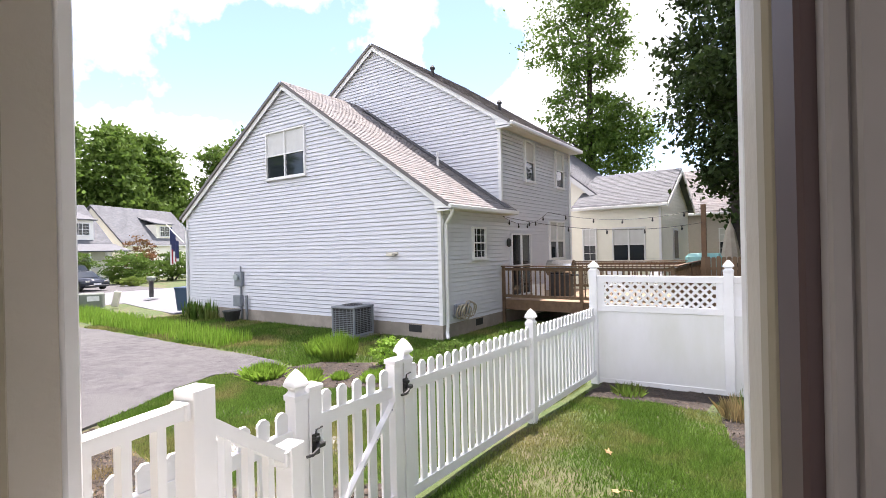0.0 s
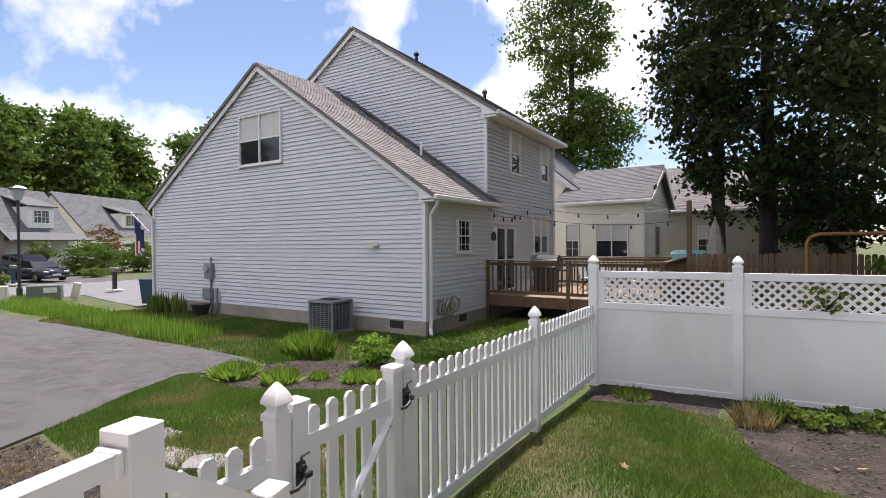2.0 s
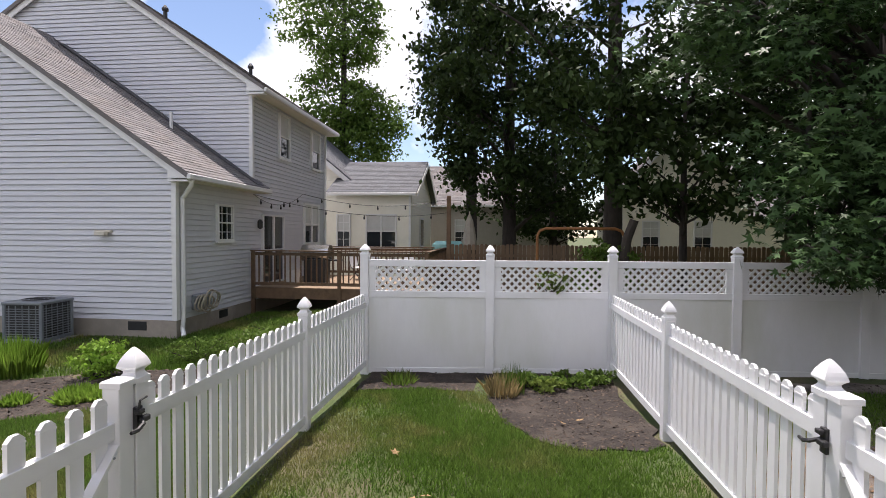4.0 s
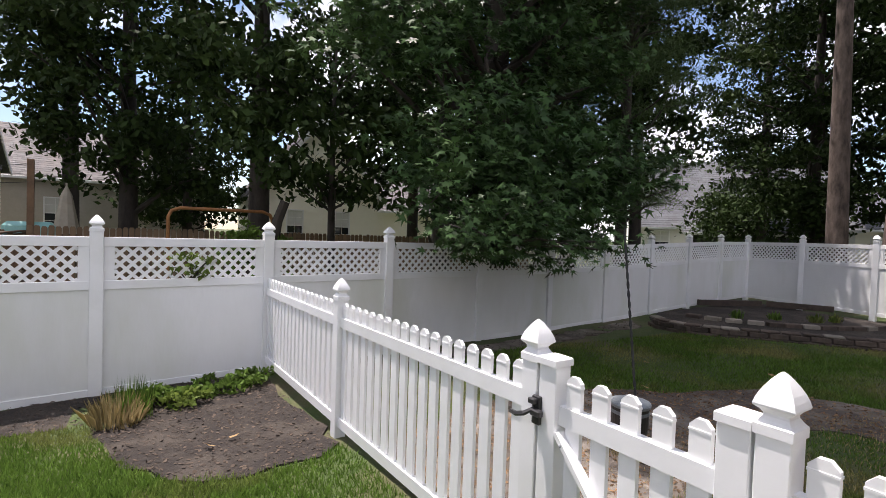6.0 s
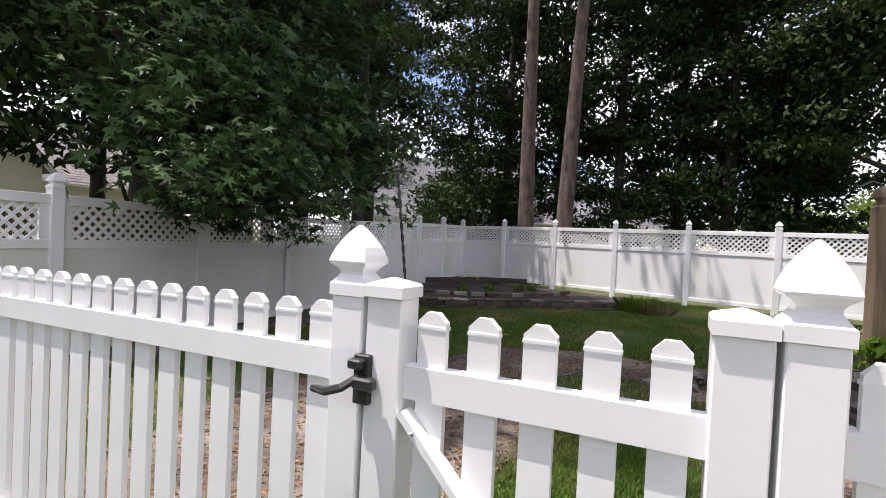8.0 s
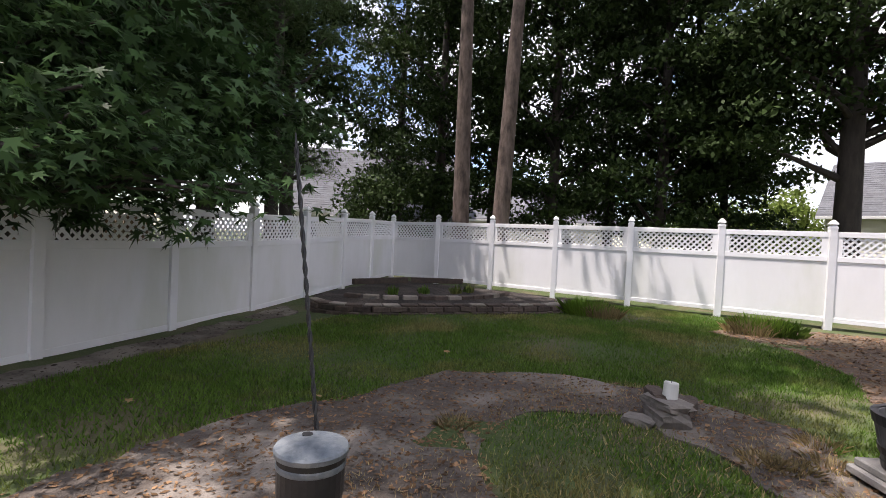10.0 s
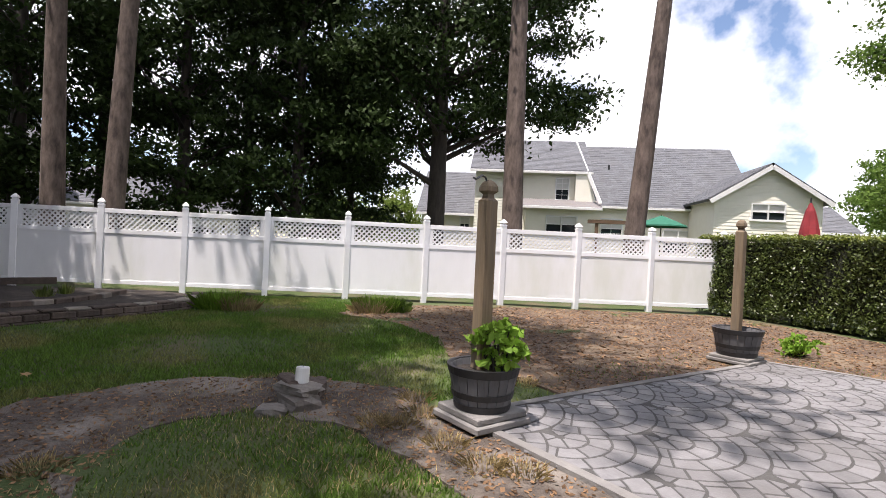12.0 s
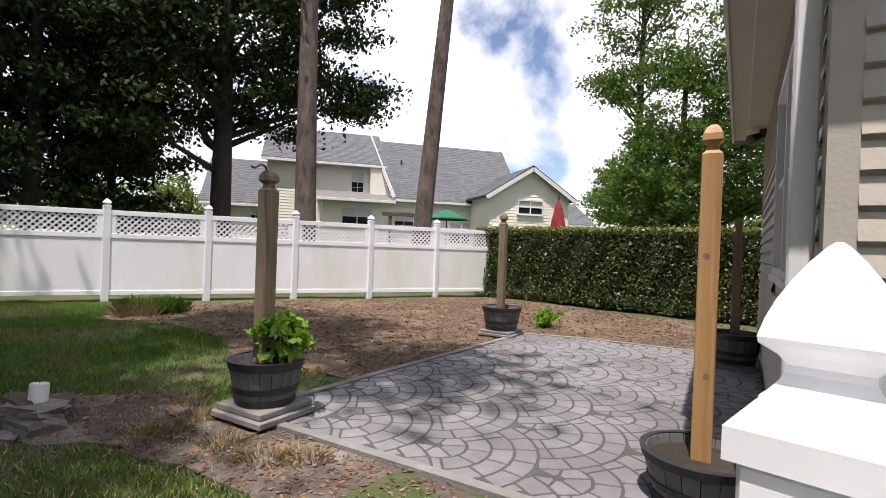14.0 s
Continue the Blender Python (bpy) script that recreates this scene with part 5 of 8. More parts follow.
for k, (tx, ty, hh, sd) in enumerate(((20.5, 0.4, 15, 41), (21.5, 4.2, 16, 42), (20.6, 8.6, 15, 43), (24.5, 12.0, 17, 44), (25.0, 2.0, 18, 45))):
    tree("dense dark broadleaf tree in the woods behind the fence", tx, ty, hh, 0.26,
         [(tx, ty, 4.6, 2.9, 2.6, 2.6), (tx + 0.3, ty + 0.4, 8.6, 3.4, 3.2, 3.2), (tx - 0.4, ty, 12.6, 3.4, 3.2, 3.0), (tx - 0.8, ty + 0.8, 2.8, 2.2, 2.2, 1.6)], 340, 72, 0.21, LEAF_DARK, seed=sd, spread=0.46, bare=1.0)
# Crown out of view, its blobs placed to dapple the lawn and patio.
tree("unseen high crown added to cast shade on the yard", 7.6, 10.6, 18, 0.24, [(7.6, 7.6, 13.5, 4.4, 3.4, 2.4), (5.6, 7.8, 12.5, 3.0, 2.6, 2.0), (3.0, 7.7, 17.0, 2.0, 1.2, 0.6), (2.9, 4.1, 18.0, 1.0, 1.1, 0.6), (6.4, 4.0, 18.0, 2.2, 1.2, 0.9)], 600, 46, 0.30, LEAF_DARK, seed=28, spread=0.55, bare=9)
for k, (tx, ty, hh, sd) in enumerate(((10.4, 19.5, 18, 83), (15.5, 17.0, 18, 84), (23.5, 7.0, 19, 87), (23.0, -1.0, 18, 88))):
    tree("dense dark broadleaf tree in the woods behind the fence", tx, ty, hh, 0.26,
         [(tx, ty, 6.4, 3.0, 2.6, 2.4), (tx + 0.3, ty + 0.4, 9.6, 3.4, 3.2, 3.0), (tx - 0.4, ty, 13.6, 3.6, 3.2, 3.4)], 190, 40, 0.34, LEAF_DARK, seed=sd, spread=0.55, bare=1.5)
# right of the cream house
tree("tall airy tree behind the hedge", 11.6, -21.5, 18, 0.26,
     [(11.4, -21.4, 9.4, 1.9, 2, 1.5), (11.9, -21, 12.4, 2.4, 2.2, 1.6), (10.5, -21.8, 7.0, 1.6, 1.6, 1.2), (11.5, -21.5, 15.4, 3.2, 3, 2.2), (13.3, -21, 9.8, 1.3, 1.3, 0.8), (9.6, -21, 14.5, 2.2, 2, 1.4)], 400, 34, 0.20, LEAF, seed=51, spread=0.42, bare=4.5, limbs=50)
tree("full green maple behind the hedge", 8.9, -19.4, 11, 0.26,
     [(8.6, -19.2, 4.6, 3.2, 2.8, 2.6), (8.4, -19.2, 7.4, 2.7, 2.5, 2.4), (10.6, -19.2, 3.6, 2.2, 2, 2.0), (6.2, -19.0, 5.6, 2.8, 2.4, 3.0), (8.0, -19.2, 9.6, 2.0, 2.0, 1.6), (4.6, -18.8, 7.6, 2.4, 2.2, 2.6), (3.4, -18.6, 4.6, 2.4, 2.2, 2.8)], 1150, 46, 0.17, LEAF, seed=52, spread=0.38, bare=1.2)
tree("full green tree behind the hedge", 0.6, -20.0, 13, 0.26,
     [(0.6, -19.8, 6.5, 3.2, 3, 3.6), (0.2, -19.8, 10.5, 3.0, 2.8, 2.6)], 330, 42, 0.2, LEAF, seed=53, spread=0.42, bare=1.5)
for tx, ty, sd in ((24.5, -52, 54), (21, -54, 55), (28, -56, 56), (16, -50, 57), (11, -48, 58)):
    tree("distant rounded pine above the roofs", tx, ty, 12.5, 0.3, [(tx, ty, 10.5, 3.6, 3.2, 2.8), (tx + 1.5, ty, 7.5, 3.4, 3, 2.6), (tx - 1.5, ty, 5.0, 3.8, 3, 3.4)], 170, 34, 0.42, LEAF, seed=sd, spread=0.7, bare=2, limbs=12)
for tx, ty, sd in ((33, -3.5, 59), (31, -7.0, 60)):
    tree("sunlit green bush beyond the fence", tx, ty, 4.2, 0.12, [(tx, ty, 2.6, 2.4, 2.2, 2.0)], 140, 40, 0.24, LEAF_LIGHT, seed=sd, spread=0.45, bare=0.6)
# the wood beyond the street
rr = random.Random(77)
for k in range(26):
    ty = -30 + 4.2 * k + rr.uniform(-1.2, 1.2)
    tx = -74 - rr.uniform(0, 9) + (8 if k < 4 else 0)
    hh = rr.uniform(18.0, 23.0)
    tree("tall green tree in the wood beyond the street", tx, ty, hh, 0.4,
         [(tx, ty, 4.0, 4.2, 4.2, 4.0), (tx, ty, hh * 0.42, 3.9, 3.9, 4.0), (tx + rr.uniform(-1, 1), ty, hh * 0.68, 4.3, 4.3, 3.8), (tx, ty + rr.uniform(-1, 1), hh * 0.88, 3.2, 3.2, 2.6), (tx + 2, ty, 3.6, 3.4, 3.4, 3.2), (tx + 3, ty + 1.5, 8.5, 3.0, 3.0, 3.4)], 430, 30, 0.74, LEAF, seed=100 + k, spread=0.85, bare=2.5, limbs=12)
for k, (tx, ty, hh) in enumerate(((-40, 0.5, 9.0), (-44, -3.0, 10), (-47, 1.0, 7.0))):
    tree("light green tree by the street", tx, ty, hh, 0.2, [(tx, ty, hh * 0.55, 2.6, 2.6, 3.0), (tx, ty, hh * 0.82, 1.8, 1.8, 1.9)], 200, 36, 0.3, LEAF_LIGHT, seed=140 + k, spread=0.5, bare=1.2)


def shrub(label, x, y, rx, ry, h, leaf, clumps, per, size, seed, spread=0.1, category="shrub", name="shrub", stems=10, ratio=0.55):
    rng = np.random.default_rng(seed)
    z = ground_z(x, y)
    t = thing(name, label, category)
    c, pts = blob_points(rng, [(x, y, z + h * 0.5, rx, ry, h * 0.5)], clumps, per, spread, 0.35)
    pts[:, 2] = np.maximum(pts[:, 2], z + 0.01)
    bm = bmesh.new()
    for k in rng.choice(len(c), min(stems, len(c)), replace=False):
        tube(bm, [(x + 0.1 * (c[k][0] - x), y + 0.1 * (c[k][1] - y), z - 0.03), tuple(Vector((x, y, z)).lerp(Vector(c[k]), 0.6)), tuple(c[k])], [0.012 + 0.01 * h, 0.01, 0.005], 5)
    part("stem", bm, BARK, t)
    new("leaves", leaf_mesh("leaves", pts, size, leaf, rng, ratio=ratio)).parent = t
    return t


def tuft(label, x, y, r, h, blade, count, seed, category="grass clump", name="grass_clump", width=0.012, flare=0.7):
    """A clump of arching blades from one root."""
    rng = np.random.default_rng(seed)
    z = ground_z(x, y)
    a = rng.uniform(0, 6.283, count)
    q = np.sqrt(rng.random(count)) * r * 0.8
    base = np.stack([x + q * np.cos(a), y + q * np.sin(a), np.full(count, z)], 1)
    d = np.stack([np.cos(a), np.sin(a), np.zeros(count)], 1) + rng.normal(size=(count, 3)) * 0.6
    d[:, 2] = 0
    hh = (h * (1 - 0.55 * (q / r) ** 2) * rng.uniform(0.55, 1.1, count))[:, None]
    out = r * flare * 0.55 * rng.uniform(0.1, 1.0, count)[:, None] * (q / r)[:, None]
    mid = base + d * out * 0.4 + np.array([0, 0, 1.0]) * hh * 0.65
    tip = base + d * out + np.array([0, 0, 1.0]) * hh
    s = np.cross(d, [0, 0, 1.0])
    s = s / (np.linalg.norm(s, axis=1)[:, None] + 1e-6) * width / 2
    v = np.stack([base - s, base + s, mid + s * 0.9, tip, mid - s * 0.9], 1)
    ob = new(name, mesh_from(name, v.reshape(-1, 3), 5, blade))
    return tagged(ob, label, category)


def build_hedge():
    t = thing("hedge", "long clipped evergreen hedge with glossy leaves", "hedge")
    rng = np.random.default_rng(5)
    a, b = Vector((10.55, -8.43)), Vector((1.2, -9.0))
    d = (b - a).normalized()
    o = Vector((-d.y, d.x))
    if o.y < 0:
        o = -o
    L, W, H = (b - a).length, 1.5, 2.0
    # Solid near-black core stands in for the shade between the leaves.
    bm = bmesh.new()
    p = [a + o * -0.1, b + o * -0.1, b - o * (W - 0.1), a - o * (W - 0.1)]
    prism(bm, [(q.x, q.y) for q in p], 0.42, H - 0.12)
    part("shade_core", bm, HEDGE_IN, t)
    for k in range(26):
        f = (k + 0.5) / 26
        q = a.lerp(b, f) - o * (0.25 + 0.6 * rng.random())
        part("stem", tube(bmesh.new(), [(q.x, q.y, 0.02), (q.x + 0.05, q.y, 0.3), (q.x - 0.05, q.y + 0.05, 0.6)], [0.03, 0.025, 0.02], 5), BARK, t)

    def leaves(n, f, w, z, mat, size):
        pts = np.stack([a.x + d.x * f - o.x * w, a.y + d.y * f - o.y * w, z], 1)
        bulge = 0.05 * np.sin(pts[:, 0] * 3.1) + 0.04 * np.sin(pts[:, 0] * 7.3 + pts[:, 2] * 4)
        pts[:, 1] += bulge
        new("leaves", leaf_mesh("leaves", pts, size, mat, rng, droop=0.0)).parent = t
    n = 30000
    z = rng.uniform(0.28, H, n)
    z = np.where(rng.random(n) < 0.15, rng.uniform(0.15, 0.5, n), z)
    leaves(n, rng.uniform(-0.1, L, n), np.abs(rng.normal(0, 0.09, n)) - 0.02, z, HEDGE, 0.075)
    n = 5000
    leaves(n, np.abs(rng.normal(0, 0.09, n)) - 0.1, rng.uniform(0, W, n), rng.uniform(0.2, H, n), HEDGE, 0.075)
    # Top leaves get a lighter, yellower copy: sunlight put into their colour.
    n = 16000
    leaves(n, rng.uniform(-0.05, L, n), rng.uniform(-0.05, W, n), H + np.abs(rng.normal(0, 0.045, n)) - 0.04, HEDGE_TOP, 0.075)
    n = 5000
    leaves(n, rng.uniform(-0.05, L, n), rng.uniform(0, W, n), H - 0.12 + rng.normal(0, 0.05, n), HEDGE, 0.08)


build_hedge()


def inside_many(x, y, poly):
    hit = np.zeros(len(x), dtype=bool)
    for (x0, y0), (x1, y1) in zip(poly, poly[1:] + poly[:1]):
        if y0 != y1:
            hit ^= ((y0 > y) != (y1 > y)) & (x < (x1 - x0) * (y - y0) / (y1 - y0) + x0)
    return hit


def lawn(name, poly, density, seed, h=0.05, blade=None, skip=(), label="short green mown grass", w=0.006):
    rng = np.random.default_rng(seed)
    xs, ys = [p[0] for p in poly], [p[1] for p in poly]
    n = int((max(xs) - min(xs)) * (max(ys) - min(ys)) * density)
    x, y = rng.uniform(min(xs), max(xs), n), rng.uniform(min(ys), max(ys), n)
    thin = np.sin(1.9 * x + 0.7 * y + seed) + np.sin(2.7 * y - 1.1 * x) + rng.normal(0, 0.8, n)
    keep = (thin > -1.6) & inside_many(x, y, poly)
    for q in skip:
        keep &= ~inside_many(x, y, q)
    x, y = x[keep], y[keep]
    n = len(x)
    z = np.array([ground_z(x[i], y[i]) for i in range(n)])
    base = np.stack([x, y, z - 0.005], 1)
    a = rng.uniform(0, 6.283, n)
    s = np.stack([np.cos(a), np.sin(a), np.zeros(n)], 1) * w
    hh = h * rng.uniform(0.5, 1.3, n)
    tip = base + np.stack([rng.normal(0, 0.022, n), rng.normal(0, 0.022, n), hh], 1)
    v = np.stack([base - s, base + s, tip], 1)
    ob = new(name, mesh_from(name, v.reshape(-1, 3), 3, blade or BLADE))
    return tagged(ob, label, "grass", kind="stuff")


beds = [v[0] for v in BEDS.values()]
PATIO_W = [(5.05, 0.74), (5.28, -0.48), (5.87, -4.1), (5.1, -4.55), (2.9, -5.2), (1.5, -5.3), (1.5, -0.1)]
lawn("lawn_grass", [(-2.2, 1.4), (1.35, 1.4), (1.35, 4.9), (-0.3, 6.6), (-2.2, 6.6)], 7500, 61, 0.055, skip=beds)
lawn("lawn_grass", [(1.5, 0.3), (4.6, 0.7), (5.4, 1.0), (5.9, -0.6), (12.9, -0.6), (14.0, 3.2), (9.0, 6.6), (5.0, 7.3), (1.6, 7.5)], 2600, 62, 0.05, skip=beds + [PATIO_W], w=0.007)
lawn("lawn_grass", [(5.3, 0.6), (5.9, -0.6), (6.3, -1.8), (6.7, -3.4), (6.0, -5.0), (3.6, -5.8), (1.5, -6.1), (1.5, -5.2), (4.6, -4.6), (5.5, -3.4), (5.4, -1.6)], 350, 71, 0.045, skip=[PATIO_W], w=0.007)
lawn("lawn_grass", [(1.5, 1.5), (4.2, 1.7), (4.1, 2.8), (1.5, 3.2)], 4500, 63, 0.05)
lawn("lawn_grass", [(-9.0, 4.9), (-8.6, 3.9), (-7.8, 2.4), (-4.4, 1.9), (-2.36, 1.5), (-2.36, 7.2), (-9, 6.0)], 4800, 64, 0.065, skip=beds, w=0.008)
lawn("lawn_grass", [(-20.5, 6.7), (-9.4, 6.6), (-8.0, 6.2), (-2.4, 5.0), (-2.5, 14), (-7.3, 14), (-7.3, 10.3), (-20.5, 10.3)], 1300, 65, 0.09, skip=beds, w=0.013)
lawn("lawn_grass", [(-30, 7.6), (-12, 6.7), (-12, 7.8), (-22, 8.6), (-30, 9.6)], 420, 66, 0.34, DAYLILY, w=0.018, label="tall unmown grass along the driveway edge")
lawn("dry_grass", [(4.0, 0.8), (5.4, 1.0), (6.8, 1.9), (6.3, 2.9), (4.4, 3.6), (1.7, 4.5), (1.7, 3.3), (4.2, 2.3)], 800, 68, 0.045, BLADE_DRY, label="thin dry straw on bare soil")
lawn("dry_grass", [(5.9, -0.6), (12.4, 0.8), (12.0, -1.0), (10.0, -7.8), (5.0, -8.0), (6.2, -4.5)], 120, 69, 0.04, BLADE_DRY, label="thin dry straw on the leaf litter")
lawn("dry_grass", [(-7.3, 0.2), (-2.4, 0.2), (-2.4, 2.0), (-7.4, 2.2)], 1100, 70, 0.05, BLADE_DRY, label="straw scattered on the bed by the driveway")

# ---- stamped patio with fan-laid stones ----
PATIO = [(2.32, -0.37), (5.78, -0.37), (5.72, -1.6), (5.45, -5.25), (4.6, -5.5), (2.32, -5.62)]      # in the house's axes
PZ = 0.125


def to_world(s, d):
    v = DOOR0 + E_S * s + E_D * d
    return v.x, v.y


def build_patio():
    p = thing("patio", "grey stamped concrete patio in a fan pattern", "patio", kind="structure")
    base = part("base", prism(bmesh.new(), [to_world(*q) for q in PATIO[::-1]], -0.05, PZ), JOINT, p)
    bm = bmesh.new()
    edge = [to_world(*q) for q in PATIO]
    for a, b in zip(edge, edge[1:]):
        beam(bm, (*a, PZ - 0.035), (*b, PZ - 0.035), 0.08, 0.1)
    part("edge", bm, CONCRETE, p)
    R = 0.66
    rnd = random.Random(9)
    centres = []
    row, s = 0, 6.7
    while s > 1.4:
        d = 0.6 + (R if row % 2 else 0.0)
        while d > -6.6:
            centres.append((row, s, d))
            d -= 2 * R
        s -= R * 0.62
        row += 1
    radii = (0.03, 0.20, 0.36, 0.51, R)
    g = 0.007

    def clip(poly, c, u, dist):
        """Keeps what lies beyond dist from c along u."""
        out = []
        for p, q in zip(poly, poly[1:] + poly[:1]):
            fp, fq = ((p[0] - c[0]) * u[0] + (p[1] - c[1]) * u[1] - dist, (q[0] - c[0]) * u[0] + (q[1] - c[1]) * u[1] - dist)
            if fp >= 0:
                out.append(p)
            if (fp >= 0) != (fq >= 0):
                f = fp / (fp - fq)
                out.append((p[0] + (q[0] - p[0]) * f, p[1] + (q[1] - p[1]) * f))
        return out

    cells = []
    for row, cs, cd in centres:
        front = [c for c in centres if 0 < row - c[0] <= 3 and math.hypot(c[1] - cs, c[2] - cd) < 2 * R]
        for k in range(len(radii) - 1):
            r0, r1 = radii[k] + g, radii[k + 1] - g
            n = (5, 9, 12, 17)[k]
            for i in range(n):
                a0, a1 = 0.35 + 5.58 * i / n, 0.35 + 5.58 * (i + 1) / n
                jit = rnd.uniform(-0.03, 0.03)
                P = lambda r, a, sg: (cs + r * math.cos(a + sg * g / r), cd + r * math.sin(a + sg * g / r))
                am = (a0 + a1) / 2
                poly = [P(r0, a0, 1), P(r1, a0, 1), P(r1, am, 0), P(r1, a1, -1), P(r0, a1, -1), P(r0, am, 0)]
                for c in front:
                    if len(poly) < 3:
                        break
                    mx = sum(p[0] for p in poly) / len(poly) - c[1]
                    my = sum(p[1] for p in poly) / len(poly) - c[2]
                    m = math.hypot(mx, my)
                    if m > 1e-6 and mx < 0.6 * R:
                        poly = clip(poly, (c[1], c[2]), (mx / m, my / m), R + g)
                if len(poly) < 3:
                    continue
                area = 0.5 * abs(sum(p[0] * q[1] - q[0] * p[1] for p, q in zip(poly, poly[1:] + poly[:1])))
                mx, my = sum(p[0] for p in poly) / len(poly), sum(p[1] for p in poly) / len(poly)
                if area > 0.0012 and inside(mx, my, PATIO):
                    cells.append((row, mx, my, poly))
    cells.sort(key=lambda c: math.hypot(c[1] - 3.2, c[2] + 0.6))
    rest = bmesh.new()
    for j, (row, cx, cy, poly) in enumerate(cells):
        bm = bmesh.new() if j < 300 else rest
        z = PZ + 0.004 + rnd.uniform(0, 0.0012)
        lo = [bm.verts.new((*to_world(*o), PZ - 0.004)) for o in poly]
        hi = [bm.verts.new((*to_world(o[0] + (cx - o[0]) * 0.04, o[1] + (cy - o[1]) * 0.04), z)) for o in poly]
        bm.faces.new(hi)
        for i in range(len(poly)):
            k = (i + 1) % len(poly)
            bm.faces.new((lo[i], lo[k], hi[k], hi[i]))
        if j < 300:
            bmesh.ops.recalc_face_normals(bm, faces=bm.faces[:])
            part("paver", bm, STAMPED, p)
    bmesh.ops.recalc_face_normals(rest, faces=rest.faces[:])
    tagged(part("pavers", rest, STAMPED, p), kind="stuff")


build_patio()


def gothic_wood(bm, half, z, s=1.0):
    lathe(bm, [(half, z), (half * 0.62, z + 0.02 * s), (half * 0.55, z + 0.05 * s), (half * 0.98, z + 0.075 * s), (half * 0.92, z + 0.11 * s), (half * 0.66, z + 0.14 * s), (half * 0.3, z + 0.16 * s)], square=True)


def barrel(x, y, base, top_z, r, label):
    t = thing("barrel_planter", label, "planter", Matrix.Translation((x, y, base)), "half-barrel planters")
    h = top_z
    n = 20
    r0 = r * 0.76
    for i in range(n):
        a0, a1 = 2 * math.pi * (i + 0.03) / n, 2 * math.pi * (i + 0.97) / n
        bm = bmesh.new()
        P = lambda rr_, a, z: (rr_ * math.cos(a), rr_ * math.sin(a), z)
        hexa(bm, [P(r0 - 0.025, a0, 0), P(r0, a0, 0), P(r0, a1, 0), P(r0 - 0.025, a1, 0), P(r - 0.03, a0, h), P(r, a0, h), P(r, a1, h), P(r - 0.03, a1, h)])
        part("stave", bm, BARREL, t)
    for z0, z1 in ((0.02 * h, 0.16 * h), (0.30 * h, 0.44 * h), (0.84 * h, 1.03 * h)):
        bm = bmesh.new()
        f = lambda z: r0 + (r - r0) * z / h
        lathe(bm, [(f(z0) - 0.02, z0), (f(z0) + 0.007, z0), (f(z1) + 0.007, z1), (f(z1) - 0.028, z1)], 32, caps=False)
        part("band", bm, BAND, t, smooth=False)
    bm = bmesh.new()
    lathe(bm, [(r * 0.93, h - 0.05), (r * 0.5, h - 0.035), (0.02, h - 0.03)], 20, caps=False)
    part("potting_soil", bm, MULCH, t)
    return t


def wooden_post(x, y, z0, top, half, mat, label, hook=False, ang=TH):
    t = thing("wooden_post", label, "post", Matrix.Translation((x, y, 0)) @ Matrix.Rotation(ang, 4, "Z"), "posts set in planters")
    bm = bmesh.new()
    box(bm, -half, -half, z0, half, half, top - 0.17, 0.004)
    part("shaft", bm, mat, t)
    bm = bmesh.new()
    gothic_wood(bm, half, top - 0.169)
    part("finial", bm, mat, t)
    for z, sx in ((z0 + (top - z0) * 0.62, 0.01), (z0 + (top - z0) * 0.28, -0.012)):
        bm = bmesh.new()
        bmesh.ops.create_circle(bm, cap_ends=True, segments=10, radius=0.016, matrix=Matrix.Translation((sx, half + 0.0015, z)) @ Matrix.Rotation(math.pi / 2, 4, "X"))
        part("knot", bm, WOOD_OLD, t)
    if hook:
        part("hook", tube(bmesh.new(), [(0, 0, top - 0.06), (0, 0.04, top + 0.01), (-0.03, 0.10, top + 0.015), (-0.08, 0.2, top - 0.03), (-0.10, 0.24, top - 0.025)], 0.008, 6), BLACK, t)
    return t


def slab_base(x, y, z0, half, h, label, ang=TH):
    t = thing("concrete_slab", label, "paving slab", Matrix.Translation((x, y, 0)) @ Matrix.Rotation(ang, 4, "Z"), "slabs under planters")
    part("lower_slab", boxed(-half, -half, z0, half, half, z0 + h * 0.5, 0.008), CONCRETE, t)
    part("upper_slab", boxed(-half + 0.03, -half + 0.02, z0 + h * 0.5 + 0.001, half - 0.02, half - 0.03, z0 + h, 0.008), CONCRETE, t)


slab_base(4.90, 0.62, PZ + 0.01, 0.27, 0.10, "two grey concrete slabs stacked under a planter")
barrel(4.90, 0.62, PZ + 0.11, 0.32, 0.275, "grey half-barrel planter with black bands and a green plant")
wooden_post(4.92, 0.64, PZ + 0.40, 1.99, 0.055, WOOD_OLD, "weathered wooden post with a black hook, set in a planter", True)
shrub("bright green leafy plant in the half barrel", 4.80, 0.56, 0.21, 0.21, 0.42, DAYLILY, 70, 8, 0.085, 71, 0.035, "plant", "potted_plant").location = (0, 0, 0.43)
slab_base(6.03, -3.75, PZ + 0.002, 0.27, 0.08, "grey concrete slab under a far planter")
barrel(6.03, -3.75, PZ + 0.085, 0.34, 0.30, "dark half-barrel planter at the patio's far corner")
wooden_post(6.03, -3.72, PZ + 0.36, 2.0, 0.052, WOOD_OLD, "weathered wooden post set in a far planter")
barrel(2.19, -0.52, PZ + 0.008, 0.255, 0.30, "dark half-barrel planter with dry soil by the house")
wooden_post(2.185, -0.52, PZ + 0.16, 2.165, 0.05, WOOD_NEW, "new orange pine post with knots, set in a planter")
slab_base(3.0, -4.35, PZ + 0.002, 0.25, 0.06, "grey slab under the planter by the wall")
barrel(2.98, -4.35, PZ + 0.07, 0.34, 0.29, "black half-barrel planter in the house's shade")
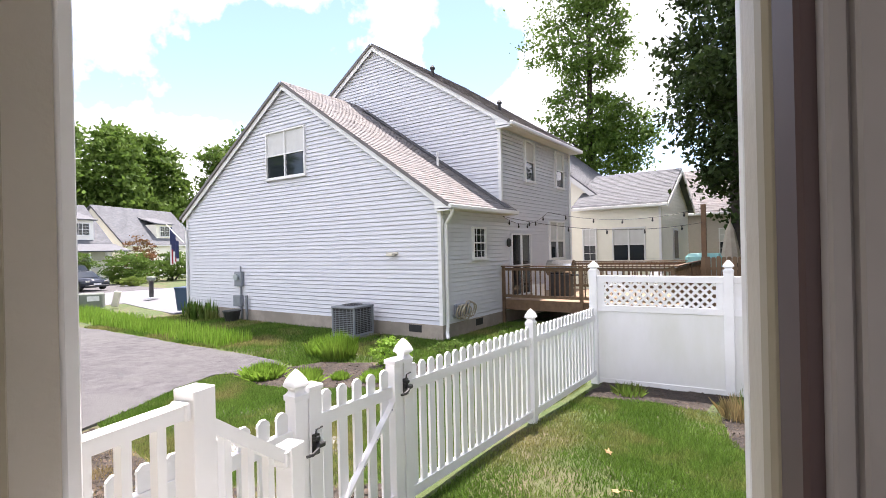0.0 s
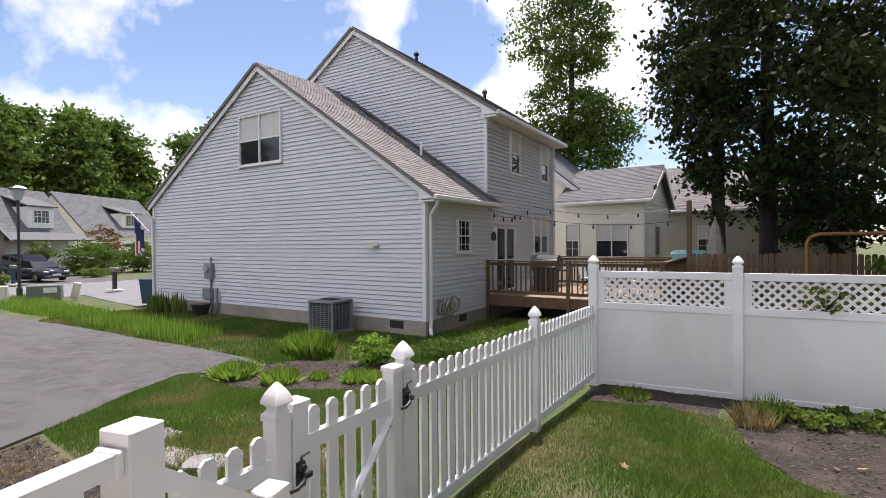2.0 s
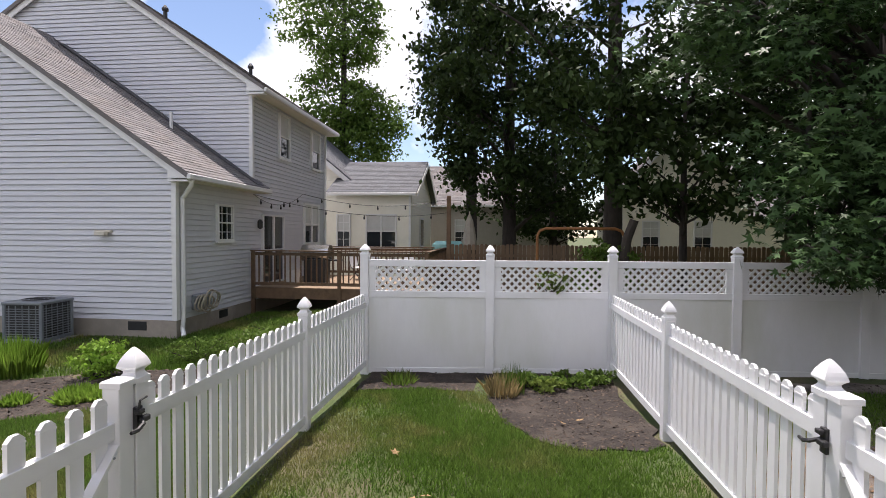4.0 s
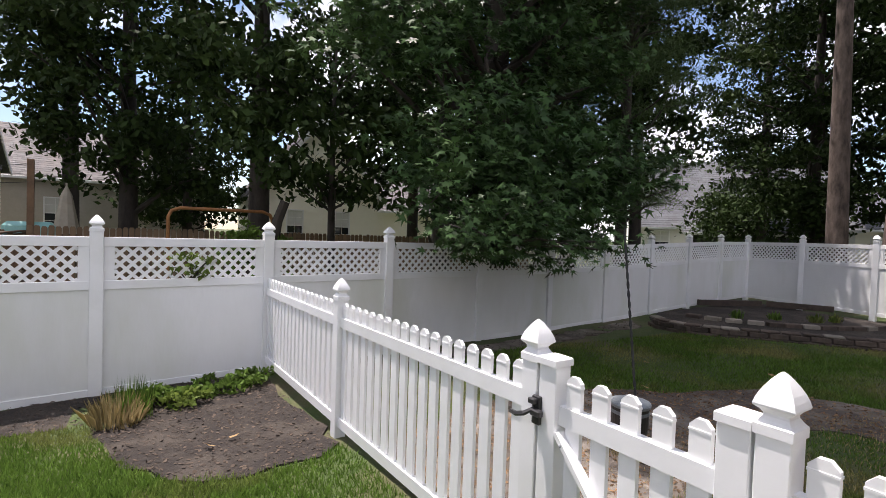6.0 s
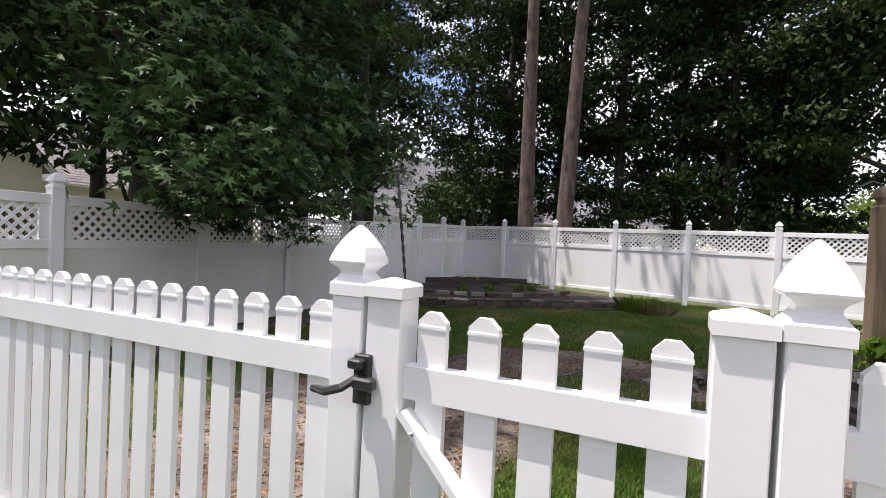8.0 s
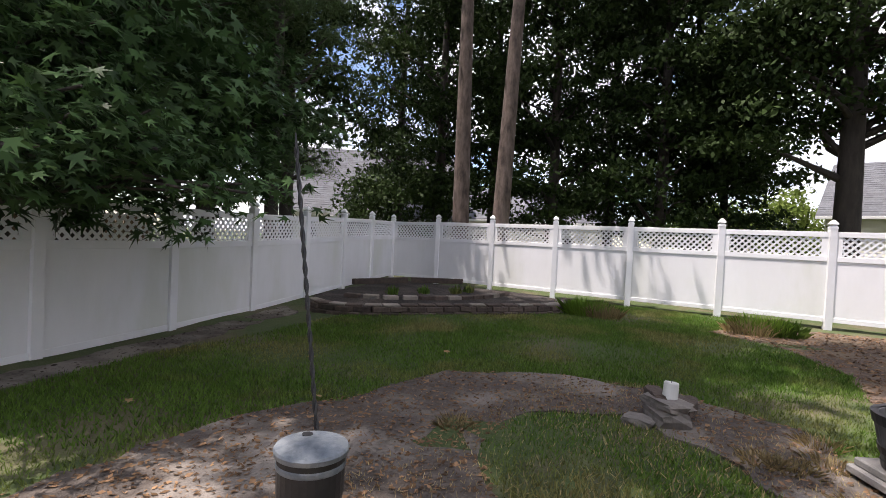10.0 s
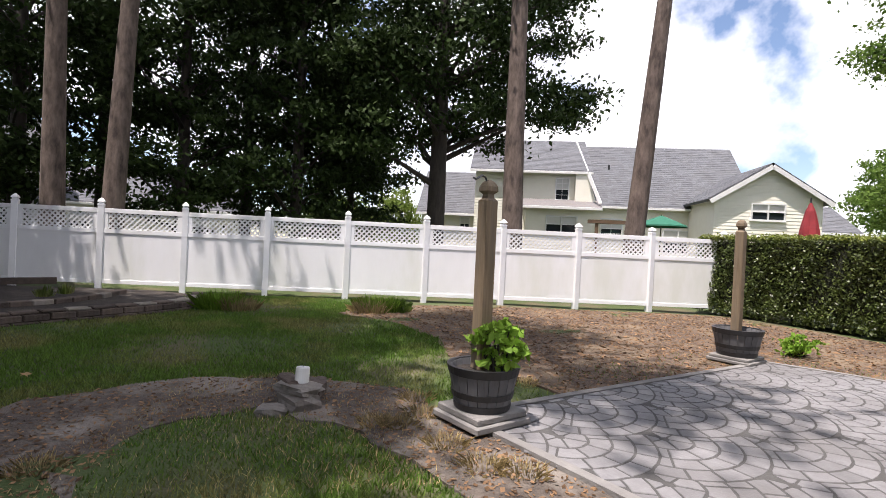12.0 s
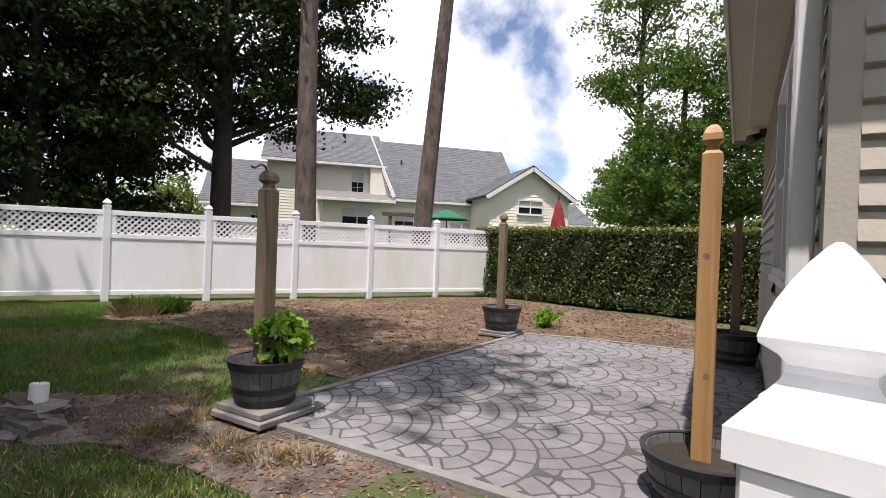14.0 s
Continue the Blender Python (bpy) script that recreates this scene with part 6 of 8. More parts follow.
wooden_post(2.98, -4.35, PZ + 0.3, 1.92, 0.05, WOOD_OLD, "weathered wooden post beside the house wall")

# ---- deck of the grey house and the gardens behind ----
def build_deck():
    dk = thing("deck", "raised wooden deck with a stained railing", "deck")
    x0, x1, y0, y1, fz = -7.38, -2.2, 13.9, 18.6, 0.50
    for i in range(30):
        y = y0 + 0.03 + i * 0.155
        part("deck_board", boxed(x0, y, fz - 0.035, x1, y + 0.145, fz), DECKTOP, dk)
    part("rim_board", boxed(x0, y0 - 0.05, 0.18, x1, y0 + 0.02, fz - 0.001), DECKWOOD, dk)
    part("rim_board", boxed(x1, y0 - 0.05, 0.18, x1 + 0.05, y1, fz - 0.001), DECKWOOD, dk)
    for x in (x0 + 0.06, -4.75, x1 - 0.05):
        part("post", boxed(x - 0.05, y0 - 0.12, -0.35, x + 0.05, y0 - 0.052, 1.55), DECKWOOD, dk)
    for y in (16.2, 18.5):
        part("post", boxed(x1 - 0.05, y - 0.05, -0.35, x1 + 0.048, y + 0.05, 1.55), DECKWOOD, dk)
    runs = (((x0, y0 - 0.085), (x1, y0 - 0.085)), ((x1, y0), (x1, y1)), ((x0, y1), (x1, y1)))
    for (ax, ay), (bx, by) in runs:
        part("cap_rail", beam(bmesh.new(), (ax, ay, 1.57), (bx, by, 1.57), 0.14, 0.038), DECKWOOD, dk)
        part("upper_rail", beam(bmesh.new(), (ax, ay + 0.01, 1.48), (bx, by + 0.01, 1.48), 0.04, 0.09), DECKWOOD, dk)
        part("lower_rail", beam(bmesh.new(), (ax, ay + 0.01, 0.62), (bx, by + 0.01, 0.62), 0.04, 0.09), DECKWOOD, dk)
        n = int(math.hypot(bx - ax, by - ay) / 0.155)
        for i in range(n):
            f = (i + 0.5) / n
            x, y = ax + (bx - ax) * f, ay + (by - ay) * f
            part("baluster", boxed(x - 0.018, y - 0.018, 0.64, x + 0.018, y + 0.018, 1.46), DECKWOOD, dk)
    g = thing("barbecue_grill", "dark barbecue grill with a bright steel lid on the deck", "grill")
    part("cart", boxed(-6.4, 15.3, fz, -5.7, 15.8, 1.25, 0.02), BLACK, g)
    bm = tube(bmesh.new(), [(-6.5, 15.55, 1.45), (-5.6, 15.55, 1.45)], 0.27, 14)
    part("lid", bm, CHROME, g, "bright steel lid")
    part("side_shelf", boxed(-5.62, 15.35, 1.2, -5.25, 15.75, 1.24), BLACK, g)
    b = thing("paper_bag", "white bag standing on the deck", "bag")
    hexa_bm = bmesh.new()
    hexa(hexa_bm, [(-6.62, 14.5, fz), (-6.3, 14.5, fz), (-6.3, 14.7, fz), (-6.62, 14.7, fz), (-6.66, 14.53, 0.95), (-6.27, 14.5, 0.98), (-6.29, 14.72, 0.96), (-6.62, 14.7, 0.93)])
    part("sack", hexa_bm, WHITECLOTH, b)
    c = None
    for k, (x, y, a) in enumerate(((-4.2, 15.4, 20), (-3.3, 15.9, -30), (-5.0, 16.8, 70))):
        if c is None:
            c = thing("patio_chair", "pale folding chair on the deck", "chair", pose(x, y, fz, 0, 0, a), "deck chairs")
            part("seat", boxed(-0.24, -0.22, 0.40, 0.24, 0.22, 0.43, 0.008), WHITECLOTH, c)
            bm = bmesh.new()
            hexa(bm, [(-0.24, 0.2, 0.46), (0.24, 0.2, 0.46), (0.24, 0.23, 0.46), (-0.24, 0.23, 0.46), (-0.24, 0.33, 0.92), (0.24, 0.33, 0.92), (0.24, 0.355, 0.92), (-0.24, 0.355, 0.92)])
            part("backrest", bm, WHITECLOTH, c)
            for sx in (-0.23, 0.23):
                part("leg", tube(bmesh.new(), [(sx, -0.22, 0.0), (sx, 0.2, 0.46), (sx, 0.34, 0.93)], 0.013, 6), BLACK, c)
                part("leg", tube(bmesh.new(), [(sx * 0.94, 0.22, 0.0), (sx * 0.94, -0.2, 0.42)], 0.013, 6), BLACK, c)
        else:
            copy_thing(c, pose(x, y, fz, 0, 0, a))
    w = thing("string_lights", "string of small bulbs hung from the house to a pole", "string lights")
    pts = []
    for k, (p, q) in enumerate((((-7.35, 13.9, 3.2), (-7.3, 17.5, 3.5)), ((-7.3, 17.5, 3.5), (-2.0, 18.5, 3.4)), ((-7.35, 13.9, 3.2), (-2.0, 18.5, 2.9)))):
        p, q = Vector(p), Vector(q)
        line = [p.lerp(q, i / 16) - Vector((0, 0, 0.35 * 4 * (i / 16) * (1 - i / 16))) for i in range(17)]
        part("wire", tube(bmesh.new(), line, 0.008, 4), BLACK, w)
        pts += line[2:-1:3]
    for v in pts:
        part("bulb", lathe(bmesh.new(), [(0.014, v.z), (0.018, v.z - 0.05), (0.035, v.z - 0.10), (0.02, v.z - 0.15)], 6, v.x, v.y), BLACK, w)
    t = thing("pergola_post", "dark timber post at the corner of the deck", "post")
    part("shaft", boxed(-2.15, 18.4, 0.2, -2.0, 18.55, 3.5), DECKWOOD, t)
    part("rail", boxed(-2.13, 18.55, 1.2, -2.02, 20.4, 1.35), DECKWOOD, t)


build_deck()


def simple_house(label, origin, ang, bodies, wall, roof, windows=(), detail=True):
    """bodies: (x0, x1, y0, y1, eave, ridge, along) in the house's own axes, the front looking along -y; along: 'x' or 'y', the ridge's way."""
    h = thing("house", label, "house", Matrix.Translation(origin) @ Matrix.Rotation(ang, 4, "Z"))
    for x0, x1, y0, y1, e, r, along in bodies:
        bm = bmesh.new()
        o = 0.3
        rf = bmesh.new()
        if along == "x":
            ym = (y0 + y1) / 2
            pts = [(y0, -0.5), (y1, -0.5), (y1, e), (ym, r), (y0, e)]
            f = [bm.verts.new((x0, y, z)) for y, z in pts]
            b = [bm.verts.new((x1, y, z)) for y, z in pts]
            k = (r - e) / (ym - y0)
            slab(rf, [(x0 - o, y0 - o, e - o * k), (x1 + o, y0 - o, e - o * k), (x1 + o, ym, r), (x0 - o, ym, r)], 0.14)
            slab(rf, [(x1 + o, y1 + o, e - o * k), (x0 - o, y1 + o, e - o * k), (x0 - o, ym, r), (x1 + o, ym, r)], 0.14)
            up = 0.14 / math.cos(math.atan(k)) + 0.005
            tl = 0.3 if detail else 0.9
            sh = shingles(bmesh.new(), (x0 - o, y0 - o, e - o * k + up), (x1 + o, y0 - o, e - o * k + up), (x0 - o, ym, r + up), (x1 + o, ym, r + up), tl * 0.6, tl, 5)
        else:
            xm = (x0 + x1) / 2
            pts = [(x0, -0.5), (x1, -0.5), (x1, e), (xm, r), (x0, e)]
            f = [bm.verts.new((x, y0, z)) for x, z in pts]
            b = [bm.verts.new((x, y1, z)) for x, z in pts]
            k = (r - e) / (xm - x0)
            slab(rf, [(x1 + o, y0 - o, e - o * k), (x1 + o, y1 + o, e - o * k), (xm, y1 + o, r), (xm, y0 - o, r)], 0.14)
            slab(rf, [(x0 - o, y1 + o, e - o * k), (x0 - o, y0 - o, e - o * k), (xm, y0 - o, r), (xm, y1 + o, r)], 0.14)
            up = 0.14 / math.cos(math.atan(k)) + 0.005
            tl = 0.3 if detail else 0.9
            sh = shingles(bmesh.new(), (x1 + o, y0 - o, e - o * k + up), (x1 + o, y1 + o, e - o * k + up), (xm, y0 - o, r + up), (xm, y1 + o, r + up), tl * 0.6, tl, 5)
            shingles(sh, (x0 - o, y0 - o, e - o * k + up), (x0 - o, y1 + o, e - o * k + up), (xm, y0 - o, r + up), (xm, y1 + o, r + up), tl * 0.6, tl, 6)
        bm.faces.new(f)
        bm.faces.new(b[::-1])
        for i in range(5):
            bm.faces.new((f[i], b[i], b[(i + 1) % 5], f[(i + 1) % 5]))
        bmesh.ops.recalc_face_normals(bm, faces=bm.faces[:])
        part("wall", bm, wall, h)
        part("roof", rf, roof, h)
        tagged(part("shingles", sh, roof, h), kind="stuff")
        if along == "x":
            part("siding", siding(bmesh.new(), (x0, y0), (x1, y0), 0.0, e, 0.16, (0, -1), (), 0.022, slot=0.008), wall, h)
            part("gutter", boxed(x0 - o, y0 - o - 0.1, e - o * k - 0.03, x1 + o, y0 - o - 0.002, e - o * k + 0.10, 0.01), TRIM, h)
        else:
            xm = (x0 + x1) / 2
            gg = lambda z, e=e, r=r, L=x1 - x0: (0.0, L) if z <= e else ((z - e) / (r - e) * L / 2, L - (z - e) / (r - e) * L / 2)
            part("siding", siding(bmesh.new(), (x0, y0), (x1, y0), 0.0, r - 0.05, 0.16, (0, -1), (), 0.022, gg, 0.008), wall, h)
            for xa in (x0 - o, x1 + o):
                part("rake_board", beam(bmesh.new(), (xa, y0 - o - 0.02, e - o * k - 0.02), (xm, y0 - o - 0.02, r - 0.02), 0.03, 0.2), TRIM, h)
    for x, z, w, hh, y, n in windows:
        window(h, Matrix.Translation((x + w, y - 0.07, z)) @ Matrix.Rotation(math.pi, 4, "Z"), w, hh, (n, 1), (1, 3) if n == 1 else (0, 0), 0.5)
    return h


# cream house beyond the deck
simple_house("cream house with a grey shingle roof beyond the deck", (0, 0, 0), 0.0,
             [(-7.6, -4.1, 22.0, 28.6, 3.95, 5.6, "x"), (-17.0, -6.6, 23.2, 32.0, 4.0, 8.3, "y")], SIDING_CREAM, ROOF_GREY,
             [(-6.15, 1.45, 1.4, 1.5, 22.0, 2), (-7.5, 1.45, 0.65, 1.5, 22.0, 1)])
east_face = thing("side_wall_trim", "white framed door on the cream house's side wall", "door")
part("siding", siding(bmesh.new(), (-4.1, 22.0), (-4.1, 28.6), 0.0, 5.5, 0.16, (1, 0), [(2.3, 3.6, 0.2, 3.0)], 0.022, lambda z: (0.0, 6.6) if z <= 3.95 else ((z - 3.95) * 2.0, 6.6 - (z - 3.95) * 2.0), 0.008), SIDING_CREAM, east_face)
for ya in (21.7, 28.9):
    part("rake_board", beam(bmesh.new(), (-3.78, ya, 3.78), (-3.78, 25.3, 5.58), 0.03, 0.2), TRIM, east_face)
part("downspout", boxed(-4.2, 21.93, 0.1, -4.11, 21.975, 3.8), TRIM, east_face)
part("door_frame", boxed(-4.09, 24.4, 0.3, -4.05, 25.5, 2.9), TRIM, east_face)
part("door_glass", boxed(-4.045, 24.5, 1.5, -4.035, 25.4, 2.8), GLASS, east_face)
simple_house("brown house behind the trees", (0, 0, 0), 0.0, [(-5.6, 4.0, 31.0, 38.0, 4.0, 6.6, "x")], SIDING_TAN, ROOF, [(-2.9, 1.5, 0.9, 1.5, 31.0, 1)])
simple_house("pale cream house half hidden by the trees", (0, 0, 0), radians(-6), [(2.6, 8.6, 25.5, 33.0, 3.6, 7.2, "y"), (8.6, 15.0, 27.0, 33.0, 3.2, 5.8, "x")], SIDING_CREAM, ROOF,
             [(4.0, 1.3, 0.8, 1.5, 25.5, 1), (6.3, 1.3, 0.8, 1.5, 25.5, 1)])
hz = simple_house("house with a grey roof and a dark screened porch", (27.5, 14.6, 0), radians(-66), [(-5.0, 5.0, 0.0, 7.0, 2.9, 6.6, "x"), (-2.0, 4.0, -2.0, 0.2, 2.5, 3.3, "x")], SIDING_WHITE, ROOF_GREY, [(-4.2, 1.2, 1.0, 1.3, 0.0, 1)])
part("porch_screen", boxed(-1.8, -2.06, 0.9, 3.8, -2.03, 2.35), BLACK, hz)
for x in (-1.9, -0.1, 1.8, 3.8):
    part("porch_post", boxed(x - 0.06, -2.12, 0.0, x + 0.06, -2.062, 2.45), TRIM, hz)
simple_house("low pale yellow house behind the pines", (34.0, 4.5, 0), radians(-80), [(-9.0, 3.0, 0.0, 7.0, 2.9, 5.0, "x")], SIDING_CREAM, ROOF_GREY, [(-6, 1.2, 1.0, 1.3, 0.0, 1), (-1, 1.2, 1.6, 1.3, 0.0, 2)])


def build_cream_house():
    """The wide house behind the side fence; its own axes: x to the viewer's right, y away."""
    ax = Vector((1.726, -1.01)).normalized()
    ang = math.atan2(-ax.x, ax.y)
    o = Vector((1.485, 2.421)) + ax * 28
    h = simple_house("wide cream house with grey shingle roofs behind the fence", (o.x, o.y, 0), ang,
                     [(-5.1, -2.05, 0.6, 6.6, 3.5, 6.0, "x"), (-2.05, 4.0, 0.0, 7.0, 5.9, 8.1, "x"), (4.0, 12.6, 0.4, 7.8, 4.25, 7.9, "x"), (9.5, 14.2, -3.0, 4.0, 4.35, 5.85, "y"), (14.2, 18.0, 1.0, 6.0, 3.2, 4.6, "x")],
                     SIDING_CREAM, ROOF_GREY,
                     [(2.35, 4.25, 0.75, 1.25, 0.0, 1), (1.85, 2.45, 1.65, 0.9, -0.9, 2), (11.1, 3.35, 1.5, 0.8, -3.0, 2), (4.9, 2.3, 1.2, 1.1, 0.4, 1), (-2.9, 2.4, 0.6, 0.8, 0.6, 1), (8.2, 1.6, 1.6, 1.3, 0.4, 2)])
    bm = bmesh.new()
    box(bm, 0.8, -0.9, -0.4, 4.3, -0.02, 3.75)
    part("bay_wall", bm, SIDING_CREAM, h)
    part("bay_siding", siding(bmesh.new(), (0.8, -0.9), (4.3, -0.9), 0.0, 3.7, 0.16, (0, -1), (), 0.022, slot=0.008), SIDING_CREAM, h)
    bm = bmesh.new()
    slab(bm, [(0.5, -1.25, 3.72), (4.7, -1.25, 3.72), (4.7, -0.01, 4.2), (0.5, -0.01, 4.2)], 0.12)
    part("bay_roof", bm, ROOF, h)
    part("bay_gutter", boxed(0.5, -1.34, 3.68, 4.7, -1.255, 3.82, 0.01), TRIM, h)
    part("rake_board", beam(bmesh.new(), (3.75, 3.5, 8.32), (4.02, -0.34, 5.78), 0.05, 0.22), TRIM, h)
    part("rake_board", beam(bmesh.new(), (4.02, -0.36, 5.76), (4.62, -1.1, 4.05), 0.05, 0.2), TRIM, h)
    bm = bmesh.new()
    v = [[bm.verts.new((x, y, z)) for x, z in ((3.4, 4.0), (4.58, 4.0), (4.0, 5.7), (3.4, 5.7))] for y in (-0.32, -0.03)]
    bm.faces.new(v[0])
    bm.faces.new(v[1][::-1])
    for k in range(4):
        bm.faces.new((v[0][k], v[1][k], v[1][(k + 1) % 4], v[0][(k + 1) % 4]))
    part("flared_wall", bm, SIDING_CREAM, h)
    part("vent_pipe", tube(bmesh.new(), [(5.6, 2.4, 5.8), (5.6, 2.4, 6.7)], 0.06, 6), BLACK, h)
    m = h.matrix_world.copy()
    pg = thing("pergola", "small wooden pergola behind the white fence", "pergola", m)
    for x in (4.0, 5.6):
        part("post", boxed(x - 0.07, -4.0, -0.3, x + 0.07, -3.86, 2.85), DECKWOOD, pg)
    part("beam", boxed(3.6, -4.05, 2.86, 6.2, -3.8, 3.02), DECKWOOD, pg)
    um = thing("garden_umbrella", "open green garden umbrella behind the fence", "umbrella", m @ Matrix.Translation((6.4, -5.6, 0)))
    part("canopy", lathe(bmesh.new(), [(1.1, 2.72), (1.08, 2.78), (0.6, 2.98), (0.04, 3.2)], 8, caps=False), GREENCLOTH, um)
    part("pole", tube(bmesh.new(), [(0, 0, 0.0), (0, 0, 3.25)], 0.03, 8), CHROME, um)
    um = thing("garden_umbrella", "folded red garden umbrella behind the hedge", "umbrella", m @ Matrix.Translation((8.75, -12.0, 0)))
    part("canopy", lathe(bmesh.new(), [(0.26, 2.05), (0.30, 2.1), (0.24, 2.5), (0.13, 3.0), (0.03, 3.25)], 9, caps=False), RED, um)
    part("pole", tube(bmesh.new(), [(0, 0, 0.0), (0, 0, 3.4)], 0.025, 8), BLACK, um)


build_cream_house()


def board_fence():
    t = thing("board_fence", "brown wooden board fence behind the white fence", "fence")
    me = bpy.data.meshes.new("board")
    bm = bmesh.new()
    o = [(-0.065, -0.35), (0.065, -0.35), (0.065, 1.68), (0.04, 1.73), (-0.04, 1.73), (-0.065, 1.68)]
    f = [bm.verts.new((x, -0.01, z)) for x, z in o]
    b = [bm.verts.new((x, 0.01, z)) for x, z in o]
    bm.faces.new(f)
    bm.faces.new(b[::-1])
    for i in range(6):
        bm.faces.new((f[i], b[i], b[(i + 1) % 6], f[(i + 1) % 6]))
    bm.to_mesh(me)
    bm.free()
    me.materials.append(FENCEWOOD)
    rr = random.Random(3)
    for i in range(118):
        share("board", me, t, pose(-2.0 + 0.148 * i, 17.6 + rr.uniform(-0.01, 0.01), rr.uniform(-0.02, 0.02)))
    for z in (0.2, 1.3):
        part("rail", boxed(-2.1, 17.62, z, 15.5, 17.66, z + 0.09), FENCEWOOD, t)
    s = thing("swing_frame", "rusty orange pipe frame of an old swing", "swing frame")
    part("pipe", tube(bmesh.new(), [(0.85, 14.5, -0.05), (0.85, 14.5, 2.05), (0.92, 14.5, 2.2), (1.1, 14.5, 2.27), (3.0, 14.45, 2.27), (3.18, 14.45, 2.2), (3.25, 14.45, 2.05), (3.25, 14.45, -0.05)], 0.042, 8), RUST, s)
    u = thing("garden_umbrella", "folded beige umbrella beyond the board fence", "umbrella", pose(-1.33, 18.9, 0))
    part("canopy", lathe(bmesh.new(), [(0.30, 1.5), (0.33, 1.55), (0.25, 2.0), (0.14, 2.6), (0.03, 2.85)], 9, caps=False), BEIGECLOTH, u)
    part("pole", tube(bmesh.new(), [(0, 0, 0), (0, 0, 2.95)], 0.025, 8), BEIGECLOTH, u)
    b = thing("pool_cover", "pale teal rounded pool cover beyond the fence", "pool cover")
    part("cover", boxed(-2.7, 18.5, 1.2, -1.55, 19.3, 1.82, 0.12), TEAL, b)
    part("pool_wall", boxed(-2.65, 18.55, -0.2, -1.6, 19.25, 1.199), ACPALE, b)


board_fence()
shrub("leafy green brush pile behind the white fence", 2.3, 12.4, 1.0, 0.6, 2.05, LEAF, 130, 14, 0.13, 91, 0.14)
shrub("bright vine poking through the white lattice", 0.50, 7.60, 0.26, 0.10, 0.36, LEAF_LIGHT, 30, 7, 0.08, 92, 0.05, "vine", "vine").location = (0, 0, 1.22)
lg = thing("cut_log", "pale cut log leaning in the brush", "log")
part("log", tube(bmesh.new(), [(2.5, 12.3, 0.0), (2.75, 12.2, 2.0), (2.9, 12.15, 2.45)], [0.13, 0.11, 0.10], 8), BARK, lg)

# ---- air conditioners ----
def condenser(label, x, y, w, h, ang, top_mat, body_mat, rows, round_top):
    t = thing("air_conditioner", label, "air conditioner", pose(x, y, ground_z(x, y), 0, 0, ang), "outdoor units")
    part("pad", boxed(-w * 0.6, -w * 0.6, -0.1, w * 0.6, w * 0.6, 0.06, 0.01), CONCRETE, t)
    b = w / 2
    part("coil", boxed(-b + 0.04, -b + 0.04, 0.07, b - 0.04, b - 0.04, h - 0.1), BLACK, t)
    for sx in (-1, 1):
        for sy in (-1, 1):
            part("corner_post", boxed(min(sx * b, sx * (b - 0.07)), min(sy * b, sy * (b - 0.07)), 0.062, max(sx * b, sx * (b - 0.07)), max(sy * b, sy * (b - 0.07)), h - 0.1, 0.015), body_mat, t)
    part("base_pan", boxed(-b, -b, 0.061, b, b, 0.14, 0.01), body_mat, t)
    for k in range(4):
        m = Matrix.Rotation(k * math.pi / 2, 4, "Z")
        bm = bmesh.new()
        for i in range(rows):
            z = 0.16 + (h - 0.32) * (i + 0.5) / rows
            box(bm, -b + 0.07, b - 0.028, z - 0.007, b - 0.07, b - 0.012, z + 0.007)
        for i in range(5):
            xx = -b + 0.07 + (w - 0.14) * (i + 0.5) / 5
            box(bm, xx - 0.006, b - 0.0285, 0.15, xx + 0.006, b - 0.0125, h - 0.12)
        ob = part("louvre_panel", bm, body_mat if rows < 20 else BLACK, t)
        ob.matrix_local = m
    if round_top:
        part("fan_housing", lathe(bmesh.new(), [(b + 0.02, h - 0.1), (b + 0.02, h - 0.04), (b - 0.03, h + 0.10), (b - 0.06, h + 0.13)], square=True), body_mat, t)
        part("top_cover", lathe(bmesh.new(), [(b - 0.058, h + 0.131), (b - 0.10, h + 0.165), (b - 0.24, h + 0.19)], square=True), top_mat, t, "pale domed lid")
        for k in range(4):
            bm = bmesh.new()
            for i in range(7):
                f = i / 7
                z = h - 0.03 + 0.125 * f
                beam(bm, (-b + 0.1, b + 0.016 - 0.048 * f, z), (b - 0.1, b + 0.022 - 0.048 * f, z), 0.016, 0.012)
            ob = part("grille", bm, BLACK, t)
            ob.matrix_local = Matrix.Rotation(k * math.pi / 2, 4, "Z")
    else:
        part("top_cover", boxed(-b - 0.01, -b - 0.01, h - 0.1, b + 0.01, b + 0.01, h - 0.04, 0.015), body_mat, t)
        bm = bmesh.new()
        for r in (0.08, 0.15, 0.22, 0.29):
            tube(bm, [(r * math.cos(a), r * math.sin(a), h - 0.02) for a in [2 * math.pi * i / 18 for i in range(19)]], 0.008, 4)
        part("fan_guard", bm, BLACK, t)


condenser("large dark air-conditioner unit with a domed pale top", -6.10, 0.44, 0.95, 1.36, 4, ACPALE, DARKGREEN, 40, True)
condenser("grey air-conditioner unit beside the grey house", -10.1, 9.75, 0.86, 0.95, 4, ACGREY, ACGREY, 12, False)

